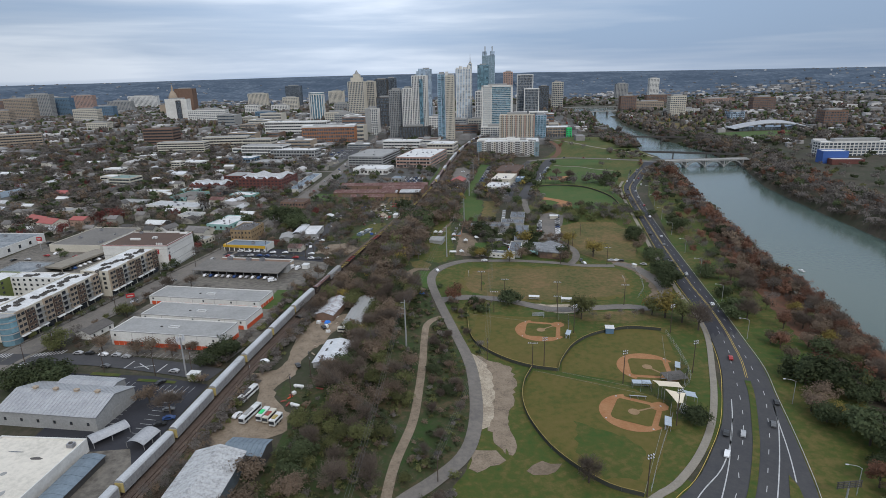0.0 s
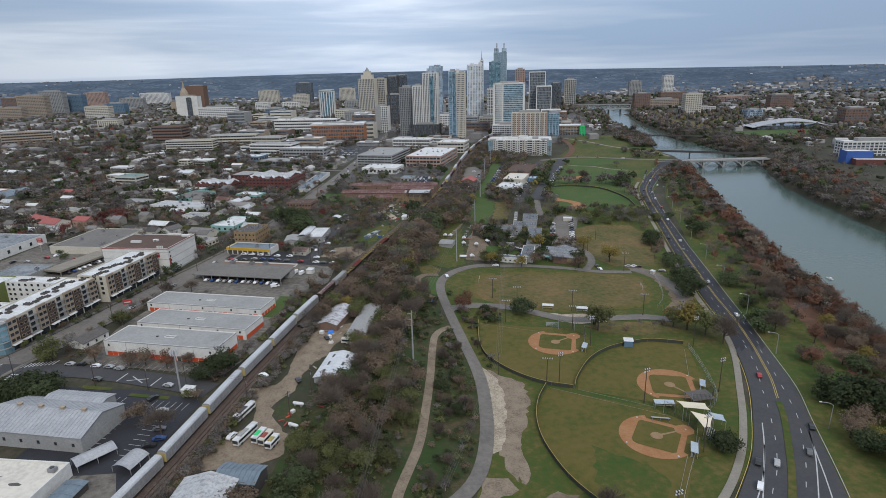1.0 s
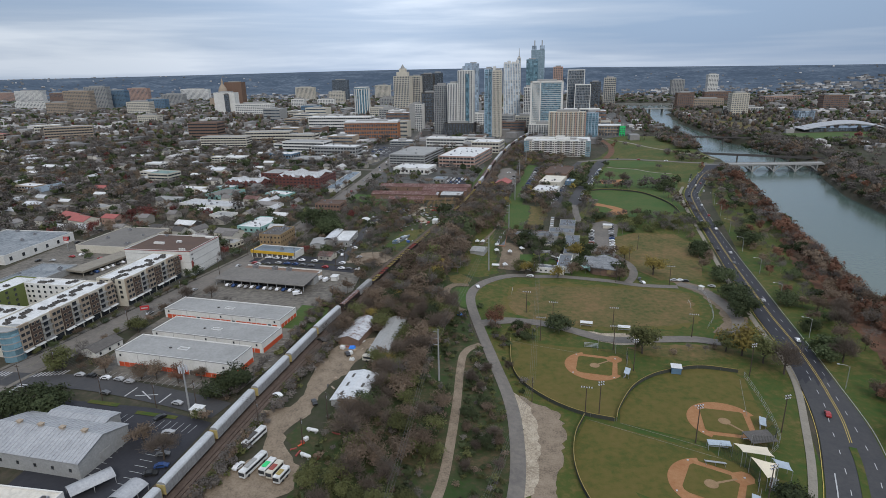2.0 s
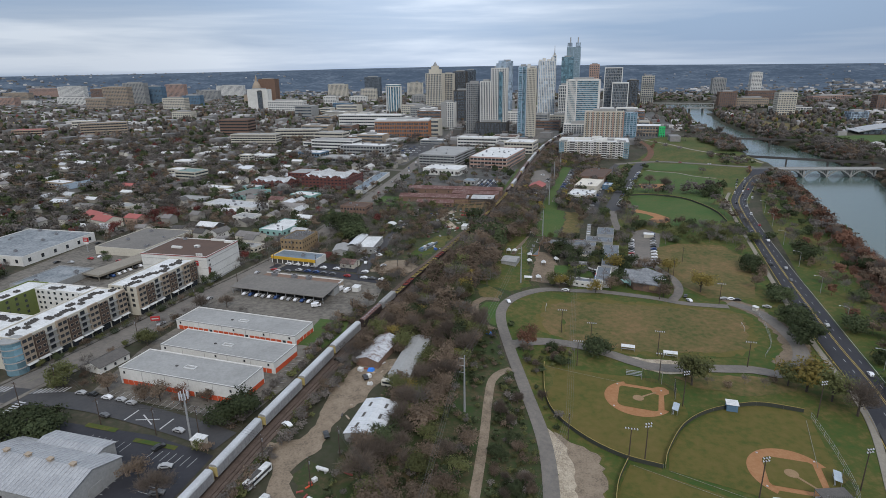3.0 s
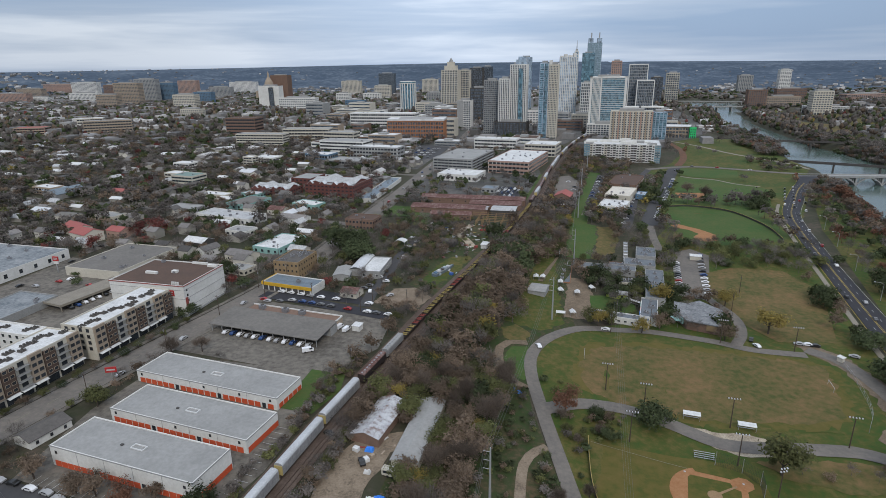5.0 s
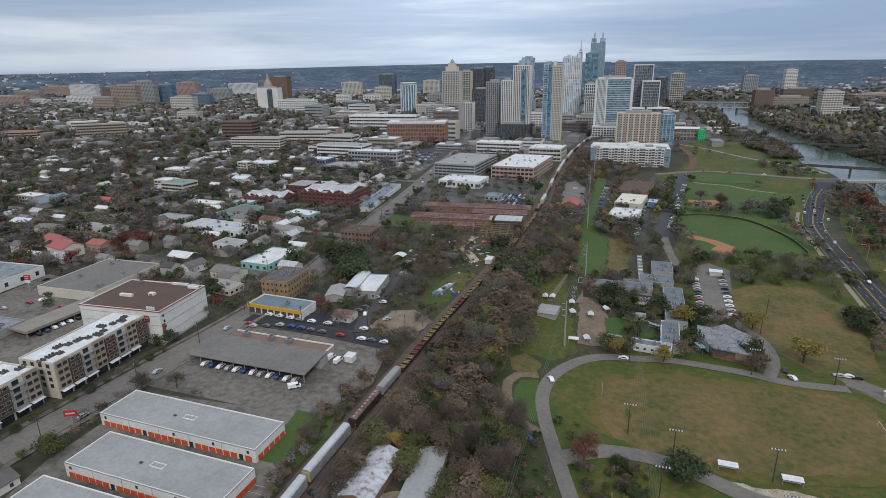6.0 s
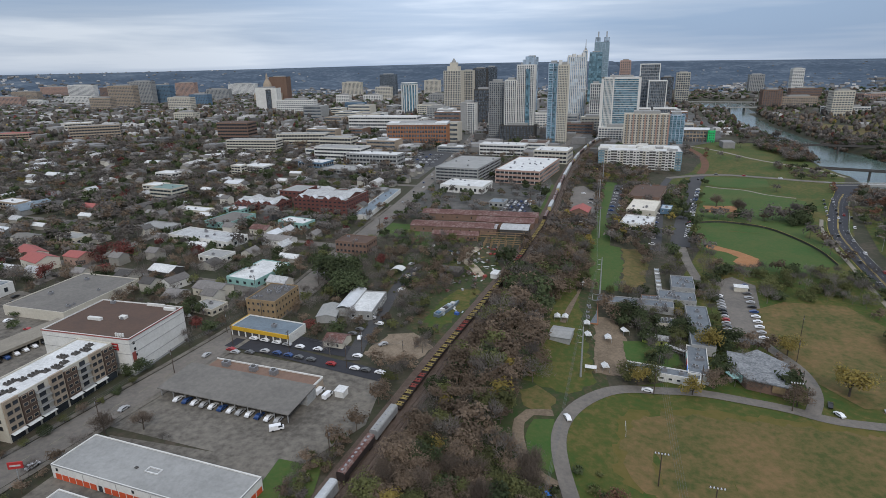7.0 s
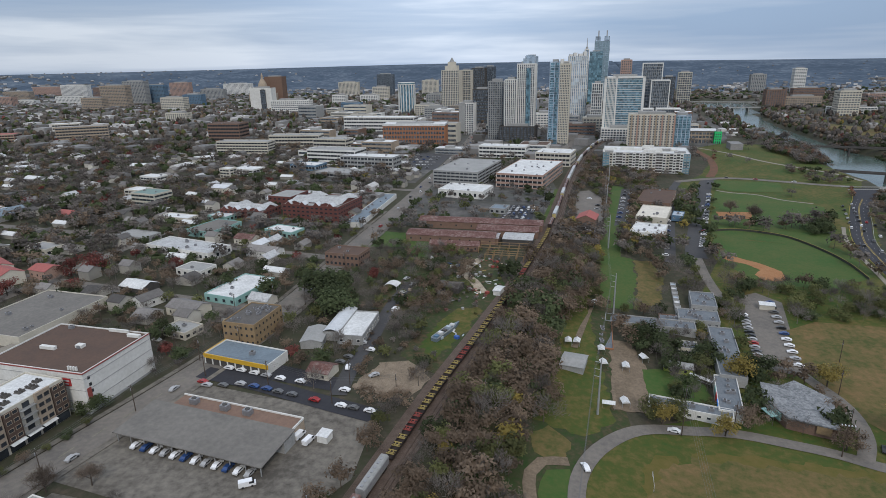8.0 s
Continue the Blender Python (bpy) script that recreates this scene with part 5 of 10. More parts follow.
# five-storey apartment house with shops along the street
def apartments():
    t = thing("apartment_house", "five-storey apartment block in tan, brown and cream with white roof", "apartment building", pose(-212.5, 257, 10.5, 0, 0, -6))
    KEEP_OUT.append([(-300, 250), (-216, 245), (-200, 300), (-186, 372), (-206, 380), (-300, 335)])
    H5 = 16.2
    wings = (("street wing", -17, 0, 0, 60, 0), ("street wing", -14, 4, 64, 112, 0), ("court wing", -49, -17, 0, 22, 0), ("court wing", -49, -17, 51, 60, 0), ("west wing", -63, -49, 0, 60, 0))
    for i, (_, x0, x1, y0, y1, _z) in enumerate(wings):
        bm = boxes((x0, x1, y0, y1, -1, H5 - 0.7))
        e = 0.4
        for a in ((x0, x1, y0, y0 + e), (x0, x1, y1 - e, y1), (x0, x0 + e, y0 + e, y1 - e), (x1 - e, x1, y0 + e, y1 - e)):
            box(bm, *a, H5 - 0.7, H5)
        part("wing", bm, M["cream_wall" if i < 2 else "green_wall" if i == 4 else "white_wall"], t)
        part("roof", boxes((x0 + e + 0.01, x1 - e - 0.01, y0 + e + 0.01, y1 - e - 0.01, H5 - 0.8, H5 - 0.55)), M["roof_white"], t, "white membrane roof")
    rnd = random.Random(4)
    # street front: bays in turn tan, brown, and open balconies
    for x0, ya, yb in ((0, 0, 60), (4, 64, 112)):
        n = round((yb - ya) / 6.0)
        for k in range(n):
            y0, y1 = ya + (yb - ya) * k / n, ya + (yb - ya) * (k + 1) / n
            kind = ("tan_wall", "dark_brick", "balcony")[k % 3]
            if kind != "balcony":
                bay = part("bay", boxes((x0 + 0.005, x0 + 0.9, y0 + 0.2, y1 - 0.2, 4.0, H5 + 0.3 if kind == "tan_wall" else H5 - 1.2)), M[kind], t, "tan stucco bay" if kind == "tan_wall" else "brown brick bay")
                for f in range(4):
                    for dy in (-1.3, 1.3):
                        part("window", window_mesh(1.9, 1.5, "dark_wall" if kind == "tan_wall" else "tan_wall"), None, bay, at=pose(x0 + 0.9, (y0 + y1) / 2 + dy, 5.6 + 2.95 * f, 0, 0, 90))
            else:
                for f in range(4):
                    z = 4.1 + 2.95 * f
                    b = part("balcony", boxes((x0 + 0.01, x0 + 1.5, y0 + 0.2, y1 - 0.2, z, z + 0.2)), M["grey_wall"], t, "grey balcony")
                    rail_bm = boxes((x0 + 1.42, x0 + 1.48, y0 + 0.2, y1 - 0.2, z + 1.1, z + 1.18))
                    for j in range(12):
                        yy = y0 + 0.3 + (y1 - y0 - 0.6) * j / 11
                        box(rail_bm, x0 + 1.43, x0 + 1.47, yy - 0.03, yy + 0.03, z + 0.2, z + 1.1)
                    part("railing", rail_bm, M["metal_grey"], b, "grey metal railing")
                    part("window", window_mesh(2.6, 2.1, "dark_wall"), None, t, at=pose(x0, (y0 + y1) / 2, z + 1.35, 0, 0, 90))
            part("shopfront", boxes((x0 + 0.01, x0 + 0.25, y0 + 0.5, y1 - 0.5, 0.2, 3.2)), M["glass_dark"], t, "dark shop window")
            aw = bmesh.new()
            q = [(x0 + 0.05, y0 + 0.3, 3.9), (x0 + 0.05, y1 - 0.3, 3.9), (x0 + 2.2, y1 - 0.3, 3.3), (x0 + 2.2, y0 + 0.3, 3.3)]
            lo, hi = [aw.verts.new(p) for p in q], [aw.verts.new((p[0], p[1], p[2] + 0.12)) for p in q]
            aw.faces.new(hi[::-1])
            aw.faces.new(lo)
            for i in range(4):
                aw.faces.new((lo[i], hi[i], hi[(i + 1) % 4], lo[(i + 1) % 4]))
            bmesh.ops.recalc_face_normals(aw, faces=aw.faces[:])
            if k % 4 != 3:
                part("awning", aw, M["roof_white"], t, "pale shop awning")
            else:
                aw.free()
    # south face and rounded glazed corner
    for f in range(4):
        for x in (-11, -7, -3, 1):
            part("window", window_mesh(1.7, 1.7, "dark_wall"), None, t, at=pose(x, 64, 5.6 + 2.95 * f))
        for x in (-8, -11.5):
            part("window", window_mesh(1.6, 1.7, "white_wall"), None, t, at=pose(x, 0, 5.6 + 2.95 * f))
        for x in (-20, -24, -28, -32, -36, -40, -44, -47):
            part("window", window_mesh(1.8, 1.7, "white_wall"), None, t, at=pose(x, 0, 5.6 + 2.95 * f))
            part("window", window_mesh(1.8, 1.7, "white_wall"), None, t, at=pose(x, 51, 5.6 + 2.95 * f))
        for y in (25, 30, 35, 40, 45):
            part("window", window_mesh(1.8, 1.7, "green_wall"), None, t, at=pose(-49, y, 5.6 + 2.95 * f, 0, 0, 90))
    for f in range(5):
        z = 0.4 + 3.1 * f
        bm = bmesh.new()
        prism(bm, circle(-3.5, -0.5, 4.4, 20), z, z + 2.6)
        part("turret_glazing", bm, M["glass_green"], t, "curved greenish glazing")
        bm = bmesh.new()
        prism(bm, circle(-3.5, -0.5, 4.6, 20), z + 2.6, z + 3.1)
        part("turret_band", bm, M["grey_wall"], t, "pale grey curved wall band")
    # rows of small condensers on the roofs
    made = []
    for rows_n in (2, 3):
        bm = bmesh.new()
        for a in range(rows_n):
            for c in range(2):
                u, v = a * 1.5, c * 1.5
                box(bm, u - 0.4, u + 0.4, v - 0.4, v + 0.4, 0.12, 0.8, 1)
                tube(bm, (u, v, 0.8), (u, v, 0.9), 0.36, 0.36, 8)
        box(bm, -0.6, 1.5 * rows_n - 0.8, -0.6, 2.1, 0, 0.12, 1)
        made.append(finish(bm, "rooftop_condenser", [M["dark_wall"], M["roof_dark"]]))
    spots = [((-7 if k < 16 else -3.5) + rnd.uniform(-4.5, 2.5), 3 + 3.6 * k) for k in range(30) if k != 16]
    spots += [(rnd.uniform(-46, -20), rnd.choice((4, 10, 17, 54, 56)) + rnd.uniform(-2, 2)) for k in range(18)] + [(rnd.uniform(-60, -53), 5 + 8 * k) for k in range(6)]
    for k, (x, y) in enumerate(spots):
        tagged(part("rooftop_condenser", made[k % 2], None, t, "dark roof condenser set on a base", at=pose(x, y, H5 - 0.55, 0, 0, rnd.choice((0, 90)))), kind="stuff")


apartments()

# big white store with a dark brown roof
big = block("department_store", "large white windowless store with brown roof and red sign", "store", (-211.7, 389, 46, 35, -4, 17.4, 10.5), "white_wall", "roof_brown", units=2)
part("sign", boxes((0, 4.6, -0.3, -0.005, 11.4, 14.4)), M["red_paint"], big, "red sign with white bars", at=pose(12.5, -17.5, 0))
part("sign_bars", boxes((0.5, 4.1, -0.36, -0.3, 13.3, 13.8), (0.9, 3.6, -0.36, -0.3, 12.0, 12.4)), M["white_line"], big, at=pose(12.5, -17.5, 0))
part("side_sign", boxes((0, 0.25, -0.9, 0.9, 6.0, 10.5)), M["red_dull"], big, "narrow upright red sign", at=pose(23, -16, 0))
for k in range(5):
    part("window", window_mesh(1.1, 1.3, "dark_wall"), None, big, at=pose(23, -15.2 + 0.25 * k, 14.4 - 2.9 * k, 0, 0, 90))
for k in range(4):
    part("roof_vent", boxes((-0.3, 0.3, -0.3, 0.3, 16.3, 18.5)), M["white_wall"], big, at=pose(15 + 1.2 * k, -15.5, 0))
part("plinth", boxes((-23.2, 23.2, -17.7, -17.505, 0, 0.9), (23.01, 23.2, -17.5, 17.5, 0, 0.9)), M["grey_wall"], big)
band = finish(boxes((-23.1, 23.1, -0.12, 0.0, 0, 0.16)), "wall_band", M["grey_wall"])
for z in (4.8, 9.8, 14.6):
    part("wall_band", band, None, big, at=pose(0, -17.503, z))
    part("side_band", boxes((0.003, 0.12, -17.4, 17.4, 0, 0.16)), M["grey_wall"], big, at=pose(23, 0, z))
part("cornice", boxes((-23.2, 23.2, -17.75, -17.51, 16.85, 17.25), (23.01, 23.25, -17.5, 17.5, 16.85, 17.25)), M["red_dull"], big, "dull red cornice line")
for u, v, a, b in ((-8, -3, 3.6, 1.6), (4, 1, 1.6, 2.2), (19, 13.5, 3, 1.4), (9, 16.2, 5, 0.8)):
    part("plant_box", boxes((u - a, u + a, v - b / 2, v + b / 2, 16.3, 18.2)), M["white_wall"], big, "white rooftop plant")


def parking_deck():
    t = thing("parking_deck", "raised concrete parking deck on posts", "parking deck", pose(-264, 388, 10.5, 0, 0, -14))
    claim(-264, 388, 16, 44, -14)
    part("slab", boxes((-8, 8, -22, 22, 3.0, 3.5), (7.7, 8, -22, 22, 3.5, 4.3), (-8, 7.7, -22, -21.7, 3.5, 4.3)), M["concrete"], t)
    for k in range(8):
        for u in (-7.6, 7.2):
            part("post", boxes((u, u + 0.4, -21.6 + 6.1 * k, -21.2 + 6.1 * k, -1, 3.0)), M["concrete"], t)


parking_deck()

# open depot hall on posts
def depot():
    x, y, w, d, rot, h, z = -136.7, 360.3, 61.5, 19.5, -9.2, 4.6, 10.5
    t = thing("depot_canopy", "long open-fronted depot with a grey metal roof", "canopy", pose(x, y, z, 0, 0, rot))
    claim(x, y, w, d, rot)
    bm = bmesh.new()
    q = [(-w / 2, -d / 2, h - 0.6), (w / 2, -d / 2, h - 0.6), (w / 2, d / 2, h + 0.7), (-w / 2, d / 2, h + 0.7)]
    lo, hi = [bm.verts.new(p) for p in q], [bm.verts.new((p[0], p[1], p[2] + 0.35)) for p in q]
    bm.faces.new(hi)
    bm.faces.new(lo[::-1])
    for i in range(4):
        bm.faces.new((lo[i], lo[(i + 1) % 4], hi[(i + 1) % 4], hi[i]))
    part("roof", bm, M["roof_taupe"], t, "stained grey-brown metal roof")
    part("back_wall", boxes((-w / 2 + 0.3, w / 2 - 0.3, d / 2 - 6.5, d / 2 - 0.2, -0.5, h - 0.3)), M["grey_wall"], t)
    post = finish(boxes((-0.15, 0.15, -0.15, 0.15, -0.3, h - 0.5)), "post", M["pole_grey"])
    for k in range(11):
        part("post", post, None, t, at=pose(-w / 2 + 1 + (w - 2) * k / 10, -d / 2 + 1, 0))
    ridge = part("roof_seam", boxes((-w / 2, w / 2, -0.3, 0.3, -0.04, 0.04)), M["roof_pale"], t, "pale patched roof seam", at=pose(0, 1.5, h + 0.44, 3.8, 0, 0))
    part("rear_shed", boxes((-24, 29, d / 2 + 0.3, d / 2 + 8, -0.5, h - 0.5)), M["tan_wall"], t, "low rear shed")
    part("rear_roof", boxes((-23.7, 28.7, d / 2 + 0.6, d / 2 + 7.7, h - 0.49, h - 0.3)), M["brick_brown"], t, "brown gravel roof")
    part("rear_parapet", boxes((-24, 29, d / 2 + 7.71, d / 2 + 8.1, h - 0.49, h + 0.3), (28.71, 29.1, d / 2 + 0.3, d / 2 + 7.7, h - 0.49, h + 0.3)), M["white_wall"], t, "pale parapet")
    for u in (-16, -2, 8):
        rooftop_unit(x, y, z + h - 0.1, rot, u, d / 2 + 4.2, 1.7)


depot()

block("brick_office", "yellow brick three-storey office with a dark roof", "office building", (-160.5, 443, 17, 24, -6, 11.3, 10.5), "brick_yellow", "roof_dark", 3, 8, (1.3, 1.5), units=14, frame_mat="brick_yellow")
shop = block("tyre_shop", "low shop with a blue-grey roof and yellow fascia", "shop", (-150.7, 416.5, 33.5, 14.4, -11, 5.0, 10.5), "white_wall", "roof_bluegrey", units=1)
part("fascia", boxes((-17.2, 17.2, -7.6, -7.205, 3.2, 5.2), (-17.2, -16.76, -7.2, 7.2, 3.2, 5.2)), M["yellow_paint"], shop, "bright yellow fascia")
for k in range(8):
    part("bay_door", boxes((-1.6, 1.6, -0.12, 0.1, 0, 3.0)), M["dark_wall"], shop, "dark workshop door", at=pose(-14.5 + 4.1 * k, -7.2, 0))


def gabled(name, label, cat, spec, wall, roof, rise=2.0, ribs=0, nwin=0, along=True):
    x, y, w, d, rot, h, z = spec
    t = thing(name, label, cat, pose(x, y, z, 0, 0, rot if along else rot + 90))
    claim(x, y, w, d, rot)
    if not along:
        w, d = d, w
    gable(t, w, d, h, h + rise, wall, roof, ribs=ribs)
    for k in range(nwin):
        part("window", window_mesh(1.0, 1.3, "dark_wall"), None, t, at=pose(-w / 2 + w * (k + 0.5) / nwin, -d / 2, h * 0.5))
    return t


gabled("white_shed", "pale metal shed with rows of skylights", "shed", (-51.7, 241.5, 12.8, 22.5, -5.5, 4.2, 7.4), "grey_wall", "roof_pale", 1.4, 8, 0, False)
ws = [o for o in scene.objects if o.name.startswith("white_shed") and o.parent is None][0]
for u in (-7, 0, 7):
    for v, tilt in ((-3.2, 12.3), (3.2, -12.3)):
        part("skylight", boxes((-1.5, 1.5, -0.5, 0.5, -0.02, 0.1)), M["roof_dark"], ws, "dull plastic skylight", at=pose(u, v, 5.15, tilt, 0, 0))
gabled("rusty_shed", "patched silver and rust metal shed", "shed", (-62.9, 294.0, 10.5, 24.6, -10, 3.6, 9.4), "brick_brown", "roof_patched", 1.6, 6, 0, False)
gabled("long_shed", "long low shed with a dull grey roof", "shed", (-47.3, 291.4, 9.0, 38, -4.2, 3.8, 7.9), "cream_wall", "roof_grey", 0.9, 0, 0, False)
wh = gabled("warehouse", "long grey metal warehouse with ridge vents", "warehouse", (-147, 194, 42, 22, -7.4, 6.2, 10.5), "grey_wall", "roof_metal", 3.4, 26, 6)
for k in range(4):
    part("ridge_vent", boxes((-0.8, 0.8, -0.6, 0.6, 9.3, 10.4), (-1.0, 1.0, -0.8, 0.8, 10.4, 10.6)), M["tan_wall"], wh, "rusty orange ridge vent", at=pose(-13 + 9 * k, 0.2, 0))
part("loading_door", boxes((-0.1, 0.15, -2.5, 2.5, 0, 4)), M["roof_grey"], wh, "", at=pose(21, 0, 0))
gabled("warehouse", "grey metal hall behind the warehouse", "warehouse", (-145, 205.8, 25, 9, -7.4, 6.4, 10.5), "grey_wall", "roof_metal", 0.9, 14)
fw = block("flat_works", "cream-roofed workshop with stained membrane", "workshop", (-141, 153, 32, 34, -4, 5.4, 10.5), "white_wall", "roof_cream", units=2)
for u, v, a, b, m in ((6, 6, 2.2, 0.8, "roof_dark"), (-4, 9, 3.4, 0.35, "roof_mottled"), (1, -2, 1.2, 1.0, "roof_grey"), (-9, -6, 2.0, 0.4, "roof_mottled"), (8, -11, 0.9, 1.6, "roof_grey")):
    part("roof_patch", drape_patch(u, v, a, b), M[m], fw, "worn dark patch on the roof", at=pose(0, 0, 4.94))
gabled("lean_to", "blue-grey corrugated lean-to beside a workshop", "shed", (-119, 150, 7, 26, -4, 2.6, 10.5), "dark_wall", "roof_bluegrey", 0.6, 6, 0, False)
gabled("barn", "large barn with a weathered silver metal roof", "barn", (-75, 146, 17, 34, -2, 4.8, 9.5), "roof_bluegrey", "roof_weathered", 2.6, 14, 0, False)
gabled("barn", "barn with a blue-grey metal roof", "barn", (-67, 167, 14, 9, -6, 4.0, 9.2), "dark_wall", "roof_bluegrey", 1.2, 8)
gabled("guard_house", "small white house with a dark shingle roof", "house", (-181, 268, 9, 15, -14, 3.0, 10.5), "white_wall", "roof_dark", 1.8, 0, 3, False)


def arch(name, label, x, y, z, w, l, rot, roof, h):
    """A curved metal carport on posts."""
    t = thing(name, label, "carport", pose(x, y, z, 0, 0, rot))
    claim(x, y, w, l, rot)
    bm = bmesh.new()
    n = 10
    for lift in (0, 0.12):
        for i in range(n):
            pts = []
            for a in (i, i + 1):
                u = -w / 2 + w * a / n
                pts.append((u, h - 1.4 * (2 * u / w) ** 2 + lift))
            (u0, z0), (u1, z1) = pts
            f = bm.faces.new([bm.verts.new(p) for p in ((u0, -l / 2, z0), (u1, -l / 2, z1), (u1, l / 2, z1), (u0, l / 2, z0))])
    part("roof", bm, M[roof], t, "curved metal roof")
    post = finish(boxes((-0.08, 0.08, -0.08, 0.08, -0.3, h - 1.3)), "post", M["pole_grey"])
    for sx in (-1, 1):
        for k in range(3):
            part("post", post, None, t, at=pose(sx * (w / 2 - 0.15), -l / 2 + 0.3 + (l - 0.6) * k / 2, 0))
    return t


arch("carport", "curved grey metal carport", -121.5, 177, 10.7, 6.5, 13, -38, "roof_metal", 3.6)
arch("carport", "curved grey metal carport", -107, 174, 10.7, 7.5, 9, -12, "roof_metal", 3.4)
block("market_hall", "hall with a bright white flat roof", "hall", (-110.4, 452.5, 12.4, 28, 0, 5.0, 10.5), "grey_wall", "roof_white", 1, 6, (1.6, 1.6), frame_mat="white_wall")
vault = arch("market_vault", "long hall with a pale vaulted metal roof", -120.7, 455.5, 10.5, 8, 29, 0, "roof_pale", 6.0)
part("wall", boxes((-3.8, 3.8, -14, 14, -1, 4.5)), M["grey_wall"], vault)
gabled("market_annex", "grey-roofed annex beside the white hall", "shed", (-128, 440, 10, 16, 8, 3.6, 10.5), "grey_wall", "roof_grey", 1.2, 0, 2, False)
gabled("cafe_house", "small house with a rusty red roof", "house", (-113, 411, 10, 9, -9, 3.2, 10.5), "cream_wall", "roof_rust", 1.8, 0, 2)

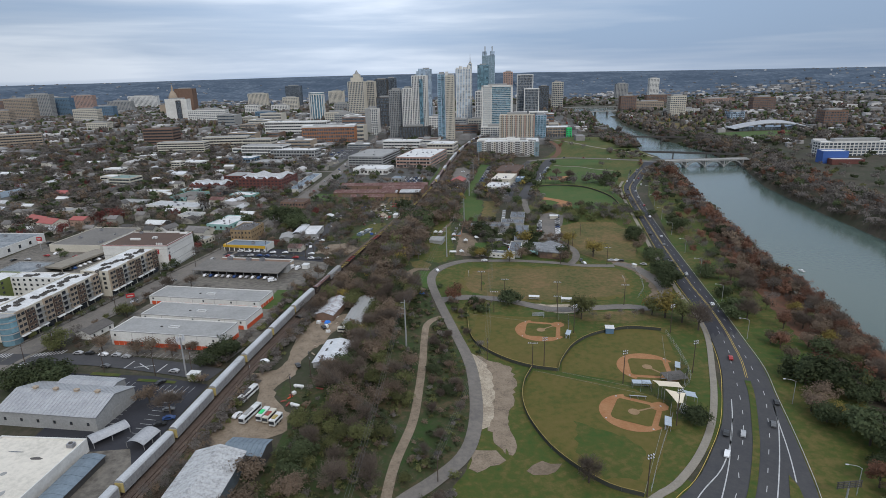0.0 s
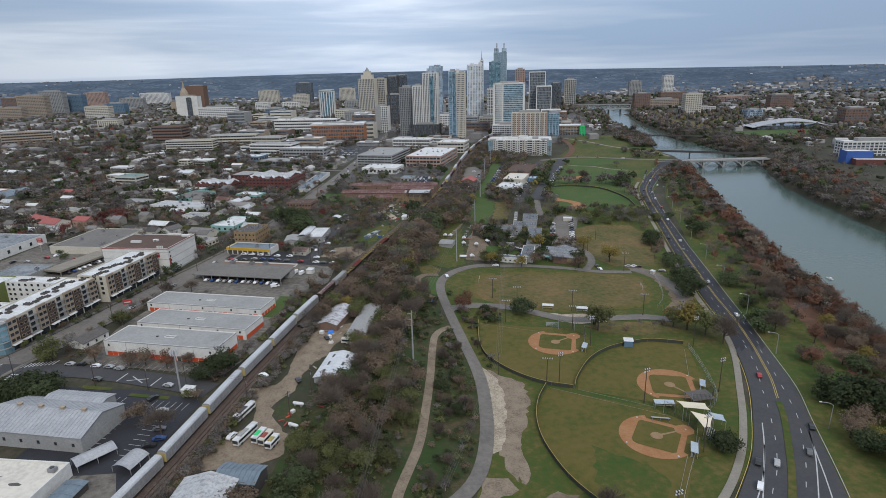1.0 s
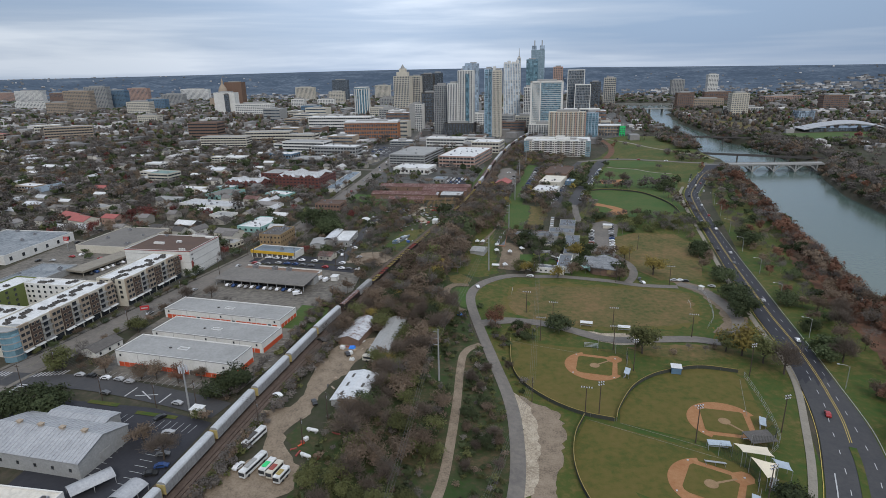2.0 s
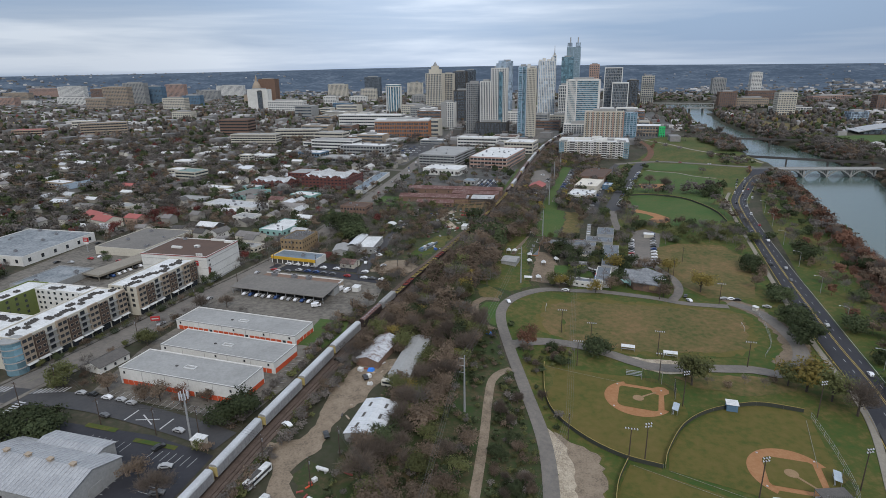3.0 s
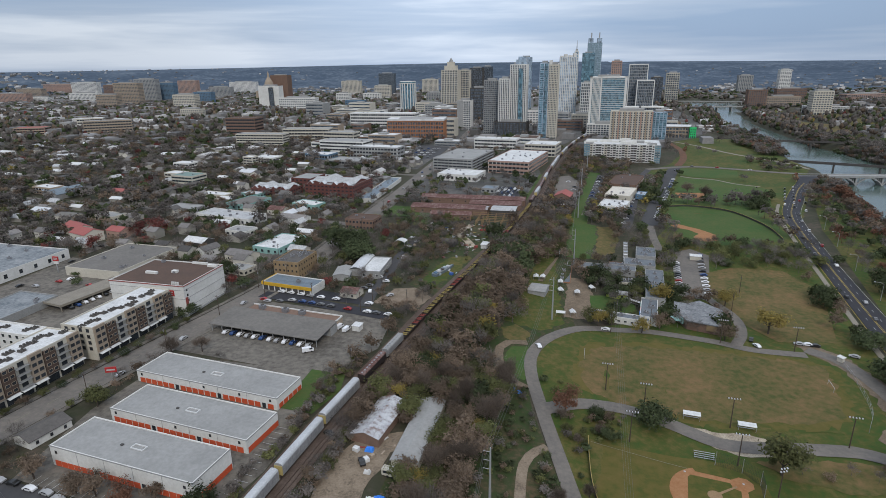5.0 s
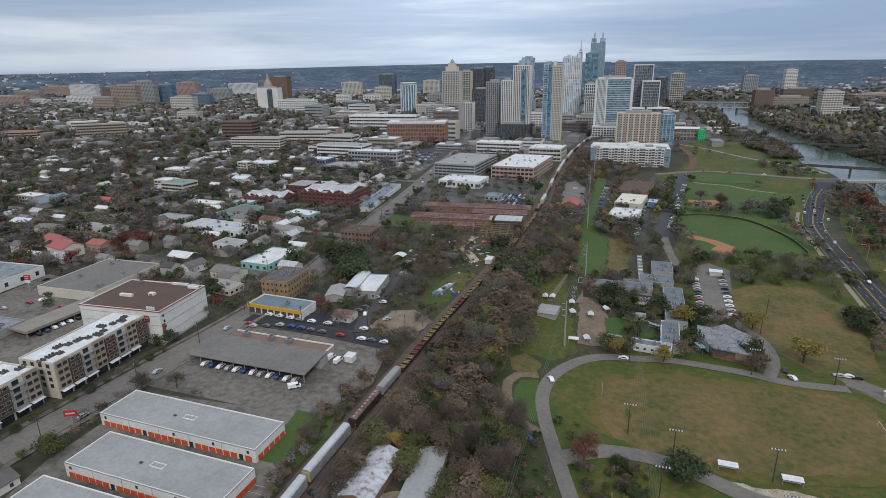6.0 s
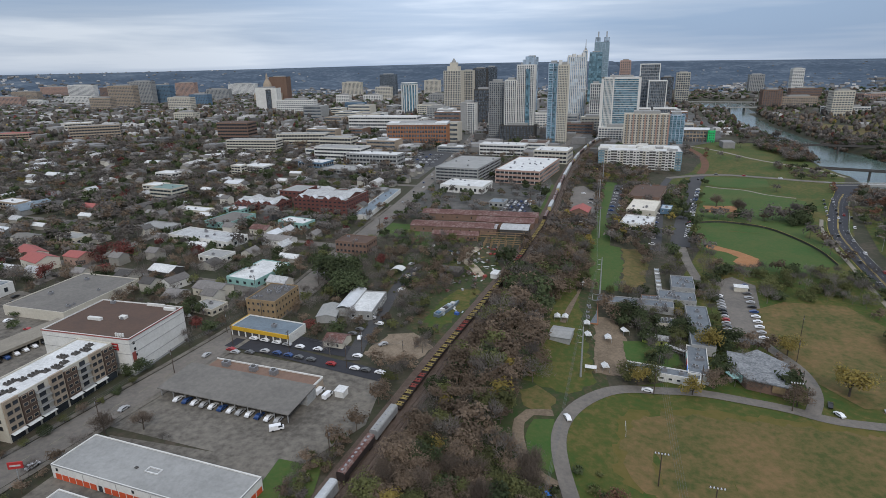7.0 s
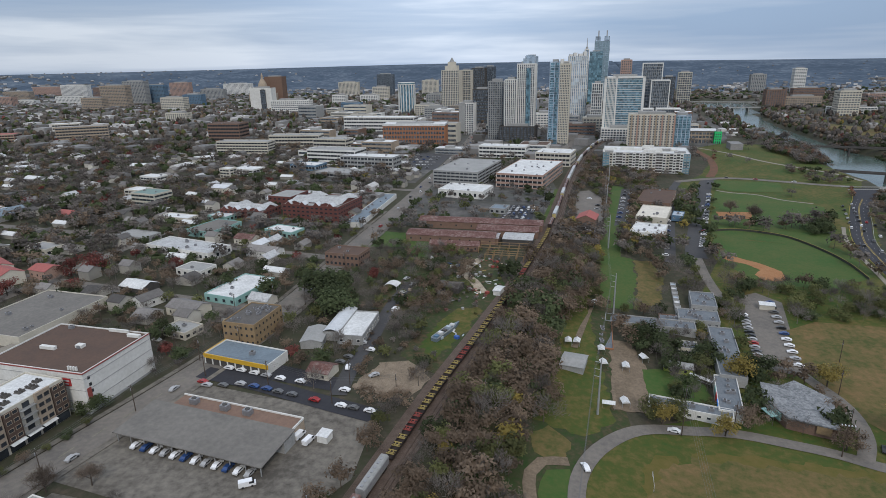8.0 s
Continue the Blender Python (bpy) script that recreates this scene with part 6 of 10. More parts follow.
# blocks of the town, further off
for spec, wall, roof, fl, bays, un, name, label in (
        ((-364, 420, 62, 62, -5, 7, 10.5), "white_wall", "roof_stained", 1, 6, 9, "store", "wide white store with a stained blue-grey roof"),
        ((-282, 441, 42, 52, -6, 6, 10.5), "cream_wall", "roof_taupe", 0, 8, 5, "store", "low store with a taupe gravel roof"),
        ((-290, 361, 27, 36, -6, 4.5, 10.5), "grey_wall", "roof_stained", 0, 6, 8, "store", "low building with a patched white roof"),
        ((-194.4, 492.3, 22, 34, -12, 5, 10.5), "teal_paint", "roof_white", 1, 6, 3, "shop", "low shop with a white roof and teal wall"),
        ((-196.7, 439.2, 15.5, 11.7, -15, 4, 10.5), "cream_wall", "roof_grey", 1, 4, 1, "shop", "small cream roadside shop"),
        ((-220.4, 607.8, 27, 15, -18, 6, 10.5), "teal_paint", "roof_white", 1, 6, 1, "shop", "pale teal shop with a light roof"),
        ((-271, 559.8, 60, 21, -15, 6, 10.5), "white_wall", "roof_weathered", 1, 12, 4, "shop", "long low white-roofed building"),
        ((-150.2, 552, 24, 17, -8, 9, 10.5), "brick_brown", "roof_brown", 2, 8, 2, "brick_office", "brown brick two-storey building"),
        ((-213, 671, 53, 44, -9, 14, 10.5), "brick_red", "roof_grey", 4, 12, 0, "brick_office", "four-storey red brick offices with pale gabled roofs"),
        ((-260, 704, 24, 30, -9, 12, 10.5), "brick_red", "roof_grey", 3, 6, 0, "brick_office", "red brick office wing with white roof"),
        ((-278, 664, 44, 26, -9, 8, 10.5), "brick_red", "roof_grey", 2, 10, 0, "office_building", "low brick building with white roof"),
        ((-174, 690, 13, 108, -1, 4.5, 10.5), "white_wall", "roof_bluegrey", 1, 16, 5, "parking_deck", "long narrow blue-roofed building"),
        ((-101, 766, 46, 34, -12, 8, 10.5), "white_wall", "roof_white", 1, 9, 4, "store", "broad low store with white roof"),
        ((-62, 700, 14, 16, -12, 5, 10.5), "grey_wall", "roof_bluegrey", 1, 3, 1, "shop", "small shop with a blue-green roof"),
        ((-108, 838, 50, 84, -12, 18, 10.5), "grey_wall", "roof_grey", 5, 9, 4, "parking_garage", "grey concrete parking garage with open decks"),
        ((-40, 848, 50, 96, -13, 15, 10.5), "pink_wall", "roof_white", 3, 12, 14, "shopping_block", "pinkish stucco and brick block with white roofs"),
        ((-82, 1015, 66, 26, -10, 16, 10.5), "white_wall", "roof_white", 3, 16, 4, "office_building", "long white four-storey building"),
        ((-12, 958, 44, 40, -12, 17, 10.5), "cream_wall", "roof_white", 3, 10, 6, "shopping_block", "cream retail block with white roofs"),
        ((-300, 945, 72, 32, -10, 20, 10.5), "white_wall", "roof_grey", 4, 12, 4, "office_building", "white office building with roof terraces"),
        ((-244, 915, 74, 26, -10, 16, 10.5), "grey_wall", "roof_white", 3, 14, 5, "office_building", "pale office with deep windows"),
        ((-418, 1085, 82, 26, 4, 22, 10.5), "cream_wall", "roof_grey", 4, 18, 4, "parking_garage", "cream concrete parking garage with open decks"),
        ((-336, 1288, 138, 30, -3, 32, 10.5), "white_wall", "roof_white", 5, 14, 5, "office_building", "grey office with ribbon windows"),
        ((-566, 1140, 58, 34, 0, 35, 10.5), "brick_brown", "roof_brown", 6, 12, 2, "office_building", "brown office building with a flat roof"),
        ((-467, 1012, 82, 24, 0, 21, 10.5), "cream_wall", "roof_grey", 5, 16, 3, "office_building", "long cream office building"),
        ((-875, 1166, 86, 26, 30, 27, 10.5), "tan_wall", "roof_grey", 5, 12, 3, "office_building", "tan office building with a grey roof"),
        ((-1030, 1300, 52, 30, 30, 19, 10.5), "cream_wall", "roof_white", 3, 8, 3, "office_building", "pale office with a flat roof"),
        ((-1029, 1140, 56, 30, 20, 15, 10.5), "tan_wall", "roof_red", 3, 8, 0, "office_building", "tan building with a red roof"),
        ((-352, 1072, 56, 26, -8, 18, 10.5), "cream_wall", "roof_grey", 3, 8, 3, "office_building", "cream office with a grey roof"),
        ((-263, 858, 54, 30, -12, 6, 10.5), "grey_wall", "roof_grey", 1, 8, 6, "office_building", "low office with a grey gravel roof"),
        ((-322, 900, 38, 26, -12, 7, 10.5), "blue_grey", "roof_white", 1, 6, 5, "office_building", "low glazed office with a white roof"),
        ((-382, 858, 32, 22, -14, 8, 10.5), "white_wall", "roof_white", 2, 6, 1, "apartment_building", "white stucco house with stepped walls"),
        ((-398, 838, 16, 12, -14, 11, 10.5), "cream_wall", "roof_white", 3, 3, 0, "apartment_building", "narrow cream three-storey house"),
        ((-282, 612, 25, 34, -14, 5.5, 10.5), "teal_paint", "roof_taupe", 1, 5, 1, "shop", "teal-walled hall with a grey flat roof"),
        ((-332, 640, 32, 13, -12, 5, 10.5), "cream_wall", "roof_white", 1, 7, 1, "shop", "cream shop with orange end wall"),
        ((-296, 648, 20, 14, -12, 5, 10.5), "teal_paint", "roof_pale", 1, 4, 0, "shop", "small green-walled shop with a pale roof"),
        ((-470, 800, 26, 16, -12, 8, 10.5), "white_wall", "roof_white", 2, 5, 1, "apartment_building", "white apartment house with a flat roof"),
        ((-526, 640, 30, 15, -14, 8, 10.5), "tan_wall", "roof_white", 2, 6, 1, "apartment_building", "brown apartment house with a pale roof rim"),
        ((-426, 716, 22, 16, -12, 11, 10.5), "cream_wall", "roof_white", 3, 4, 1, "apartment_building", "cream apartment wing with a white roof"),
        ((-640, 704, 24, 14, -12, 7, 10.5), "white_wall", "roof_white", 2, 5, 1, "apartment_building", "white apartment house in the trees"),
        ((-820, 870, 30, 16, -12, 8, 10.5), "white_wall", "roof_white", 2, 5, 1, "apartment_building", "long white house in the trees"),
        ((-400, 700, 30, 22, -12, 12, 10.5), "cream_wall", "roof_teal", 3, 6, 2, "apartment_building", "cream apartment house with greenish roof"),
        ((-375, 545, 22, 14, -12, 6, 10.5), "cream_wall", "roof_grey", 1, 5, 1, "shop", "small cream shop with grey roof"),
        ((-330, 585, 30, 16, -12, 5, 10.5), "grey_wall", "roof_grey", 1, 6, 1, "shop", "grey low shop with flat roof"),
        ((-240, 520, 20, 14, -12, 5, 10.5), "white_wall", "roof_grey", 1, 4, 1, "shop", "small white-walled shop with grey roof")):
    block(name, label, "building", spec, wall, roof, fl, bays, (min(2.6, spec[2] / bays * 0.62), max(1.2, (spec[5] / max(1, fl)) * 0.42)), units=un, frame_mat=wall)



def office_roofs(x, y, w, d, rot, h):
    """Pale cross-gabled roofs and peaked dormers over the brick offices."""
    for k, (u, v, a, b) in enumerate(((0, 0, w * 0.92, d * 0.55), (-w * 0.28, 0, d * 0.9, w * 0.3), (w * 0.28, 0, d * 0.9, w * 0.3))):
        m = pose(x, y, 10.5 + h - 0.5, 0, 0, rot) @ pose(u, v, 0, 0, 0, 90 if k else 0)
        t = thing("gabled_roof", "pale metal gabled roof on red brick offices", "roof", m)
        gable(t, a, b, 0.9 - 0.15 * k, 3.6 - 0.2 * k, "brick_red", "roof_weathered", 0.5, "pale metal roof", 14)
    for k in range(4):
        m = pose(x, y, 10.5 + h - 0.4, 0, 0, rot) @ pose(-w * 0.375 + w * 0.25 * k, -d / 2 + 2.0, 0, 0, 0, 90)
        t = thing("dormer", "peaked brick dormer with a white roof", "dormer", m, "office dormers")
        gable(t, 5, 5.2, 1.0, 3.4, "brick_red", "roof_pale", 0.35)


office_roofs(-213, 671, 53, 44, -9, 14)
office_roofs(-278, 664, 44, 26, -9, 8)
gabled("villa", "stucco villa with a bright red tile roof", "house", (-351, 489, 20, 15, -20, 7, 10.5), "cream_wall", "roof_red", 3.0, 0, 4)
gabled("villa", "pink stucco house with a red tile roof", "house", (-333, 502, 15, 12, -12, 6, 10.5), "pink_wall", "roof_red", 2.2, 0, 3)

gabled("villa", "long stucco wing with a red tile roof", "house", (-372, 504, 26, 12, -28, 6.5, 10.5), "cream_wall", "roof_red", 2.6, 0, 5)
gabled("villa", "two-storey cream house with a brown hipped roof", "house", (-408, 536, 20, 13, -14, 6.5, 10.5), "cream_wall", "roof_taupe", 1.6, 0, 5)
gabled("long_shed", "long dark market shed with a pale ridge", "shed", (-392, 662, 10, 62, -12, 4.5, 10.5), "dark_wall", "roof_dark", 1.4, 12, 0, False)
gabled("barn", "barn with a slate-blue roof in the trees", "barn", (-497, 630, 22, 32, -14, 5, 10.5), "grey_wall", "roof_bluegrey", 4.2, 6, 0, False)
for x, y, w, d, turn, wall, roof, words in ((-213, 560, 24, 11, -10, "white_wall", "shingle", "white wooden house with a grey roof"), (-224, 572, 14, 9, 78, "white_wall", "roof_pale", "white house with a pale metal roof"), (-240, 586, 16, 11, -12, "cream_wall", "roof_rust", "cream house with a rust-red roof"),
                                            (-256, 487, 18, 12, -12, "dark_wall", "roof_white", "dark house with a white roof"), (-208, 462, 20, 12, -14, "cream_wall", "shingle", "cream house with a grey shingle roof"), (-238, 470, 14, 10, 70, "white_wall", "shingle", "small white house with a grey roof"),
                                            (-500, 952, 26, 18, 40, "grey_wall", "roof_white", "house with a steep bright white roof"), (-516, 640, 22, 16, 20, "white_wall", "roof_bluegrey_pale", "house with a pale blue metal roof"), (-552, 886, 20, 16, 0, "cream_wall", "roof_white", "large house with a white roof"),
                                            (-440, 640, 16, 12, -12, "pink_wall", "roof_red", "pink house with a faded red roof"), (-452, 556, 20, 14, -10, "grey_wall", "roof_pale", "grey house with a silver roof"), (-560, 560, 24, 16, 12, "cream_wall", "roof_white", "cream house with a bright white roof"),
                                            (-620, 790, 22, 15, -12, "grey_wall", "roof_white", "grey house with a white roof"), (-700, 860, 24, 16, 30, "white_wall", "roof_pale", "white house with a silver roof"), (-360, 760, 20, 14, -12, "cream_wall", "roof_pale", "cream house with a silver roof")):
    gabled("house", words, "house", (x, y, w, d, turn, 4.6, 10.5), wall, roof, 2.4, 0, 3)

# old works with rusty roofs
for spec, n in (((-84.5, 591, 35, 11, -1, 4.0, 10.5), 7), ((-90, 612, 66, 17, -3, 5.0, 10.5), 9), ((-50, 630, 46, 16, -3, 5.0, 10.5), 0), ((-73, 649, 98, 16, -3, 5.4, 10.5), 8)):
    gabled("rusty_works", "long derelict works with a rusty metal roof", "factory", spec, "brick_brown", "roof_rust", 1.8, 14, n)
gabled("rusty_works", "low rusty shed with a broken patched roof", "factory", (-60, 611, 10, 14, -3, 4.4, 10.5), "brick_brown", "roof_patched", 1.4, 4, 0)
gabled("open_hall", "open hall with a pale metal roof", "hall", (-41, 609, 21, 17, -3, 5, 10.5), "dark_wall", "roof_weathered", 0.9, 10)


def timber_frame(x, y, w, d, rot):
    """Bare posts and beams left of an old shed."""
    t = thing("timber_frame", "bare weathered timber frame in the scrap yard", "frame", pose(x, y, 10.6, 0, 0, rot), "timber frames")
    post = finish(boxes((-0.16, 0.16, -0.16, 0.16, -0.4, 4.2)), "post", M["mounddirt"])
    beam = finish(boxes((-w / 2, w / 2, -0.14, 0.14, 4.2, 4.5)), "beam", M["mounddirt"])
    for j in range(3):
        for i in range(6):
            part("post", post, None, t, at=pose(-w / 2 + 0.2 + (w - 0.4) * i / 5, -d / 2 + d * j / 2, 0))
        part("beam", beam, None, t, at=pose(0, -d / 2 + d * j / 2, 0))


timber_frame(-50, 588, 34, 12, -2)
timber_frame(-48, 571, 26, 9, -4)
KEEP_OUT.append([(-70, 560), (-28, 560), (-28, 598), (-70, 598)])

# animal shelter and hall in the park
for spec, wall in (((8, 478, 8.5, 36, -4, 4, 2.5), "brick_orange"), ((32, 492.5, 44, 9.5, -7, 4.2, 2.8), "grey_wall"), ((62, 466, 11, 50, -8, 4.2, 2.4), "grey_wall"), ((65, 524, 13, 21, -8, 5.0, 3.2), "grey_wall"), ((58, 503, 20, 14, -8, 4.4, 3.0), "grey_wall"), ((46, 500, 16, 7, -6, 3.6, 2.8), "brick_brown"), ((46, 470, 9, 8, -6, 3.6, 2.3), "cream_wall")):
    block("animal_shelter", "low shelter wing with a slate-grey flat roof", "building", spec, wall, "roof_slate", 1, 6, (1.4, 1.2), units=7, frame_mat="grey_wall")
block("animal_shelter", "low shelter front with a white-rimmed roof", "building", (36, 417.5, 31, 6.5, -13, 4, 1.2), "white_wall", "roof_slate", 1, 9, (1.6, 1.2), units=6, frame_mat="white_wall")
cw = block("animal_shelter", "shelter corner wing with a white rim and painted walls", "building", (53, 429, 9, 28, -10, 4.2, 1.4), "white_wall", "roof_slate", 1, 4, (1.6, 1.2), units=7, frame_mat="white_wall")
for k, hue in enumerate(("tarp_blue", "red_paint", "teal_paint")):
    part("mural", boxes((-4.72, -4.505, -11 + 5.5 * k, -7 + 5.5 * k, 1, 4.6)), M[hue], cw, "brightly painted wall panel")
for k in range(7):
    block("kennel_unit", "small grey kennel unit in a row", "hut", (50 + 0.8 * k, 510 + 7 * k, 3.2, 4.6, -8, 2.4, 3.2), "grey_wall", ("roof_bluegrey_pale", "roof_grey", "roof_white")[k % 3])


def park_hall():
    t = thing("park_hall", "low angular hall with a mottled grey roof and teal ends", "hall", pose(0, 0, 1.2))
    plan = [(66, 427), (70, 414), (85, 408.5), (91, 429), (82, 441.5), (75, 436.5), (68.5, 438.5)]
    KEEP_OUT.append(plan)
    bm = bmesh.new()
    prism(bm, plan, -1, 4.2)
    part("wall", bm, M["brick_brown"], t)
    c = Vector((77, 427))
    bm = bmesh.new()
    prism(bm, [tuple(c + (Vector(p) - c) * 1.05) for p in plan], 4.2, 4.75)
    part("roof", bm, M["roof_mottled"], t, "mottled grey gravel roof")
    part("gable_end", boxes((-4, 4, -0.4, 0.4, 1, 4.1)), M["teal_paint"], t, "teal painted end wall", at=pose(67.4, 420.5, 0, 0, 0, -73))
    part("porch", boxes((-3, 3, -1.5, 1.5, 3.4, 3.7)), M["teal_paint"], t, "teal porch roof", at=pose(65, 418, 0, 0, 0, 107))
    part("mural", boxes((-2.4, 2.4, -0.1, 0.1, 1, 4)), M["brick_yellow"], t, "painted yellow wall panel", at=pose(81, 409.4, 0, 0, 0, -20))


park_hall()
block("boat_house", "low white-roofed building in the trees", "building", (56, 654, 24, 30, -16, 6, 6.5), "white_wall", "roof_white", 1, 6, (1.5, 1.4), units=5, frame_mat="white_wall")
block("boat_house", "low building with a tan gravel roof", "building", (68, 706, 24, 42, -16, 6, 7.0), "cream_wall", "roof_cream", 1, 6, (1.5, 1.4), units=4, frame_mat="white_wall")
block("boat_house", "long low building with a brown roof", "building", (80, 766, 29, 58, -16, 6, 7.5), "brick_brown", "roof_brown", 1, 8, (1.5, 1.4), units=2, frame_mat="white_wall")
block("entrance_canopy", "small annex with a pale blue roof", "building", (88, 708, 9, 16, -16, 4, 7.0), "blue_grey", "roof_bluegrey_pale", 1, 3, (1.2, 1.2), units=1, frame_mat="white_wall")
gabled("station_house", "two-storey station house with an orange-red roof", "house", (11, 672, 15, 19, -12, 5.6, 9.8), "brick_brown", "roof_red", 3.2, 0, 3, False)


# ---- towers and far buildings ----
def tower(x, y, w, d, top, glass, frame_mat, label, floors=None, piers=6, rot=-6, crown="flat", name="tower", z0=10.5, slab_h=0.9, proud=0.5, pier_w=1.1, hues=None):
    """A glazed core with a projecting slab for every storey, upright piers and a roof."""
    h = top - z0
    t = thing(name, label, "skyscraper" if h > 60 else "building", pose(x, y, z0, 0, 0, rot))
    claim(x, y, w, d, rot, 4)
    floors = floors or max(3, round(h / (3.6 if y < 1300 else 6.5)))
    part("glazing", boxes((-w / 2, w / 2, -d / 2, d / 2, -2, h - 0.4)), M[glass], t, "glass skin")
    fh = h / floors
    slab = finish(boxes((-w / 2 - proud, w / 2 + proud, -d / 2 - proud, d / 2 + proud, 0, slab_h)), "floor_band", M[frame_mat])
    if y > 1215:
        bm = bmesh.new()
        for f in range(1, floors + 1):
            box(bm, -w / 2 - proud, w / 2 + proud, -d / 2 - proud, d / 2 + proud, fh * f - slab_h, fh * f)
        for k in range(piers + 1 if piers else 0):
            u = -w / 2 + w * k / piers
            box(bm, u - pier_w / 2, u + pier_w / 2, -d / 2 - proud - 0.3, -d / 2, -2, h)
        n = max(1, round(piers * d / w))
        for k in range(1, n + 1 if piers else 0):
            for sx in (-1, 1):
                box(bm, min(sx * w / 2, sx * (w / 2 + proud + 0.3)), max(sx * w / 2, sx * (w / 2 + proud + 0.3)), -d / 2 + (d - pier_w) * k / n - pier_w / 2, -d / 2 + (d - pier_w) * k / n + pier_w / 2, -2, h)
        tagged(part("facade_grid", bm, M[frame_mat], t, "grid of floor bands and piers"), kind="stuff")
        piers = 0
    for f in range(1, floors + 1 if y <= 1215 else 1):
        part("floor_band", slab, None, t, at=pose(0, 0, fh * f - slab_h))
    if piers:
        made = [finish(boxes((-pier_w / 2, pier_w / 2, -0.55, 0.55, -2, h)), "pier", M[m]) for m in (hues or (frame_mat,))]
        pier = finish(boxes((-0.55, 0.55, -pier_w / 2, pier_w / 2, -2, h)), "pier", M[frame_mat])
        for k in range(piers + 1):
            part("pier", made[k % len(made)], None, t, at=pose(-w / 2 + w * k / piers, -d / 2 - proud * 0.6, 0))
        n = max(1, round(piers * d / w))
        for k in range(1, n + 1):
            for sx in (-1, 1):
                part("pier", pier, None, t, at=pose(sx * (w / 2 + proud * 0.6), -d / 2 + d * k / n, 0))
    if crown == "flat":
        part("penthouse", boxes((-w * 0.3, w * 0.3, -d * 0.3, d * 0.3, h, h + 4.5)), M["grey_wall"], t, "rooftop plant room")
        part("parapet", boxes((-w / 2 - proud, w / 2 + proud, -d / 2 - proud, -d / 2 - proud + 0.4, h, h + 1.2), (-w / 2 - proud, -w / 2 - proud + 0.4, -d / 2, d / 2, h, h + 1.2), (w / 2 + proud - 0.4, w / 2 + proud, -d / 2, d / 2, h, h + 1.2)), M[frame_mat], t)
    return t, h


tower(-15, 1160, 14, 20, 134, "glass_blue", "glass_pale", "tall slim blue glass residential tower", piers=2, slab_h=0.9, proud=0.3)
sp, h = tower(0.5, 1160, 15, 20, 131, "glass_tower", "cream_wall", "tall slim cream residential tower with gridded windows", piers=6, slab_h=1.5, proud=0.2)
part("roof_frame", boxes((-7.6, -3.0, -10, 2, h, h + 8), (6.8, 7.6, -10, 10, h, h + 4), (-3, 6.8, -10, -9.4, h + 3.2, h + 4)), M["white_wall"], sp, "white crown frame")
wt, h = tower(-60, 1204, 28, 24, 132, "glass_tower", "white_wall", "white residential tower with dark windows", piers=9, slab_h=0.55, pier_w=1.3)
part("glass_bay", boxes((1, 8, -13.4, -12.2, 4, h - 6)), M["glass_blue"], wt, "column of blue glazing")
part("crown", boxes((-6, 13, -8, 11, h, h + 9), (-2, 12, -4, 10, h + 9, h + 14)), M["glass_pale"], wt, "stepped glazed crown")
tower(-84.5, 1204, 19, 24, 108, "glass_tower", "white_wall", "white stepped wing of a residential tower", piers=6, slab_h=0.55, pier_w=1.3)
tower(-110, 1225, 26, 24, 105, "glass_tower", "grey_wall", "grey residential tower with balconies", piers=7, slab_h=0.9, hues=("white_wall", "grey_wall"))
tower(-72, 1196, 58, 34, 34, "glass_tower", "dark_wall", "dark podium of a residential tower", piers=10, slab_h=0.8, name="podium")
bl, h = tower(97, 1222, 62, 26, 109, "glass_blue", "white_wall", "broad blue glass tower framed in white", piers=0, slab_h=0.7, proud=0.25)
for a, b in ((-31.5, -27.5), (27.5, 31.5), (-13.5, -11)):
    part("white_frame", boxes((a, b, -14.2, 13.5, -2, h + 1.5)), M["white_wall"], bl, "white concrete frame")
part("white_frame", boxes((-31.5, 31.5, -14.2, 13.5, h - 1.5, h + 1.5)), M["white_wall"], bl, "white concrete frame")
for k in range(7):
    part("mullion", boxes((-0.5, 0.5, -14.0, -13.0, -2, h)), M["white_wall"], bl, "", at=pose(-25.5 + 2.1 * k, 0, 0))
tower(97, 1205, 66, 36, 30, "glass_tower", "white_wall", "white podium under a glass tower", piers=14, slab_h=1.2, name="podium")
tower(128, 1128, 64, 26, 58, "glass_tower", "cream_wall", "tan residential slab with gridded windows and balconies", piers=15, slab_h=1.3, proud=0.4, pier_w=2.4, hues=("cream_wall", "tan_wall", "cream_wall", "pink_wall"))
tower(172, 1130, 22, 26, 56, "glass_blue", "glass_pale", "blue-green glass end of a tan building", piers=4, slab_h=0.7, proud=0.2)
lb, h = tower(218, 1200, 42, 30, 27, "glass_tower", "tan_wall", "low tan building with a broad white roof", floors=3, piers=8, slab_h=2.2, crown="")
part("roof", boxes((-23, 23, -17, 17, h, h + 0.8)), M["roof_white"], lb, "broad white flat roof")
tower(238, 1181, 9, 10, 26, "glass_tower", "bright_green", "bright green painted building end", piers=3, slab_h=2.2)


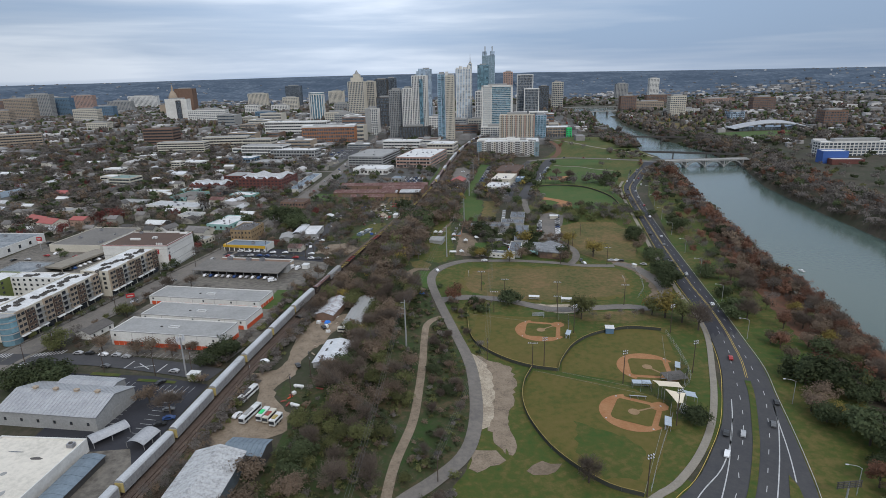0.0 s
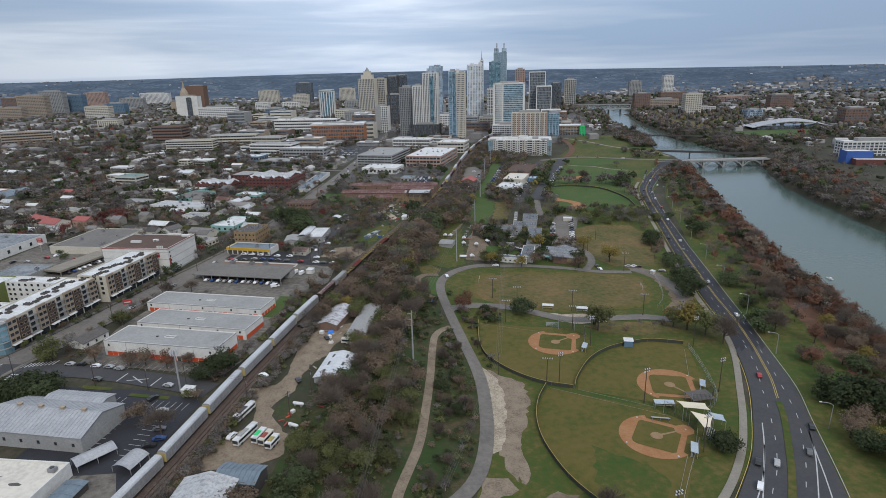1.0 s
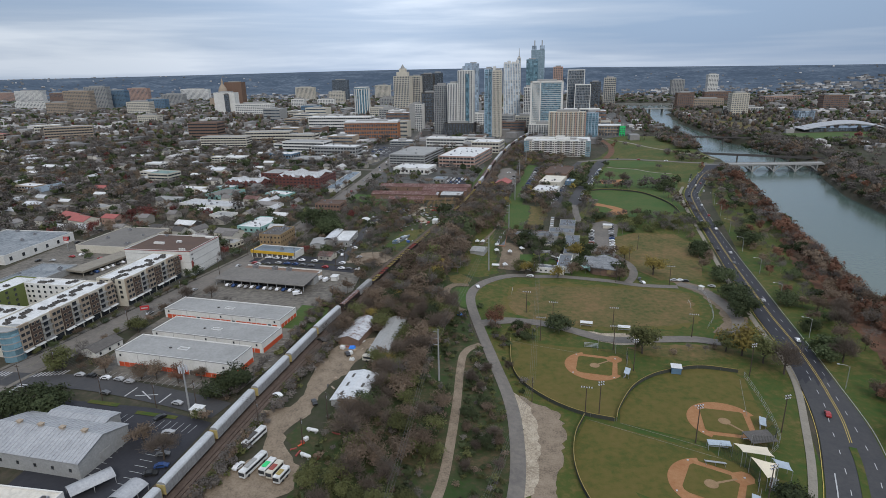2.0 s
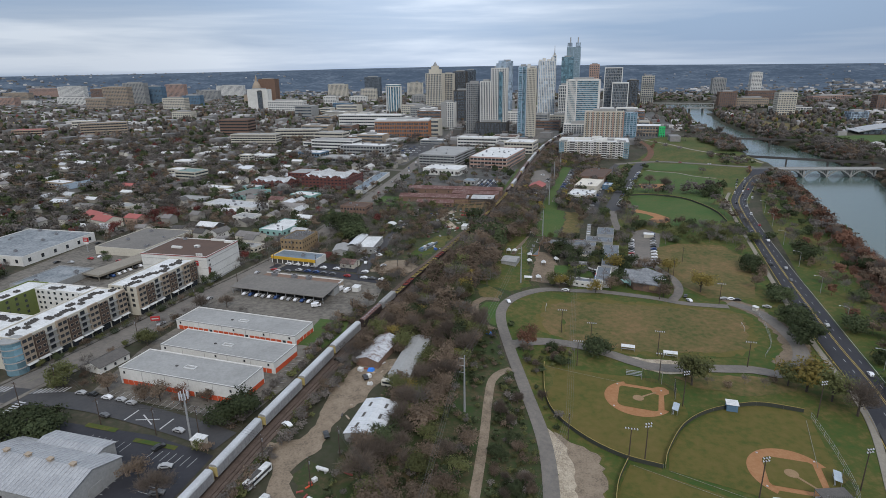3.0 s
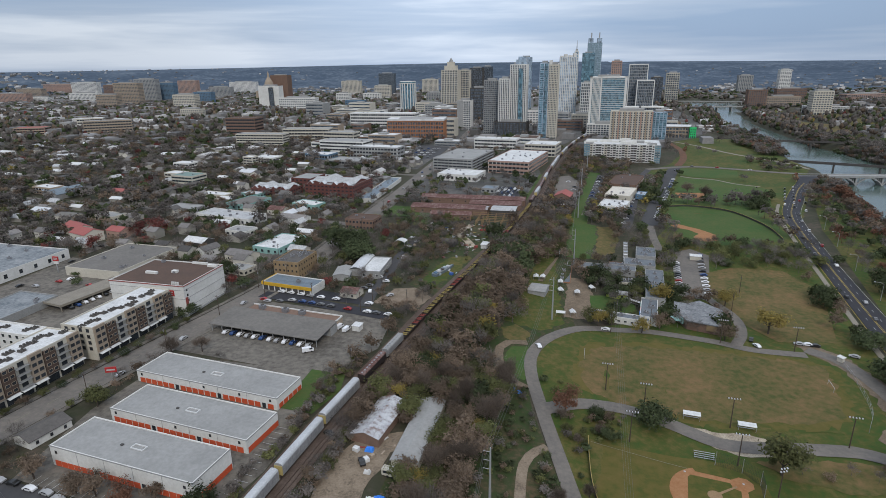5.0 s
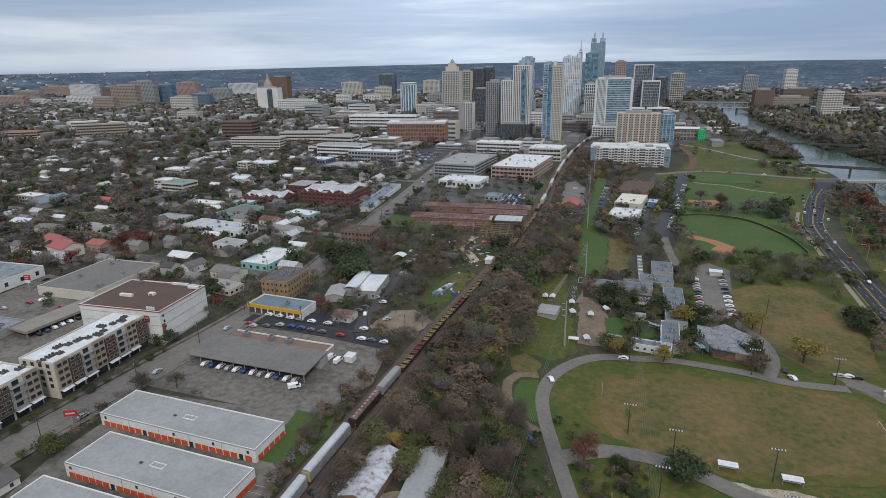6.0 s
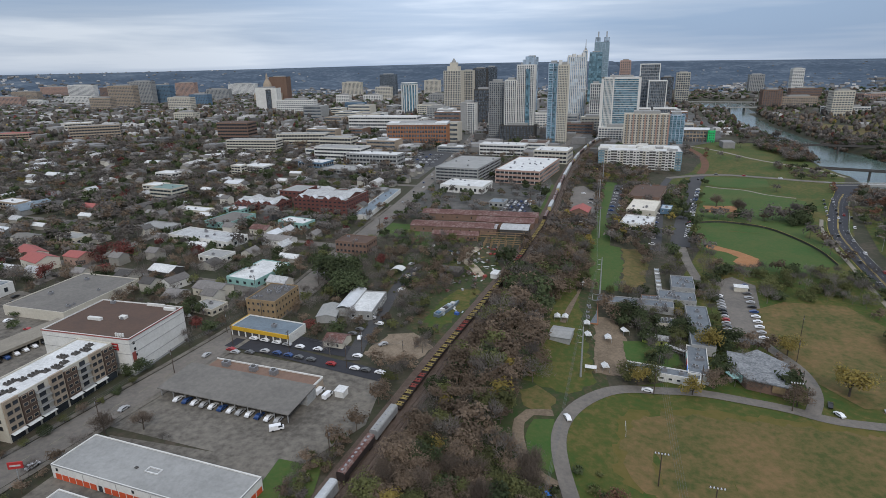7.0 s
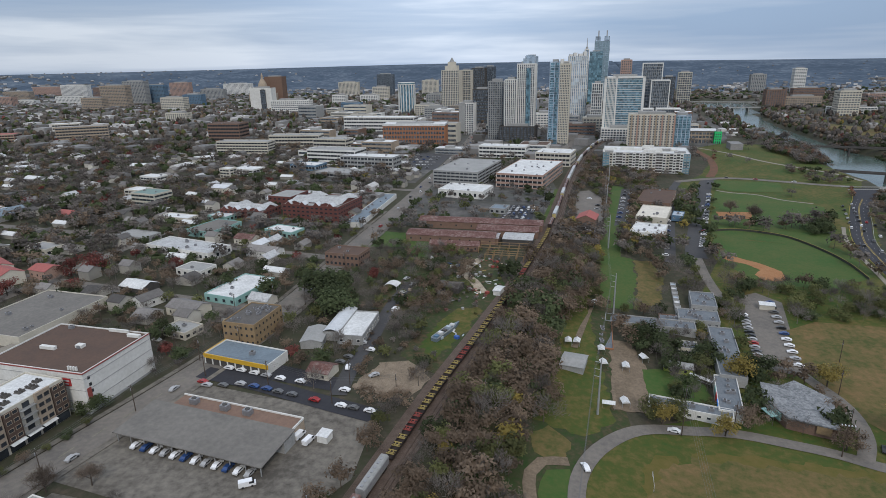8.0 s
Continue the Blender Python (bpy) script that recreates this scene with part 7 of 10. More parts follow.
def flats(x, y, w, d, rot, z0, floors, fh, label):
    """A seven-storey block of flats: wall, bays in several hues, balcony stacks and a row of windows to each floor."""
    h = floors * fh
    t = thing("apartment_building", label, "building", pose(x, y, z0, 0, 0, rot))
    claim(x, y, w, d, rot, 3)
    shell(t, w, d, h + 0.8, "grey_wall", "roof_white", 0.8)
    n = 26
    step = w / n
    for k in range(n):
        u = -w / 2 + step * (k + 0.5)
        kind = "wdgwddwgdwdw"[k % 12] if 1 < k < n - 2 else "c"
        if kind == "d":
            # flat panel, its dark colour stands for shade inside balcony recesses
            part("balcony_recess", boxes((u - step / 2 + 0.2, u + step / 2 - 0.2, -d / 2 - 0.12, -d / 2 - 0.005, 0.5, h - 0.4)), M["dark_wall"], t, "dark flat panel as the shade of recessed balconies")
            slab = bmesh.new()
            for f in range(floors):
                box(slab, u - step / 2 + 0.1, u + step / 2 - 0.1, -d / 2 - 1.3, -d / 2 - 0.13, fh * f + 0.2, fh * f + 1.1)
            tagged(part("balcony_front", slab, M["white_wall"], t, "pale balcony fronts"), kind="stuff")
        else:
            hue = {"w": "white_wall", "g": "cream_wall", "c": "glass_green"}[kind]
            bay = part("bay", boxes((u - step / 2 + 0.1, u + step / 2 - 0.1, -d / 2 - 0.6, -d / 2 - 0.005, 0, h + (1.6 if kind == "w" else 0.2))), M[hue], t)
            win = bmesh.new()
            for f in range(floors):
                box(win, u - step * 0.3, u + step * 0.3, -d / 2 - 0.66, -d / 2 - 0.605, fh * f + 0.9, fh * f + 2.5)
            tagged(part("window_column", win, M["glass_dark" if kind != "c" else "grey_wall"], bay), kind="stuff")
    for side in ("left", "right"):
        for f in range(floors):
            win = bmesh.new()
            m = max(2, round(d / 4))
            for k in range(m):
                u = -d / 2 + d * (k + 0.5) / m
                box(win, u - 1.1, u + 1.1, -0.1, 0.05, 0.8, 2.5)
            tagged(part("window_row", win, M["glass_dark"], t, at=face_pose(side, 0, fh * f, w, d)), kind="stuff")


flats(95, 949, 98, 58, -6.4, 7.5, 7, 3.2, "seven-storey grey and white apartment block with dark balconies")
rr = random.Random(12)
for k in range(26):
    u, v = rr.uniform(-45, 45), rr.uniform(-25, 26)
    a = radians(-6.4)
    block("roof_hut", "white rooftop stair hut and plant", "roof structure", (95 + u * math.cos(a) - v * math.sin(a), 949 + u * math.sin(a) + v * math.cos(a), rr.uniform(4, 13), rr.uniform(3, 8), -6.4, rr.uniform(1.4, 3.4), 30), rr.choice(("white_wall", "white_wall", "grey_wall")), "roof_white")
sl, h = tower(-169, 1284, 26, 22, 66, "glass_tower", "white_wall", "slim grey concrete tower with balconies", piers=6, slab_h=1.0)
part("blank_wall", boxes((-13.8, -2, -12.2, 11.8, -2, h + 1)), M["grey_wall"], sl, "windowless concrete half")
cr, h = tower(32, 1500, 35, 30, 146, "glass_pale", "white_wall", "tall white and glass tower with stepped top", piers=9, slab_h=0.5, rot=2, pier_w=1.5, proud=0.2, crown="")
part("crown", boxes((-17, -11, -15, 12, h, h + 3), (-9, -2, -15, 12, h, h + 6), (1, 9, -15, 12, h, h + 4), (11, 17, -15, 12, h, h + 8)), M["white_wall"], cr, "stepped white crown")
mast = tower(50, 1500, 7, 12, 158, "glass_pale", "white_wall", "slender blade of a tall tower", piers=1, rot=2)[0]
bm = bmesh.new()
tube(bm, (0, 0, 140), (0, 0, 170), 1.6, 0.3, 6)
part("spire", bm, M["pole_grey"], mast, "pointed steel spire")
au, h = tower(140, 2250, 46, 34, 196, "glass_mist", "glass_pale", "tallest blue-green glass tower with twin masts", piers=4, slab_h=0.6, proud=0.2, crown="")
for sx in (-1, 1):
    part("crown_fin", boxes((sx * 14 - 8, sx * 14 + 8, -17, 17, h, h + 14)), M["glass_pale"], au, "glass crown fin")
    part("mast", boxes((sx * 13 - 2, sx * 13 + 2, -2, 2, h + 14, h + 32)), M["pole_grey"], au, "steel mast")
tower(112, 2100, 36, 30, 161, "glass_green", "glass_blue", "dark blue glass office tower", piers=5, slab_h=0.6)
tower(72, 1450, 20, 20, 92, "glass_tower", "white_wall", "slim white residential tower downtown", piers=5)
tower(-68, 1700, 27, 24, 148, "glass_pale", "glass_pale", "pale blue glass tower downtown", piers=4)
fr, h = tower(-297, 1900, 50, 40, 118, "glass_tower", "cream_wall", "stepped cream hotel tower with a pointed crown", piers=10, slab_h=1.6, crown="", pier_w=1.8)
part("step", boxes((-17, 17, -14, 14, h, h + 12)), M["cream_wall"], fr)
part("step", boxes((-10, 10, -9, 9, h + 12, h + 22)), M["cream_wall"], fr)
bm = bmesh.new()
tube(bm, (0, 0, h + 22), (0, 0, h + 34), 8, 0.6, 4)
part("spire", bm, M["roof_grey"], fr, "pointed roof")
tower(-262, 1950, 30, 30, 116, "glass_tower", "cream_wall", "cream office tower beside the hotel", piers=6, slab_h=1.6)
tower(-231, 2000, 39, 30, 121, "glass_tower", "dark_wall", "dark glass office tower", piers=6)
tower(-203, 2050, 28, 30, 124, "glass_tower", "glass_tower", "black glass office tower", piers=4)
tower(-166, 1500, 36, 30, 81, "glass_tower", "dark_wall", "dark banded office tower", piers=4, slab_h=1.4)
def outlined(x, y, w, top, label):
    """A dark gridded tower with a white outline."""
    t, h = tower(x, y, w, 28, top, "glass_tower", "grey_wall", label, piers=10, slab_h=0.8, pier_w=0.4, proud=0.2, crown="")
    part("outline", boxes((-w / 2 - 1.2, -w / 2 + 0.6, -15, 14.6, -2, h + 1), (w / 2 - 0.6, w / 2 + 1.2, -15, 14.6, -2, h + 1), (-w / 2 + 0.6, w / 2 - 0.6, -15, 14.6, h - 1, h + 1)), M["white_wall"], t, "white outline frame")


outlined(197, 1590, 40, 128, "dark gridded tower outlined in white")
outlined(211, 1560, 36, 93, "lower dark gridded tower outlined in white")
outlined(180, 1530, 30, 36, "low dark offices framed in white")
outlined(226, 1530, 46, 36, "low dark offices framed in white")
tower(190, 2000, 28, 26, 136, "glass_tower", "pink_wall", "brown stone office tower downtown", piers=5, slab_h=2.6, pier_w=2.5)
tower(372, 2100, 37, 26, 98, "glass_tower", "cream_wall", "cream hotel by the lake", piers=6, slab_h=1.5)
tower(309, 2000, 32, 26, 88, "glass_tower", "dark_wall", "dark office block by the lake", piers=4)


def round_tower(x, y, r, top):
    t = thing("round_tower", "white round tower with vertical fins", "skyscraper", pose(x, y, 10.5))
    claim(x, y, 2 * r, 2 * r, 0)
    h = top - 10.5
    bm = bmesh.new()
    prism(bm, circle(0, 0, r, 24), -2, h)
    part("glazing", bm, M["glass_blue"], t)
    fin = finish(boxes((-1.1, 1.1, -0.9, 0.9, -2, h - 5)), "fin", M["white_wall"])
    for k in range(18):
        a = 2 * math.pi * k / 18
        part("fin", fin, None, t, at=pose((r + 0.4) * math.cos(a), (r + 0.4) * math.sin(a), 0, 0, 0, math.degrees(a) + 90))
    for z, e in ((h - 5, 1.6), (h - 0.5, 0.5)):
        bm = bmesh.new()
        prism(bm, circle(0, 0, r + e, 24), z, z + 1.8)
        part("ring", bm, M["white_wall"], t, "white crown ring")


round_tower(-399, 1766, 22, 89)
tower(-867, 1875, 68, 30, 76, "white_wall", "white_wall", "white hospital tower with dark bays", piers=4, rot=0, slab_h=1.2)
tower(-858, 1858, 14, 8, 71, "glass_tower", "dark_wall", "dark glazed stair bay", piers=0, rot=0, name="stair_tower")
tower(-790, 1890, 110, 40, 36, "glass_tower", "cream_wall", "low cream hospital wing", piers=8, rot=0, slab_h=1.8)
tower(-1056, 2360, 70, 40, 100, "brick_brown", "brick_brown", "brown office block behind the dome", piers=6, rot=0)
cap = thing("dome_hall", "pink granite capitol hall with a tall dome", "government building", pose(-1085, 2310, 10.5))
part("hall", boxes((-50, 50, -18, 18, -2, 32)), M["tan_wall"], cap)
bm = bmesh.new()
lathe(bm, [(15, 32), (15, 52), (17, 54), (17, 58), (15, 66), (11, 74), (6, 82), (4, 85), (4, 94), (0.5, 106)], 16)
part("dome", bm, M["tan_wall"], cap, "tall ribbed dome")
off, h = tower(-232, 1125, 98, 34, 43, "glass_tower", "brick_orange", "five-storey orange brick office with white top floor", floors=5, piers=22, rot=2, slab_h=2.4, proud=0.2)
part("top_floor", boxes((-50, 50, -18, 18, h, h + 3)), M["roof_white"], off, "white top storey")
for x, y, w, top, m, label in ((-1491, 2037, 97, 84, "tan_wall", "brown state office block"), (-1528, 2193, 86, 94, "grey_wall", "grey stepped office block"), (-1489, 2255, 74, 78, "blue_grey", "blue-grey office block"), (-1656, 2661, 92, 76, "pink_wall", "pinkish flat-topped office"),
                               (-2262, 2735, 140, 70, "white_wall", "white gridded office block"), (-1824, 2215, 124, 42, "white_wall", "low white office row"), (-1472, 1910, 74, 50, "tan_wall", "tan office block"), (-1990, 2576, 68, 62, "brick_brown", "reddish brown office block"),
                               (-1164, 1878, 76, 51, "cream_wall", "pale yellow apartment block"), (-1208, 2053, 66, 51, "blue_grey", "dark glazed office block"), (-1378, 2461, 96, 54, "grey_wall", "grey office block"), (-1509, 2900, 140, 62, "white_wall", "long white institutional block"),
                               (-2123, 2172, 160, 44, "pink_wall", "long pinkish institutional block"), (-2330, 2480, 130, 52, "tan_wall", "brown institutional block"), (-2044, 2231, 84, 28, "white_wall", "low white block"), (-2560, 2900, 180, 58, "pink_wall", "pinkish institutional block"),
                               (-928, 1541, 52, 31, "cream_wall", "pale yellow low block"), (-732, 1774, 112, 46, "white_wall", "white hospital block with terraces"), (-868, 2669, 84, 68, "cream_wall", "pale yellow apartment slab"), (-580, 1844, 56, 34, "blue_grey", "low blue office block"),
                               (-705, 2095, 44, 43, "white_wall", "white office block"), (-642, 2223, 60, 36, "white_wall", "low white office block"), (-622, 2300, 56, 60, "cream_wall", "cream office block"), (-699, 2647, 68, 98, "glass_tower", "dark glass tower"), (-547, 2836, 70, 67, "cream_wall", "cream apartment tower"), (-392, 2135, 52, 41, "grey_wall", "low grey office block"),
                               (-360, 2300, 60, 75, "cream_wall", "pale office tower"), (-280, 1560, 50, 40, "grey_wall", "grey office block"),
                               (-330, 1700, 60, 36, "cream_wall", "cream office block"), (-120, 1420, 50, 38, "grey_wall", "grey parking block"), (-30, 1380, 40, 40, "white_wall", "white office block"), (60, 1330, 40, 36, "cream_wall", "cream office block"),
                               (630, 1672, 42, 62, "cream_wall", "banded lakeside hotel"), (905, 1747, 62, 50, "brick_brown", "brown stepped office"), (572, 1943, 47, 53, "brick_brown", "brown brick hotel"), (644, 1952, 88, 34, "tan_wall", "red-roofed hotel wing"),
                               (870, 2600, 38, 96, "white_wall", "tall white apartment tower"), (747, 2650, 50, 76, "grey_wall", "grey apartment tower"), (822, 1286, 48, 42, "brick_brown", "brown office by trees"), (705, 1479, 34, 29, "glass_pale", "pale glass theatre"), (790, 2300, 90, 40, "brick_brown", "brick hotel")):
    n = max(3, round((top - 10) / 5))
    upright = int(x + y) % 2
    tower(x, y, w, 30, top, "glass_tower", m, label + (" with upright piers" if upright else " with window bands"), floors=n, piers=round(w / 6), rot=0, slab_h=(top - 10) / n * (0.35 if upright else 0.5), proud=0.25, pier_w=2.6 if upright else 1.6)

# across the lake
tower(592, 860, 104, 20, 28, "glass_tower", "white_wall", "white five-storey apartment block across the lake", floors=5, piers=18, rot=-4, slab_h=1.2, name="apartment_building", z0=8)
block("theatre", "blue-walled hall with a white roof", "hall", (528, 806, 32, 20, -8, 17, 6), "blue_paint", "roof_white")
block("theatre", "low brick foyer with a white canopy roof beside the blue hall", "hall", (536, 788, 40, 14, -8, 8, 6), "brick_red", "roof_white")


def arena():
    t = thing("arena", "long low hall with a curved pale roof", "hall", pose(668, 1241, 9, 0, 0, -4))
    claim(668, 1241, 160, 60, 0)
    bm = bmesh.new()
    n = 16
    grid = [[bm.verts.new((-80 + 160 * i / n, y, 4 + 16 * math.sin(math.pi * i / n) * k)) for i in range(n + 1)] for y, k in ((-26, 0.72), (0, 1.0), (26, 0.72))]
    for a, b in zip(grid, grid[1:]):
        for i in range(n):
            bm.faces.new((a[i], a[i + 1], b[i + 1], b[i]))
    edge = [bm.verts.new((v.co.x, -26, v.co.z - 1.2)) for v in grid[0]]
    for i in range(n):
        bm.faces.new((edge[i], edge[i + 1], grid[0][i + 1], grid[0][i]))
    part("roof", bm, M["roof_metal"], t, "curved pale metal roof")
    part("wall", boxes((-70, 70, -22, 22, -2, 7)), M["glass_tower"], t)


arena()
for lawn, m, words in (([(520, 1190), (522, 1094), (570, 1094), (650, 1126), (690, 1200), (608, 1206), (549, 1215)], "lush", "green lawn before the curved hall"),
                       ([(628, 1540), (674, 1540), (640, 1430), (582, 1398)], "ballgrass", "green park lawn across the lake")):
    setting("lake_lawn", drape(lawn, 0.25, 12, 1.5), M[m], words, "lawn")
    KEEP_OUT.append(lawn)
KEEP_OUT.append([(196, 966), (274, 966), (296, 1040), (280, 1110), (205, 1110)])
for poly in ([(478, 1290), (520, 1270), (556, 1330), (560, 1440), (530, 1520), (500, 1440), (486, 1360)], [(600, 1560), (660, 1590), (700, 1660), (640, 1680), (590, 1640)]):
    setting("east_meadow", drape(poly, 0.22, 14, 4.0), M["drygrass"], "dry tan meadow between the trees across the lake", "meadow")
    KEEP_OUT.append(poly)
tower(660, 1712, 96, 26, 24, "glass_tower", "white_wall", "low white terrace of flats across the lake", floors=4, piers=16, rot=-20, slab_h=1.2, name="apartment_building")
tower(975, 2215, 150, 30, 26, "glass_tower", "pink_wall", "long low block with reddish walls", floors=4, piers=20, rot=20, slab_h=1.4, name="apartment_building")


# bridges
def bridge(name, label, a, b, z, width, spans, arch_rise, material):
    a, b = Vector(a), Vector(b)
    y_far = a.y > 1500
    l = (b - a).length
    t = thing(name, label, "bridge", pose(a.x, a.y, 0, 0, 0, math.degrees(math.atan2(b.y - a.y, b.x - a.x))))
    part("deck", boxes((-12, l + 12, -width / 2, width / 2, z - 1.0, z)), M[material], t)
    for sy in (-1, 1):
        part("parapet", boxes((-12, l + 12, sy * (width / 2 + 0.02) - 0.2, sy * (width / 2 + 0.02) + 0.2, z - 1.2, z + 1.0)), M[material], t)
    s = l / spans
    mid = a.lerp(b, 0.5) - (b - a).normalized() * 20
    claim(mid.x, mid.y, l + 70, 34, math.degrees(math.atan2(b.y - a.y, b.x - a.x)), 4)
    for k in range(spans + 1):
        part("pier", boxes((s * k - 1.0, s * k + 1.0, -width / 2 + 0.5, width / 2 - 0.5, -9, z - 1.0)), M[material], t)
    if arch_rise:
        for k in range(spans):
            for sy in (-1, 1):
                bm = bmesh.new()
                n = 12
                lo, hi = [], []
                for i in range(n + 1):
                    u = i / n
                    zz = -4.2 + arch_rise * 4 * u * (1 - u)
                    lo.append((s * k + 1 + (s - 2) * u, zz))
                    hi.append((s * k + 1 + (s - 2) * u, zz + 1.4))
                y0 = sy * (width / 2 - 1)
                vs = [[bm.verts.new((x, y, q)) for x, q in pts] for pts in (lo, hi) for y in (y0 - 0.7, y0 + 0.7)]
                for i in range(n):
                    for p, q in ((0, 1), (1, 3), (3, 2), (2, 0)):
                        bm.faces.new((vs[p][i], vs[p][i + 1], vs[q][i + 1], vs[q][i]))
                arch_part = part("arch", bm, M[material], t, "concrete arch")
                for i in (2, 10) if y_far else (1, 2, 3, 9, 10, 11):
                    part("spandrel_post", boxes((lo[i][0] - 0.3, lo[i][0] + 0.3, y0 - 0.4, y0 + 0.4, hi[i][1] - 0.1, z - 1)), M[material], arch_part)
    return t


bridge("arch_bridge", "old concrete arch road bridge over the lake", (290, 853), (432, 862), 5.5, 13, 5, 7.5, "grey_wall")
bridge("footbridge", "slim concrete footbridge on tall piers", (268, 975), (452, 905), 6, 8, 4, 0, "dark_wall")
bridge("rail_bridge", "dark steel railway bridge over the lake", (216, 1190), (462, 1138), 8, 6, 5, 0, "dark_wall")
bridge("road_bridge", "concrete road bridge over the lake", (350, 1912), (545, 1936), 8, 16, 5, 0, "grey_wall")
bridge("far_arch_bridge", "far concrete arch bridge over the lake", (415, 2165), (590, 2125), 9, 16, 5, 8, "grey_wall")


# lower blocks that fill the centre
rnd = random.Random(31)
made = 0
tries = 0
while made < 46 and tries < 1500:
    tries += 1
    y = rnd.uniform(980, 1900)
    x = rnd.uniform(-420 - (y - 980) * 0.3, 250)
    w, d, h = rnd.uniform(24, 62), rnd.uniform(20, 40), rnd.choice((9, 12, 14, 18, 24, 32))
    if not free(x, y) or not free(x - w / 2, y) or not free(x + w / 2, y) or x > lerp_line(y, SHORE) - 60 or (x > 40 and y < 1260) or abs(x - lerp_line(y, RAIL)) < 40:
        continue
    wall = rnd.choice(("white_wall", "cream_wall", "grey_wall", "tan_wall", "brick_brown", "cream_wall"))
    t = thing("office_block", "mid-rise office block with a flat roof and window bands", "building", pose(x, y, 10.5, 0, 0, -8))
    claim(x, y, w, d, -8, 6)
    shell(t, w, d, h, wall, rnd.choice(("roof_white", "roof_grey", "roof_white", "roof_grey", "roof_brown")))
    n = max(1, min(4, round(h / 6)))
    band = finish(boxes((-w / 2 + 1, w / 2 - 1, -0.12, 0.1, -h / n * 0.22, h / n * 0.22)), "window_band", M["glass_tower"])
    for f in range(n):
        part("window_band", band, None, t, at=face_pose("front", 0, (h - 1) * (f + 0.55) / n, w, d))
    part("plant_room", boxes((-w * 0.2, w * 0.1, -d * 0.2, d * 0.2, h - 0.6, h + 2.5)), M["grey_wall"], t, "rooftop plant room")
    made += 1


# ---- houses ----
def make_house(k):
    w, d, eave, rise = ((11, 8, 3.2, 2.2), (13, 9, 3.4, 2.6), (9, 9, 5.6, 2.4), (15, 8, 3.0, 1.8), (10, 12, 3.3, 2.4))[k]
    roof = ("shingle", "roof_weathered", "shingle", "roof_white", "shingle")[k]
    t = thing("house", ("small wooden house with a grey shingle roof", "bungalow with a wide metal roof", "two-storey house with a shingle roof", "long house with a white roof", "square house with a dark hipped roof")[k], "house", Matrix.Identity(4), "houses of the quarter")
    gable(t, w, d, eave, eave + rise, "house_wall", roof)
    return t, w, d


HOUSES = [make_house(k) for k in range(5)]
USED = [False] * 5
rnd = random.Random(23)
count = 0
HOUSE_SPOTS = []
tries = 0
while count < 185 and tries < 9000:
    tries += 1
    y = rnd.uniform(430, 1010)
    x = -172 - rnd.random() ** 1.3 * (260 + (y - 400) * 0.75)
    c, s = math.cos(radians(-9)), math.sin(radians(-9))
    k = rnd.randrange(5)
    t, w, d = HOUSES[k]
    if not free(x, y) or any((a - x) ** 2 + (b - y) ** 2 < 330 for a, b in HOUSE_SPOTS):
        continue
    rot = ST + rnd.choice((0, 0, 90)) + rnd.uniform(-4, 4)
    m = pose(x, y, height(x, y) + 0.2, 0, 0, rot)
    if USED[k]:
        copy_thing(t, m)
    else:
        t.matrix_basis, USED[k] = m, True
    HOUSE_SPOTS.append((x, y))
    claim(x, y, w, d, rot, 1)
    count += 1


def distant_houses(n, place, big=1.0):
    """Small houses too far off to pick apart: walls with two-slope roofs, joined."""
    verts, faces, mats, tint = [], [], [], []
    for _ in range(n):
        x, y = place()
        s, f = lerp_line(y, SHORE), lerp_line(y, FARSHORE)
        if s - 20 < x < f + 20 or not free(x, y):
            continue
        far_off = math.hypot(x, y - 100) / 1500
        w, d, e, r = rnd.uniform(9, 20) * big, rnd.uniform(8, 15) * big, rnd.uniform(4, 7) * big, rnd.choice((0.2, 1.5, 2.5)) if big <= 1 else 0.2
        a = radians(ST + rnd.choice((0, 90)) + rnd.uniform(-8, 8))
        c, sn = math.cos(a), math.sin(a)
        z = height(x, y)
        base = len(verts)
        for u, v, h in ((-w / 2, -d / 2, -1), (w / 2, -d / 2, -1), (w / 2, d / 2, -1), (-w / 2, d / 2, -1), (-w / 2, -d / 2, e), (w / 2, -d / 2, e), (w / 2, d / 2, e), (-w / 2, d / 2, e), (-w / 2, 0, e + r), (w / 2, 0, e + r)):
            verts.append((x + c * u - sn * v, y + sn * u + c * v, z + h))
        tv = rnd.choice((0.5, 0.7, 0.9, 1.1, 1.4, 2.4))
        if far_off > 1.75:                              # low under the trees of the hills
            e, r = e * 0.45, 0.2
        tint += [tv] * 10
        for f4, mi in (((0, 1, 5, 4), 0), ((1, 2, 6, 9, 5), 0), ((2, 3, 7, 6), 0), ((3, 0, 4, 8, 7), 0), ((4, 5, 9, 8), 1), ((6, 7, 8, 9), 1)):
            faces.append(tuple(base + i for i in f4))
            mats.append(mi)
    me = bpy.data.meshes.new("distant_houses")
    me.from_pydata(verts, [], faces)
    me.materials.append(M["far_walls"])
    me.materials.append(M["far_roofs"])
    me.polygons.foreach_set("material_index", mats)
    me.attributes.new("tint", "FLOAT", "POINT").data.foreach_set("value", tint)
    tagged(new("distant_houses", me), "many small distant houses with pale and grey roofs", "houses", kind="stuff")


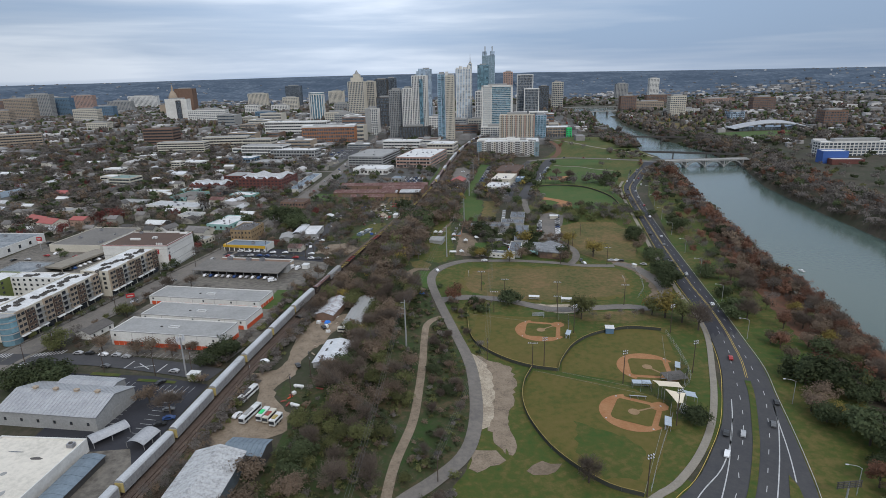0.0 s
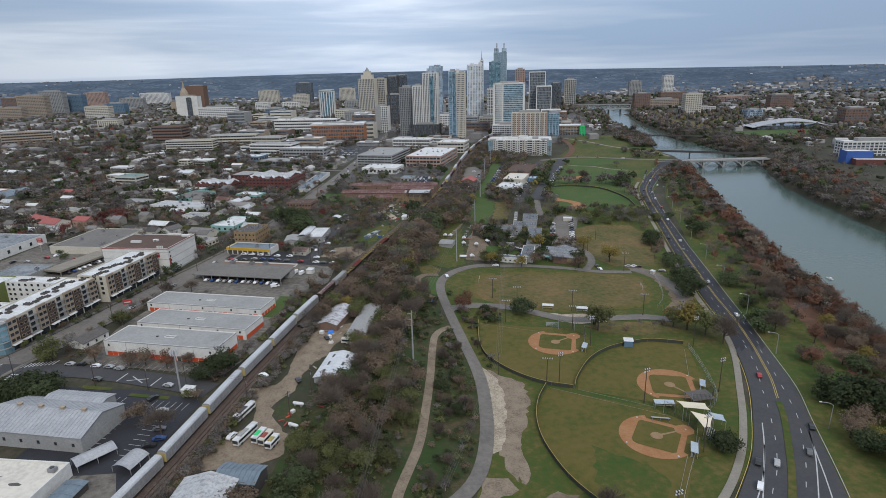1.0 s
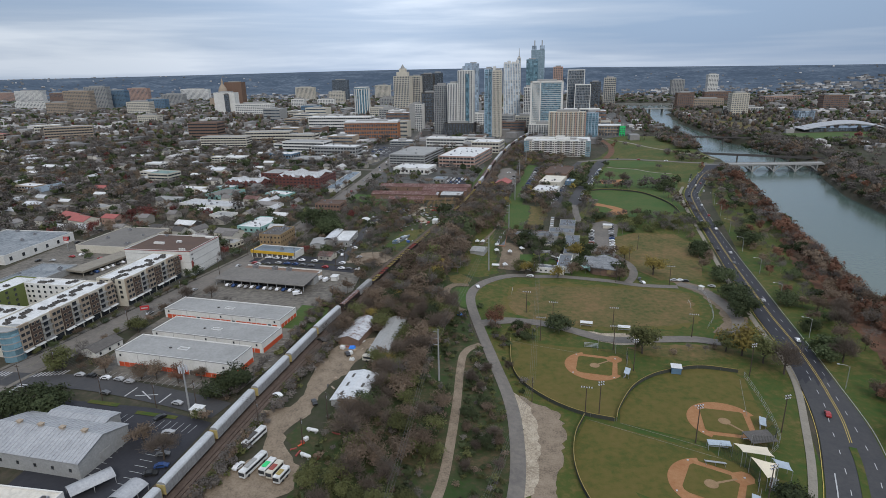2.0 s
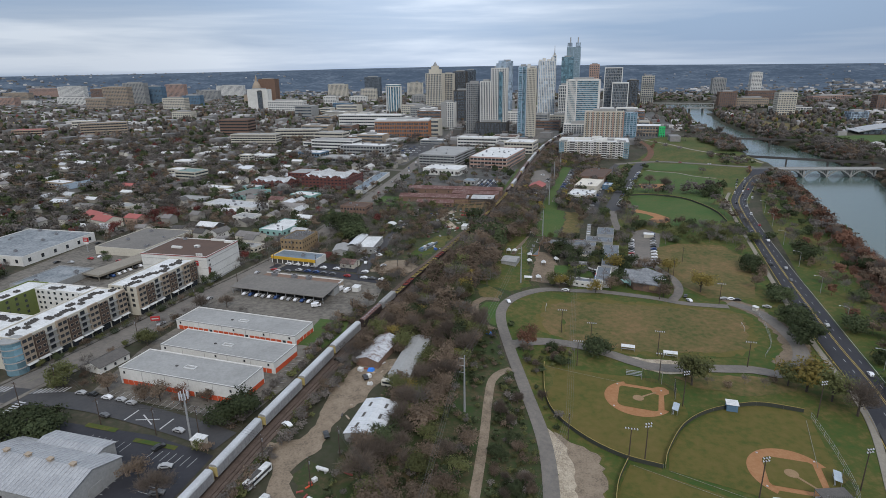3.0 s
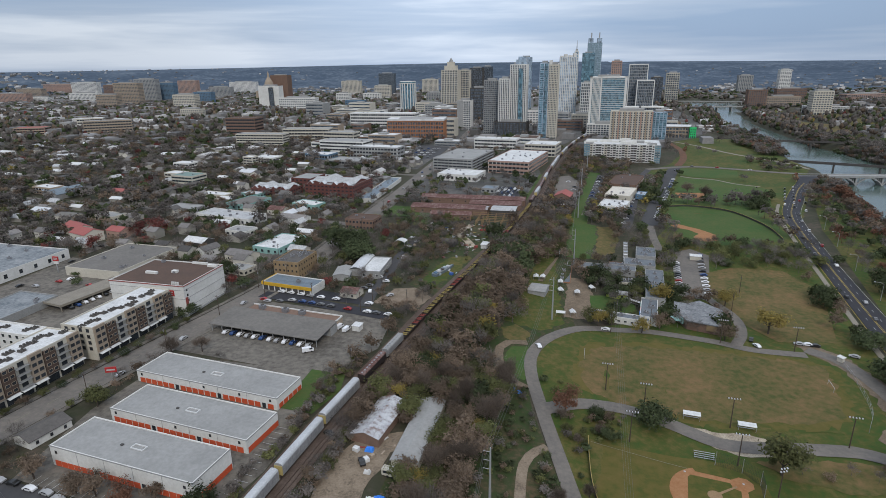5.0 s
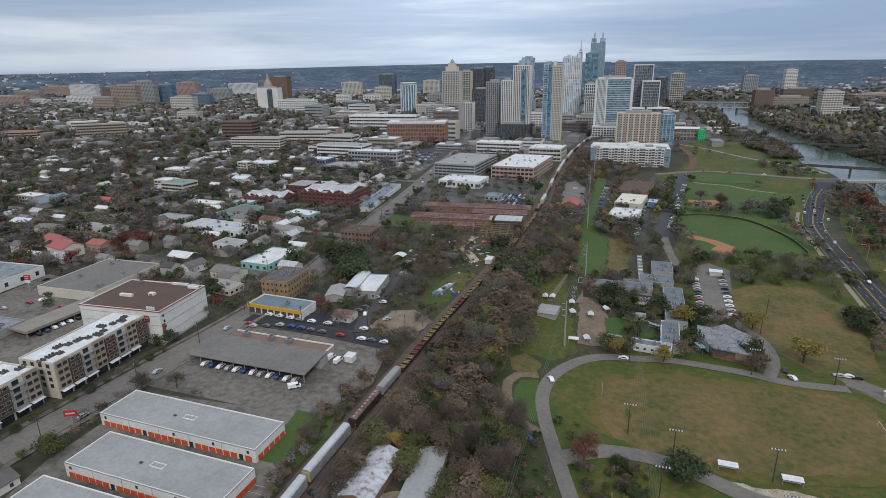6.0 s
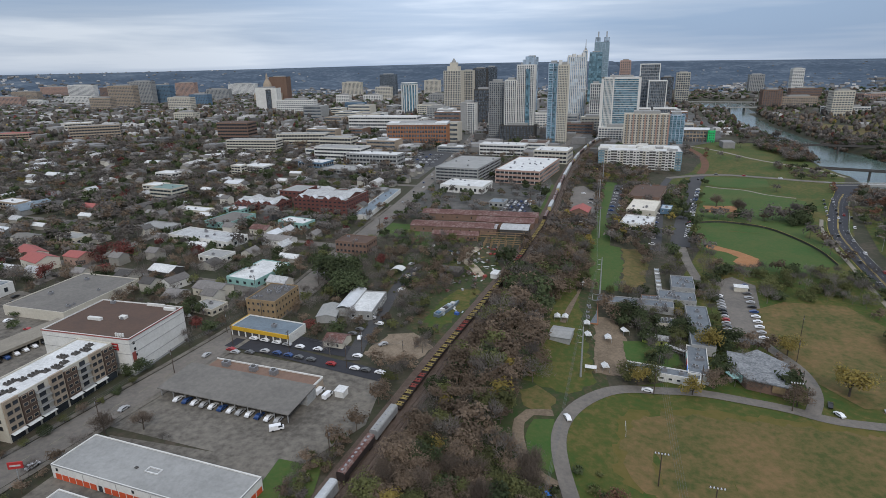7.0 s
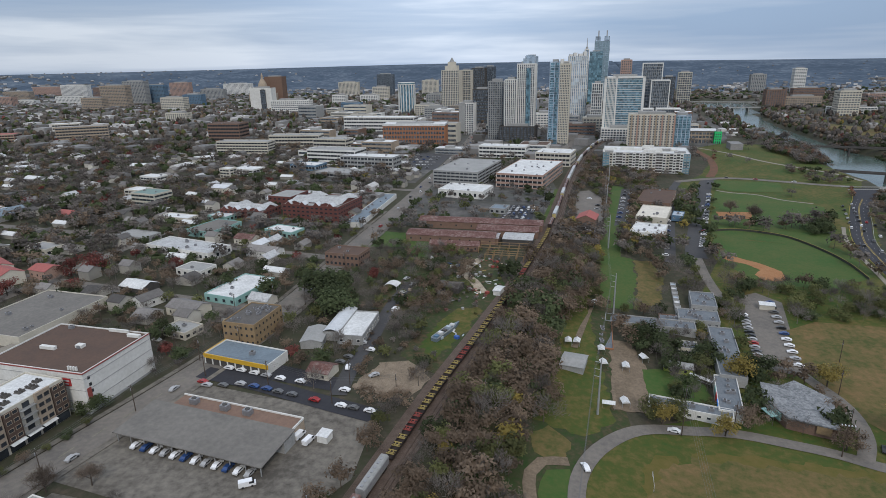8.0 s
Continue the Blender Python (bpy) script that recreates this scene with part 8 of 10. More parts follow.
distant_houses(330, lambda: (-1 * rnd.uniform(180, 1150), rnd.uniform(620, 1500)))
distant_houses(1700, lambda: ((lambda q: (rnd.uniform(-1.15, 0.3) * q, q))(rnd.uniform(1250, 3500))))
distant_houses(160, lambda: (rnd.uniform(480, 1100), rnd.uniform(900, 1800)))
distant_houses(260, lambda: ((lambda q: (rnd.uniform(-0.95, -0.12) * q, q))(rnd.uniform(1000, 2600))), 1.7)
distant_houses(900, lambda: ((lambda q: (rnd.uniform(-1.15, 0.1) * q, q))(rnd.uniform(1700, 3300))), 1.3)
distant_houses(170, lambda: (rnd.uniform(-360, 250), rnd.uniform(985, 1600)), 1.5)
distant_houses(300, lambda: ((lambda q: (rnd.uniform(0.42, 0.85) * q, q))(rnd.uniform(1150, 2600))), 1.2)
distant_houses(70, lambda: ((lambda q: (rnd.uniform(0.4, 0.85) * q, q))(rnd.uniform(1600, 3000))), 2.0)
distant_houses(500, lambda: ((lambda q: (rnd.uniform(0.25, 0.9) * q, q))(rnd.uniform(2300, 3600))), 1.1)
distant_houses(90, lambda: ((lambda q: (rnd.uniform(0.44, 0.6) * q, q))(rnd.uniform(3200, 3700))), 1.8)
distant_houses(260, lambda: ((lambda q: (rnd.uniform(-0.95, 0.9) * q, q))(rnd.uniform(3500, 4300))), 0.7)


# ---- trees ----
def rand_unit(rnd):
    while True:
        v = Vector((rnd.uniform(-1, 1), rnd.uniform(-1, 1), rnd.uniform(-1, 1)))
        if 0.05 < v.length < 1:
            return v.normalized()


def tree_shape(seed, tall, spread, leaves, leaf, bare, low=0.28):
    """Trunk-and-limb tubes and leaf or twig blades of one tree; returns two (verts, faces) pairs."""
    rnd = random.Random(seed)
    bm = bmesh.new()
    top = Vector((rnd.uniform(-0.3, 0.3), rnd.uniform(-0.3, 0.3), tall * 0.5))
    r = tall * 0.028
    tube(bm, (0, 0, -0.6), (top.x * 0.4, top.y * 0.4, tall * low), r * 1.25, r, 7)
    tube(bm, (top.x * 0.4, top.y * 0.4, tall * low), top, r, r * 0.6, 6)
    tips = []
    n = rnd.randint(6, 8)
    for k in range(n):
        a = 2 * math.pi * (k + rnd.uniform(-0.35, 0.35)) / n
        start = Vector((top.x * 0.4, top.y * 0.4, tall * low)).lerp(top, rnd.uniform(0, 0.9))
        e = rnd.uniform(0.15, 1.15)
        end = start + Vector((math.cos(a) * math.cos(e) * spread * rnd.uniform(0.5, 0.8), math.sin(a) * math.cos(e) * spread * rnd.uniform(0.5, 0.8), tall * 0.34 * math.sin(e) + tall * 0.06))
        tube(bm, start, end, r * 0.5, r * 0.22, 5)
        tips.append(end)
        for _ in range(3):
            q = end + Vector((rnd.uniform(-1, 1) * spread * 0.36, rnd.uniform(-1, 1) * spread * 0.36, rnd.uniform(0.0, 1) * tall * 0.2))
            tube(bm, start.lerp(end, rnd.uniform(0.55, 1)), q, r * 0.22, r * 0.08, 4)
            tips.append(q)
    tips.append(top + Vector((0, 0, tall * 0.3)))
    tube(bm, top, tips[-1], r * 0.55, r * 0.1, 5)
    verts, faces = [], []
    sizes = [rnd.uniform(0.7, 1.3) for _ in tips]
    heart = Vector((0, 0, tall * 0.42))
    for i in range(leaves):
        j = rnd.randrange(len(tips))
        c = tips[j] + rand_unit(rnd) * (rnd.random() ** 0.5) * spread * 0.37 * sizes[j]
        c.z = max(c.z, tall * 0.14)
        k = len(verts)
        out = (c - heart).normalized()
        if bare:                                        # a tapering twig that grows outwards and up
            u = (rand_unit(rnd) * 0.8 + out + Vector((0, 0, 0.3))).normalized()
            v = u.cross(rand_unit(rnd))
            a, b = leaf * rnd.uniform(1.0, 2.2), leaf * rnd.uniform(0.1, 0.2)
            if v.length < 0.1:
                continue
            v.normalize()
            verts += [c - u * a * 0.5 - v * b * 0.5, c - u * a * 0.5 + v * b * 0.5, c + u * a * 0.5]
        else:                                           # a spray of leaves that faces outwards
            n = (out * 0.9 + rand_unit(rnd) * 0.75 + Vector((0, 0, 0.35))).normalized()
            u = rand_unit(rnd)
            u = u - n * u.dot(n)
            if u.length < 0.1:
                continue
            u.normalize()
            v = n.cross(u)
            a, b = leaf * rnd.uniform(0.8, 1.5), leaf * rnd.uniform(0.6, 1.1)
            verts += [c - u * a * 0.5 - v * b * 0.45, c + u * a * 0.5 - v * b * 0.25, c + u * a * rnd.uniform(-0.3, 0.2) + v * b * 0.6]
        faces.append((k, k + 1, k + 2))
    return bm, verts, faces


def mesh_of(name, verts, faces, material):
    me = bpy.data.meshes.new(name)
    me.from_pydata([tuple(v) for v in verts], [], faces)
    me.materials.append(material)
    return me


# kind: tall, spread, blades, blade size, bare twigs, trunk share, words
KINDS = {"oak": (8.6, 6.2, 1500, 0.8, False, 0.14, "dark evergreen oak with a dense rounded crown"),
         "bare": (10, 5.6, 1900, 0.9, True, 0.25, "leafless winter tree with fine grey-brown twigs"),
         "brown": (9, 5.4, 1400, 0.58, False, 0.25, "winter tree with thin brown leaves"),
         "rust": (11, 5.0, 1400, 0.62, False, 0.2, "tall cypress with rust-red winter needles"),
         "olive": (8, 5.0, 1300, 0.6, False, 0.22, "half-bare tree with olive-green leaves"),
         "yellow": (7.5, 4.4, 1100, 0.52, False, 0.22, "tree with yellowing autumn leaves"),
         "wine": (9, 5.2, 1000, 0.68, False, 0.22, "tree with dark wine-red leaves")}
STOCK = {}


def tree(kind, x, y, size=1.0, turn=0.0):
    tall, spread, leaves, leaf, bare, low, label = KINDS[kind]
    n = int(abs(x * 13 + y * 7)) % 3
    z = height(x, y)
    m = pose(x, y, z, 0, 0, turn) @ Matrix.Diagonal((size, size, size * (0.9 + 0.2 * ((n * 0.5) % 1)), 1))
    if (kind, n) not in STOCK:
        t = thing("tree", label, "tree", m, "trees of the park")
        bm, verts, faces = tree_shape(hash_of(kind) + n, tall, spread, leaves, leaf, bare, low)
        part("trunk", bm, M["bark"], t)
        part("crown", mesh_of("crown", verts, faces, M["leaf_" + kind]), None, t)
        STOCK[(kind, n)] = t
        t.matrix_basis = m
        return
    src = STOCK[(kind, n)]
    keep = src.matrix_basis.copy()
    src.matrix_basis = Matrix.Identity(4)
    made = copy_thing(src, m)
    made.matrix_basis = m
    src.matrix_basis = keep


def hash_of(word):
    return sum(ord(c) * (i + 3) for i, c in enumerate(word))


rnd = random.Random(11)
PLACED = {}


def plant(x, y, g):
    PLACED.setdefault((int(x // 20), int(y // 20)), []).append((x, y, g))


def roomy(x, y, gap):
    for i in (-1, 0, 1):
        for j in (-1, 0, 1):
            for a, b, g in PLACED.get((int(x // 20) + i, int(y // 20) + j), ()):
                if (a - x) ** 2 + (b - y) ** 2 < (0.5 * (gap + g)) ** 2:
                    return False
    return True


# trees that stand alone
for kind, x, y, s in (("oak", 38.5, 322, 0.95), ("olive", 77, 299.5, 1.35), ("rust", 5, 323.5, 0.8), ("yellow", 124, 300, 1.7), ("olive", 131, 293, 1.3), ("olive", 118, 304, 1.1), ("bare", 136, 283, 1.2), ("bare", 50.5, 163, 0.85), ("oak", 100.5, 197, 0.75),
                      ("yellow", 110, 414, 1.5), ("oak", 174, 366, 0.9), ("oak", 163, 301, 1.1), ("bare", 168, 296, 1.0), ("oak", 152, 403, 1.0), ("oak", 147.5, 372, 1.15), ("oak", 146, 361, 1.0), ("oak", 143, 347, 1.05), ("oak", 156, 464, 1.0), ("oak", 153, 455, 0.9), ("oak", 158, 182, 1.25), ("oak", 163, 174, 1.0),
                      ("oak", 160, 226, 1.2), ("oak", 169, 222, 1.25), ("oak", 164, 234, 1.0), ("brown", 150, 205, 0.8), ("yellow", 158, 199, 0.7), ("oak", -146, 493, 1.7), ("oak", -136, 484, 1.4), ("oak", -128, 470, 1.4), ("oak", -140, 503, 1.3), ("oak", 27, 470, 1.1), ("oak", 34, 466, 1.0), ("oak", 53, 462, 0.95), ("olive", 49, 455, 0.8),
                      ("oak", -202, 431, 0.8), ("oak", -190, 372, 0.7), ("oak", -100, 236, 0.95), ("oak", -107, 233, 0.8), ("oak", -104, 243, 0.6), ("brown", -146, 243, 0.7), ("brown", -139, 243, 0.7), ("rust", -128, 240.5, 0.6), ("brown", -165, 247, 0.75), ("olive", -186, 248, 1.0), ("olive", -192, 252, 0.9), ("bare", -172, 330, 0.7), ("olive", -175, 287, 0.85), ("olive", -179, 291, 0.65), ("bare", -160, 335, 0.6),
                      ("oak", -166, 214, 1.0), ("oak", -175, 217, 1.1), ("oak", -184, 214, 0.9), ("oak", -170, 222, 0.8), ("brown", -118, 200, 0.7), ("bare", -106, 192, 0.8), ("brown", -120, 245, 0.5), ("yellow", 98, 448, 1.1), ("yellow", 46, 405, 0.9), ("yellow", 24, 408, 1.0), ("yellow", 62, 446, 1.3), ("oak", 70, 450, 1.0), ("wine", -330, 470, 0.9), ("wine", -318, 505, 1.1),
                      ("wine", -306, 512, 1.2), ("brown", 86, 403, 0.8), ("brown", 56, 412, 0.8), ("olive", 30, 412, 0.8), ("olive", 20, 410, 0.8), ("yellow", 228, 372, 1.2), ("yellow", 196, 300, 0.9), ("yellow", 192, 262, 0.9), ("oak", 196, 480, 1.2), ("oak", 170, 330, 0.7), ("bare", 184, 330, 1.0), ("bare", 192, 345, 1.0), ("brown", 186, 356, 0.9), ("brown", 178, 318, 0.8),
                      ("oak", 190, 685, 1.2), ("oak", 185, 678, 1.0), ("bare", 150, 715, 1.0), ("bare", 138, 740, 0.9)):
    tree(kind, x, y, s * 1.3, rnd.uniform(0, 360))
    plant(x, y, 7 * s)


def scatter(n, place, kinds, lo, hi, gap, made):
    """Up to n tree places inside a plan, kept apart; made(kind, x, y, size) plants one."""
    names, weights = zip(*kinds)
    tries = got = 0
    while got < n and tries < n * 14:
        tries += 1
        x, y = place()
        s = rnd.uniform(lo, hi)
        if not free(x, y) or not roomy(x, y, gap * s):
            continue
        plant(x, y, gap * s)
        made(rnd.choices(names, weights)[0], x, y, s)
        got += 1
    return got


def corridor(y0, y1, lo=9, hi=80):
    def place():
        y = rnd.uniform(y0, y1)
        return lerp_line(y, RAIL) + rnd.uniform(lo, hi), y
    return place


def shore(y0, y1, lo, hi):
    def place():
        y = rnd.uniform(y0, y1)
        return lerp_line(y, SHORE) + rnd.uniform(lo, hi), y
    return place


def in_box(x0, x1, y0, y1):
    return lambda: (rnd.uniform(x0, x1), rnd.uniform(y0, y1))


def solo(kind, x, y, s):
    tree(kind, x, y, s, rnd.uniform(0, 360))


MIX = (("bare", 3.4), ("brown", 6), ("olive", 2.2), ("oak", 0.5), ("yellow", 0.35))
scatter(50, corridor(135, 240, 30, 75), (("bare", 3), ("olive", 4), ("brown", 2.5), ("oak", 1), ("yellow", 0.3)), 0.7, 1.15, 5, solo)

scatter(65, corridor(240, 335, 10, 58), MIX, 0.8, 1.3, 5, solo)
scatter(30, corridor(140, 330, 78, 100), (("bare", 3), ("olive", 3), ("oak", 1.5), ("brown", 2)), 0.4, 0.7, 6, solo)
scatter(74, shore(140, 340, -14, -2), (("rust", 3.6), ("bare", 1.6), ("brown", 3), ("yellow", 0.4)), 0.8, 1.25, 4.5, solo)
scatter(42, shore(135, 290, -50, -14), (("bare", 2), ("brown", 4), ("rust", 1.8), ("oak", 0.8), ("yellow", 0.4), ("olive", 1)), 0.6, 1.1, 6.5, solo)

for k in range(15):                                     # street trees before the apartments
    y = 262 + 7.2 * k
    solo(("olive", "oak", "olive", "brown")[k % 4], lerp_line(y, [(232, -209), (270, -199), (310, -190), (352, -180), (385, -172)]) - 8.2, y, rnd.uniform(0.35, 0.5))

# woods beyond, one mesh of many trees to a kind
WOODS = {k: [] for k in KINDS}


def far(kind, x, y, s):
    WOODS[kind].append((x, y, s))


scatter(330, corridor(345, 560, 9, 40), MIX, 0.7, 1.3, 5, far)
scatter(60, corridor(430, 620, 40, 75), MIX, 0.6, 1.1, 8, far)
scatter(120, corridor(560, 640, 9, 60), MIX, 0.7, 1.2, 5.5, far)
scatter(110, in_box(-148, -16, 640, 1000), (("bare", 4), ("oak", 2.5), ("brown", 1.5), ("olive", 1)), 0.6, 1.1, 9, far)
scatter(120, corridor(240, 345, 9, 56), MIX, 0.6, 1.1, 4.5, far)
scatter(60, shore(330, 420, -14, -2), (("rust", 3.4), ("bare", 2), ("brown", 3)), 0.8, 1.25, 4.5, far)
scatter(60, corridor(140, 330, 8, 16), (("bare", 3), ("brown", 2)), 0.3, 0.55, 5, far)
scatter(120, corridor(60, 330, -17, -8), (("bare", 3), ("brown", 2), ("olive", 1)), 0.3, 0.55, 5, far)
scatter(50, corridor(330, 400, -26, -8), (("bare", 3), ("brown", 4), ("olive", 1)), 0.6, 0.95, 6, far)
scatter(260, corridor(620, 1000, 10, 90), MIX, 0.6, 1.0, 7, far)
scatter(50, shore(160, 420, -24, -8), (("rust", 3), ("bare", 2), ("brown", 3)), 0.6, 1.0, 5, far)
scatter(230, shore(420, 800, -18, -3), (("rust", 3.6), ("bare", 2.6), ("brown", 3), ("oak", 0.6)), 0.7, 1.25, 4.5, far)
scatter(115, shore(300, 840, -52, -14), (("bare", 3), ("brown", 3), ("rust", 1.4), ("oak", 1.2)), 0.6, 1.0, 10, far)
for x, y, k, q in ((128, 691, "bare", 1.1), (136, 684, "brown", 0.9), (145, 676, "bare", 1.2), (172, 695, "bare", 1.3), (182, 700, "brown", 1.2), (193, 706, "bare", 1.3), (202, 712, "brown", 1.1), (210, 717, "oak", 1.2), (157, 731, "bare", 0.9), (166, 690, "bare", 1.2), (186, 690, "bare", 1.2), (180, 640, "bare", 1.2), (184, 625, "brown", 1.2), (178, 600, "bare", 1.2), (182, 585, "brown", 1.1)):
    WOODS[k].append((x, y, q))
for x, y, k, q in ((-43, 536, "oak", 1.3), (-25, 488, "oak", 1.5), (-17, 463, "oak", 1.2), (-31, 568, "brown", 1.3), (-32, 510, "oak", 1.5), (-20, 482, "oak", 1.4), (-8, 520, "oak", 1.3), (-14, 506, "olive", 1.3), (0, 556, "olive", 1.2), (6, 585, "olive", 1.2), (-28, 470, "brown", 1.2), (-36, 488, "oak", 1.3), (-22, 440, "bare", 1.2), (-24, 425, "brown", 1.2), (-30, 410, "brown", 1.3), (-38, 400, "olive", 1.2), (-12, 540, "bare", 1.3), (4, 536, "bare", 1.1)):
    WOODS[k].append((x, y, q))
scatter(60, in_box(-48, -17, 392, 520), (("brown", 5), ("bare", 3), ("oak", 2), ("olive", 2)), 0.8, 1.25, 4, far)
scatter(70, in_box(60, 192, 514, 556), (("bare", 4), ("oak", 1.5), ("olive", 2)), 0.6, 1.0, 5, far)
scatter(110, in_box(40, 160, 410, 800), (("bare", 3), ("olive", 2.5), ("oak", 1.8), ("brown", 2), ("yellow", 0.1)), 0.6, 1.1, 9, far)
scatter(110, in_box(-118, -66, 395, 580), (("bare", 3), ("brown", 2.5), ("olive", 1.5), ("oak", 0.8), ("yellow", 0.1)), 0.5, 0.95, 7, far)
scatter(330, in_box(-330, -110, 395, 680), (("bare", 4), ("brown", 2), ("olive", 1), ("oak", 1.4), ("wine", 0.3)), 0.5, 0.95, 8, far)
scatter(30, in_box(-190, -100, 240, 330), (("bare", 3), ("brown", 2), ("olive", 1)), 0.35, 0.6, 6, far)
scatter(36, in_box(10, 60, 420, 500), (("bare", 3), ("olive", 2), ("oak", 1)), 0.5, 0.9, 7, far)
FARMIX = (("bare", 5.5), ("brown", 2.2), ("olive", 0.7), ("oak", 2.4), ("yellow", 0.1), ("wine", 0.32))
scatter(3200, in_box(-900, -175, 440, 1100), FARMIX, 0.5, 1.15, 6.5, far)
for x, y, k, s in ((84, 301, "bare", 0.45), (92, 299, "brown", 0.4), (100, 303, "bare", 0.5), (107, 300, "bare", 0.5), (113, 306, "brown", 0.4), (76, 305, "olive", 0.4), (-286, 404, "oak", 0.5), (-288, 420, "oak", 0.6), (-297, 415, "oak", 0.4), (-300, 440, "wine", 0.5), (99, 690, "oak", 1.0), (103, 710, "oak", 1.1), (100, 728, "oak", 1.2), (108, 745, "oak", 1.1), (112, 765, "oak", 1.2), (116, 785, "oak", 1.0), (122, 805, "oak", 1.1), (126, 826, "oak", 1.2), (106, 762, "bare", 1.1),
                   (118, 700, "bare", 0.9), (126, 696, "bare", 1.0), (134, 700, "bare", 1.0), (144, 698, "oak", 0.9), (150, 692, "bare", 1.0), (164, 690, "brown", 0.9), (176, 690, "bare", 1.0), (150, 838, "oak", 0.8), (214, 812, "bare", 0.9), (60, 888, "olive", 0.9), (84, 892, "olive", 1.0), (112, 897, "bare", 1.0), (128, 900, "olive", 0.9), (98, 880, "brown", 0.9), (72, 870, "bare", 1.0),
                   (52, 642, "yellow", 0.8), (66, 630, "oak", 0.9), (210, 1010, "bare", 0.9), (226, 990, "bare", 0.8), (188, 1000, "rust", 0.7), (196, 1030, "rust", 0.7), (204, 1060, "brown", 0.8)):
    WOODS[k].append((x, y, s))
scatter(220, in_box(-400, 250, 980, 1700), (("bare", 4), ("oak", 2), ("olive", 1)), 0.6, 0.95, 9, far)
scatter(40, shore(870, 985, -75, -34), (("bare", 4), ("oak", 2), ("brown", 2)), 0.5, 0.8, 6, far)
scatter(190, shore(985, 1190, -62, -8), (("bare", 4), ("oak", 2), ("brown", 2), ("rust", 0.5)), 0.7, 1.15, 5, far)
scatter(380, shore(990, 1850, -70, -6), (("bare", 4), ("oak", 2.5), ("brown", 1), ("rust", 0.4)), 0.5, 0.85, 8, far)


def east(y0, y1, lo, hi):
    def place():
        y = rnd.uniform(y0, y1)
        return lerp_line(y, FARSHORE) + rnd.uniform(lo, hi), y
    return place


scatter(560, east(380, 800, 2, 60), (("bare", 5), ("brown", 2), ("rust", 0.8), ("oak", 1.2)), 0.8, 1.2, 8, far)
scatter(420, east(800, 1800, 4, 60), (("bare", 5), ("oak", 2), ("brown", 2)), 0.7, 1.15, 7, far)
scatter(170, east(830, 1260, -3, 14), (("bare", 4), ("brown", 2.5), ("rust", 0.8), ("oak", 0.8)), 0.6, 1.0, 6, far)
scatter(520, east(480, 1700, 50, 420), (("bare", 4), ("oak", 2.4), ("brown", 3), ("olive", 1.4)), 0.6, 1.1, 12, far)


def far_place(y0, y1, spread):
    def place():
        y = rnd.uniform(y0, y1)
        return rnd.uniform(-1.2, 0.85) * spread * (y - 60), y
    return place


def thick(n, place, kinds, lo, hi):
    """Far trees in bigger clumps, with no test for room."""
    names, weights = zip(*kinds)
    for _ in range(n):
        x, y = place()
        s, f = lerp_line(y, SHORE), lerp_line(y, FARSHORE)
        if s - 6 < x < f + 6 or (y < 1300 and not free(x, y)) or (-330 < x < 330 and 1000 < y < 2400 and rnd.random() < 0.8):
            continue
        WOODS[rnd.choices(names, weights)[0]].append((x, y, rnd.uniform(lo, hi)))


thick(5600, far_place(1000, 2000, 1.0), FARMIX, 0.9, 1.5)
thick(4200, far_place(1900, 2900, 1.0), (("bare", 4), ("brown", 1), ("oak", 4)), 1.0, 1.6)
thick(420, in_box(240, 600, 1860, 2900), (("bare", 4), ("brown", 2), ("oak", 3)), 0.9, 1.4)
thick(900, lambda: (-1 * rnd.uniform(330, 900), rnd.uniform(330, 700)), FARMIX, 0.8, 1.3)


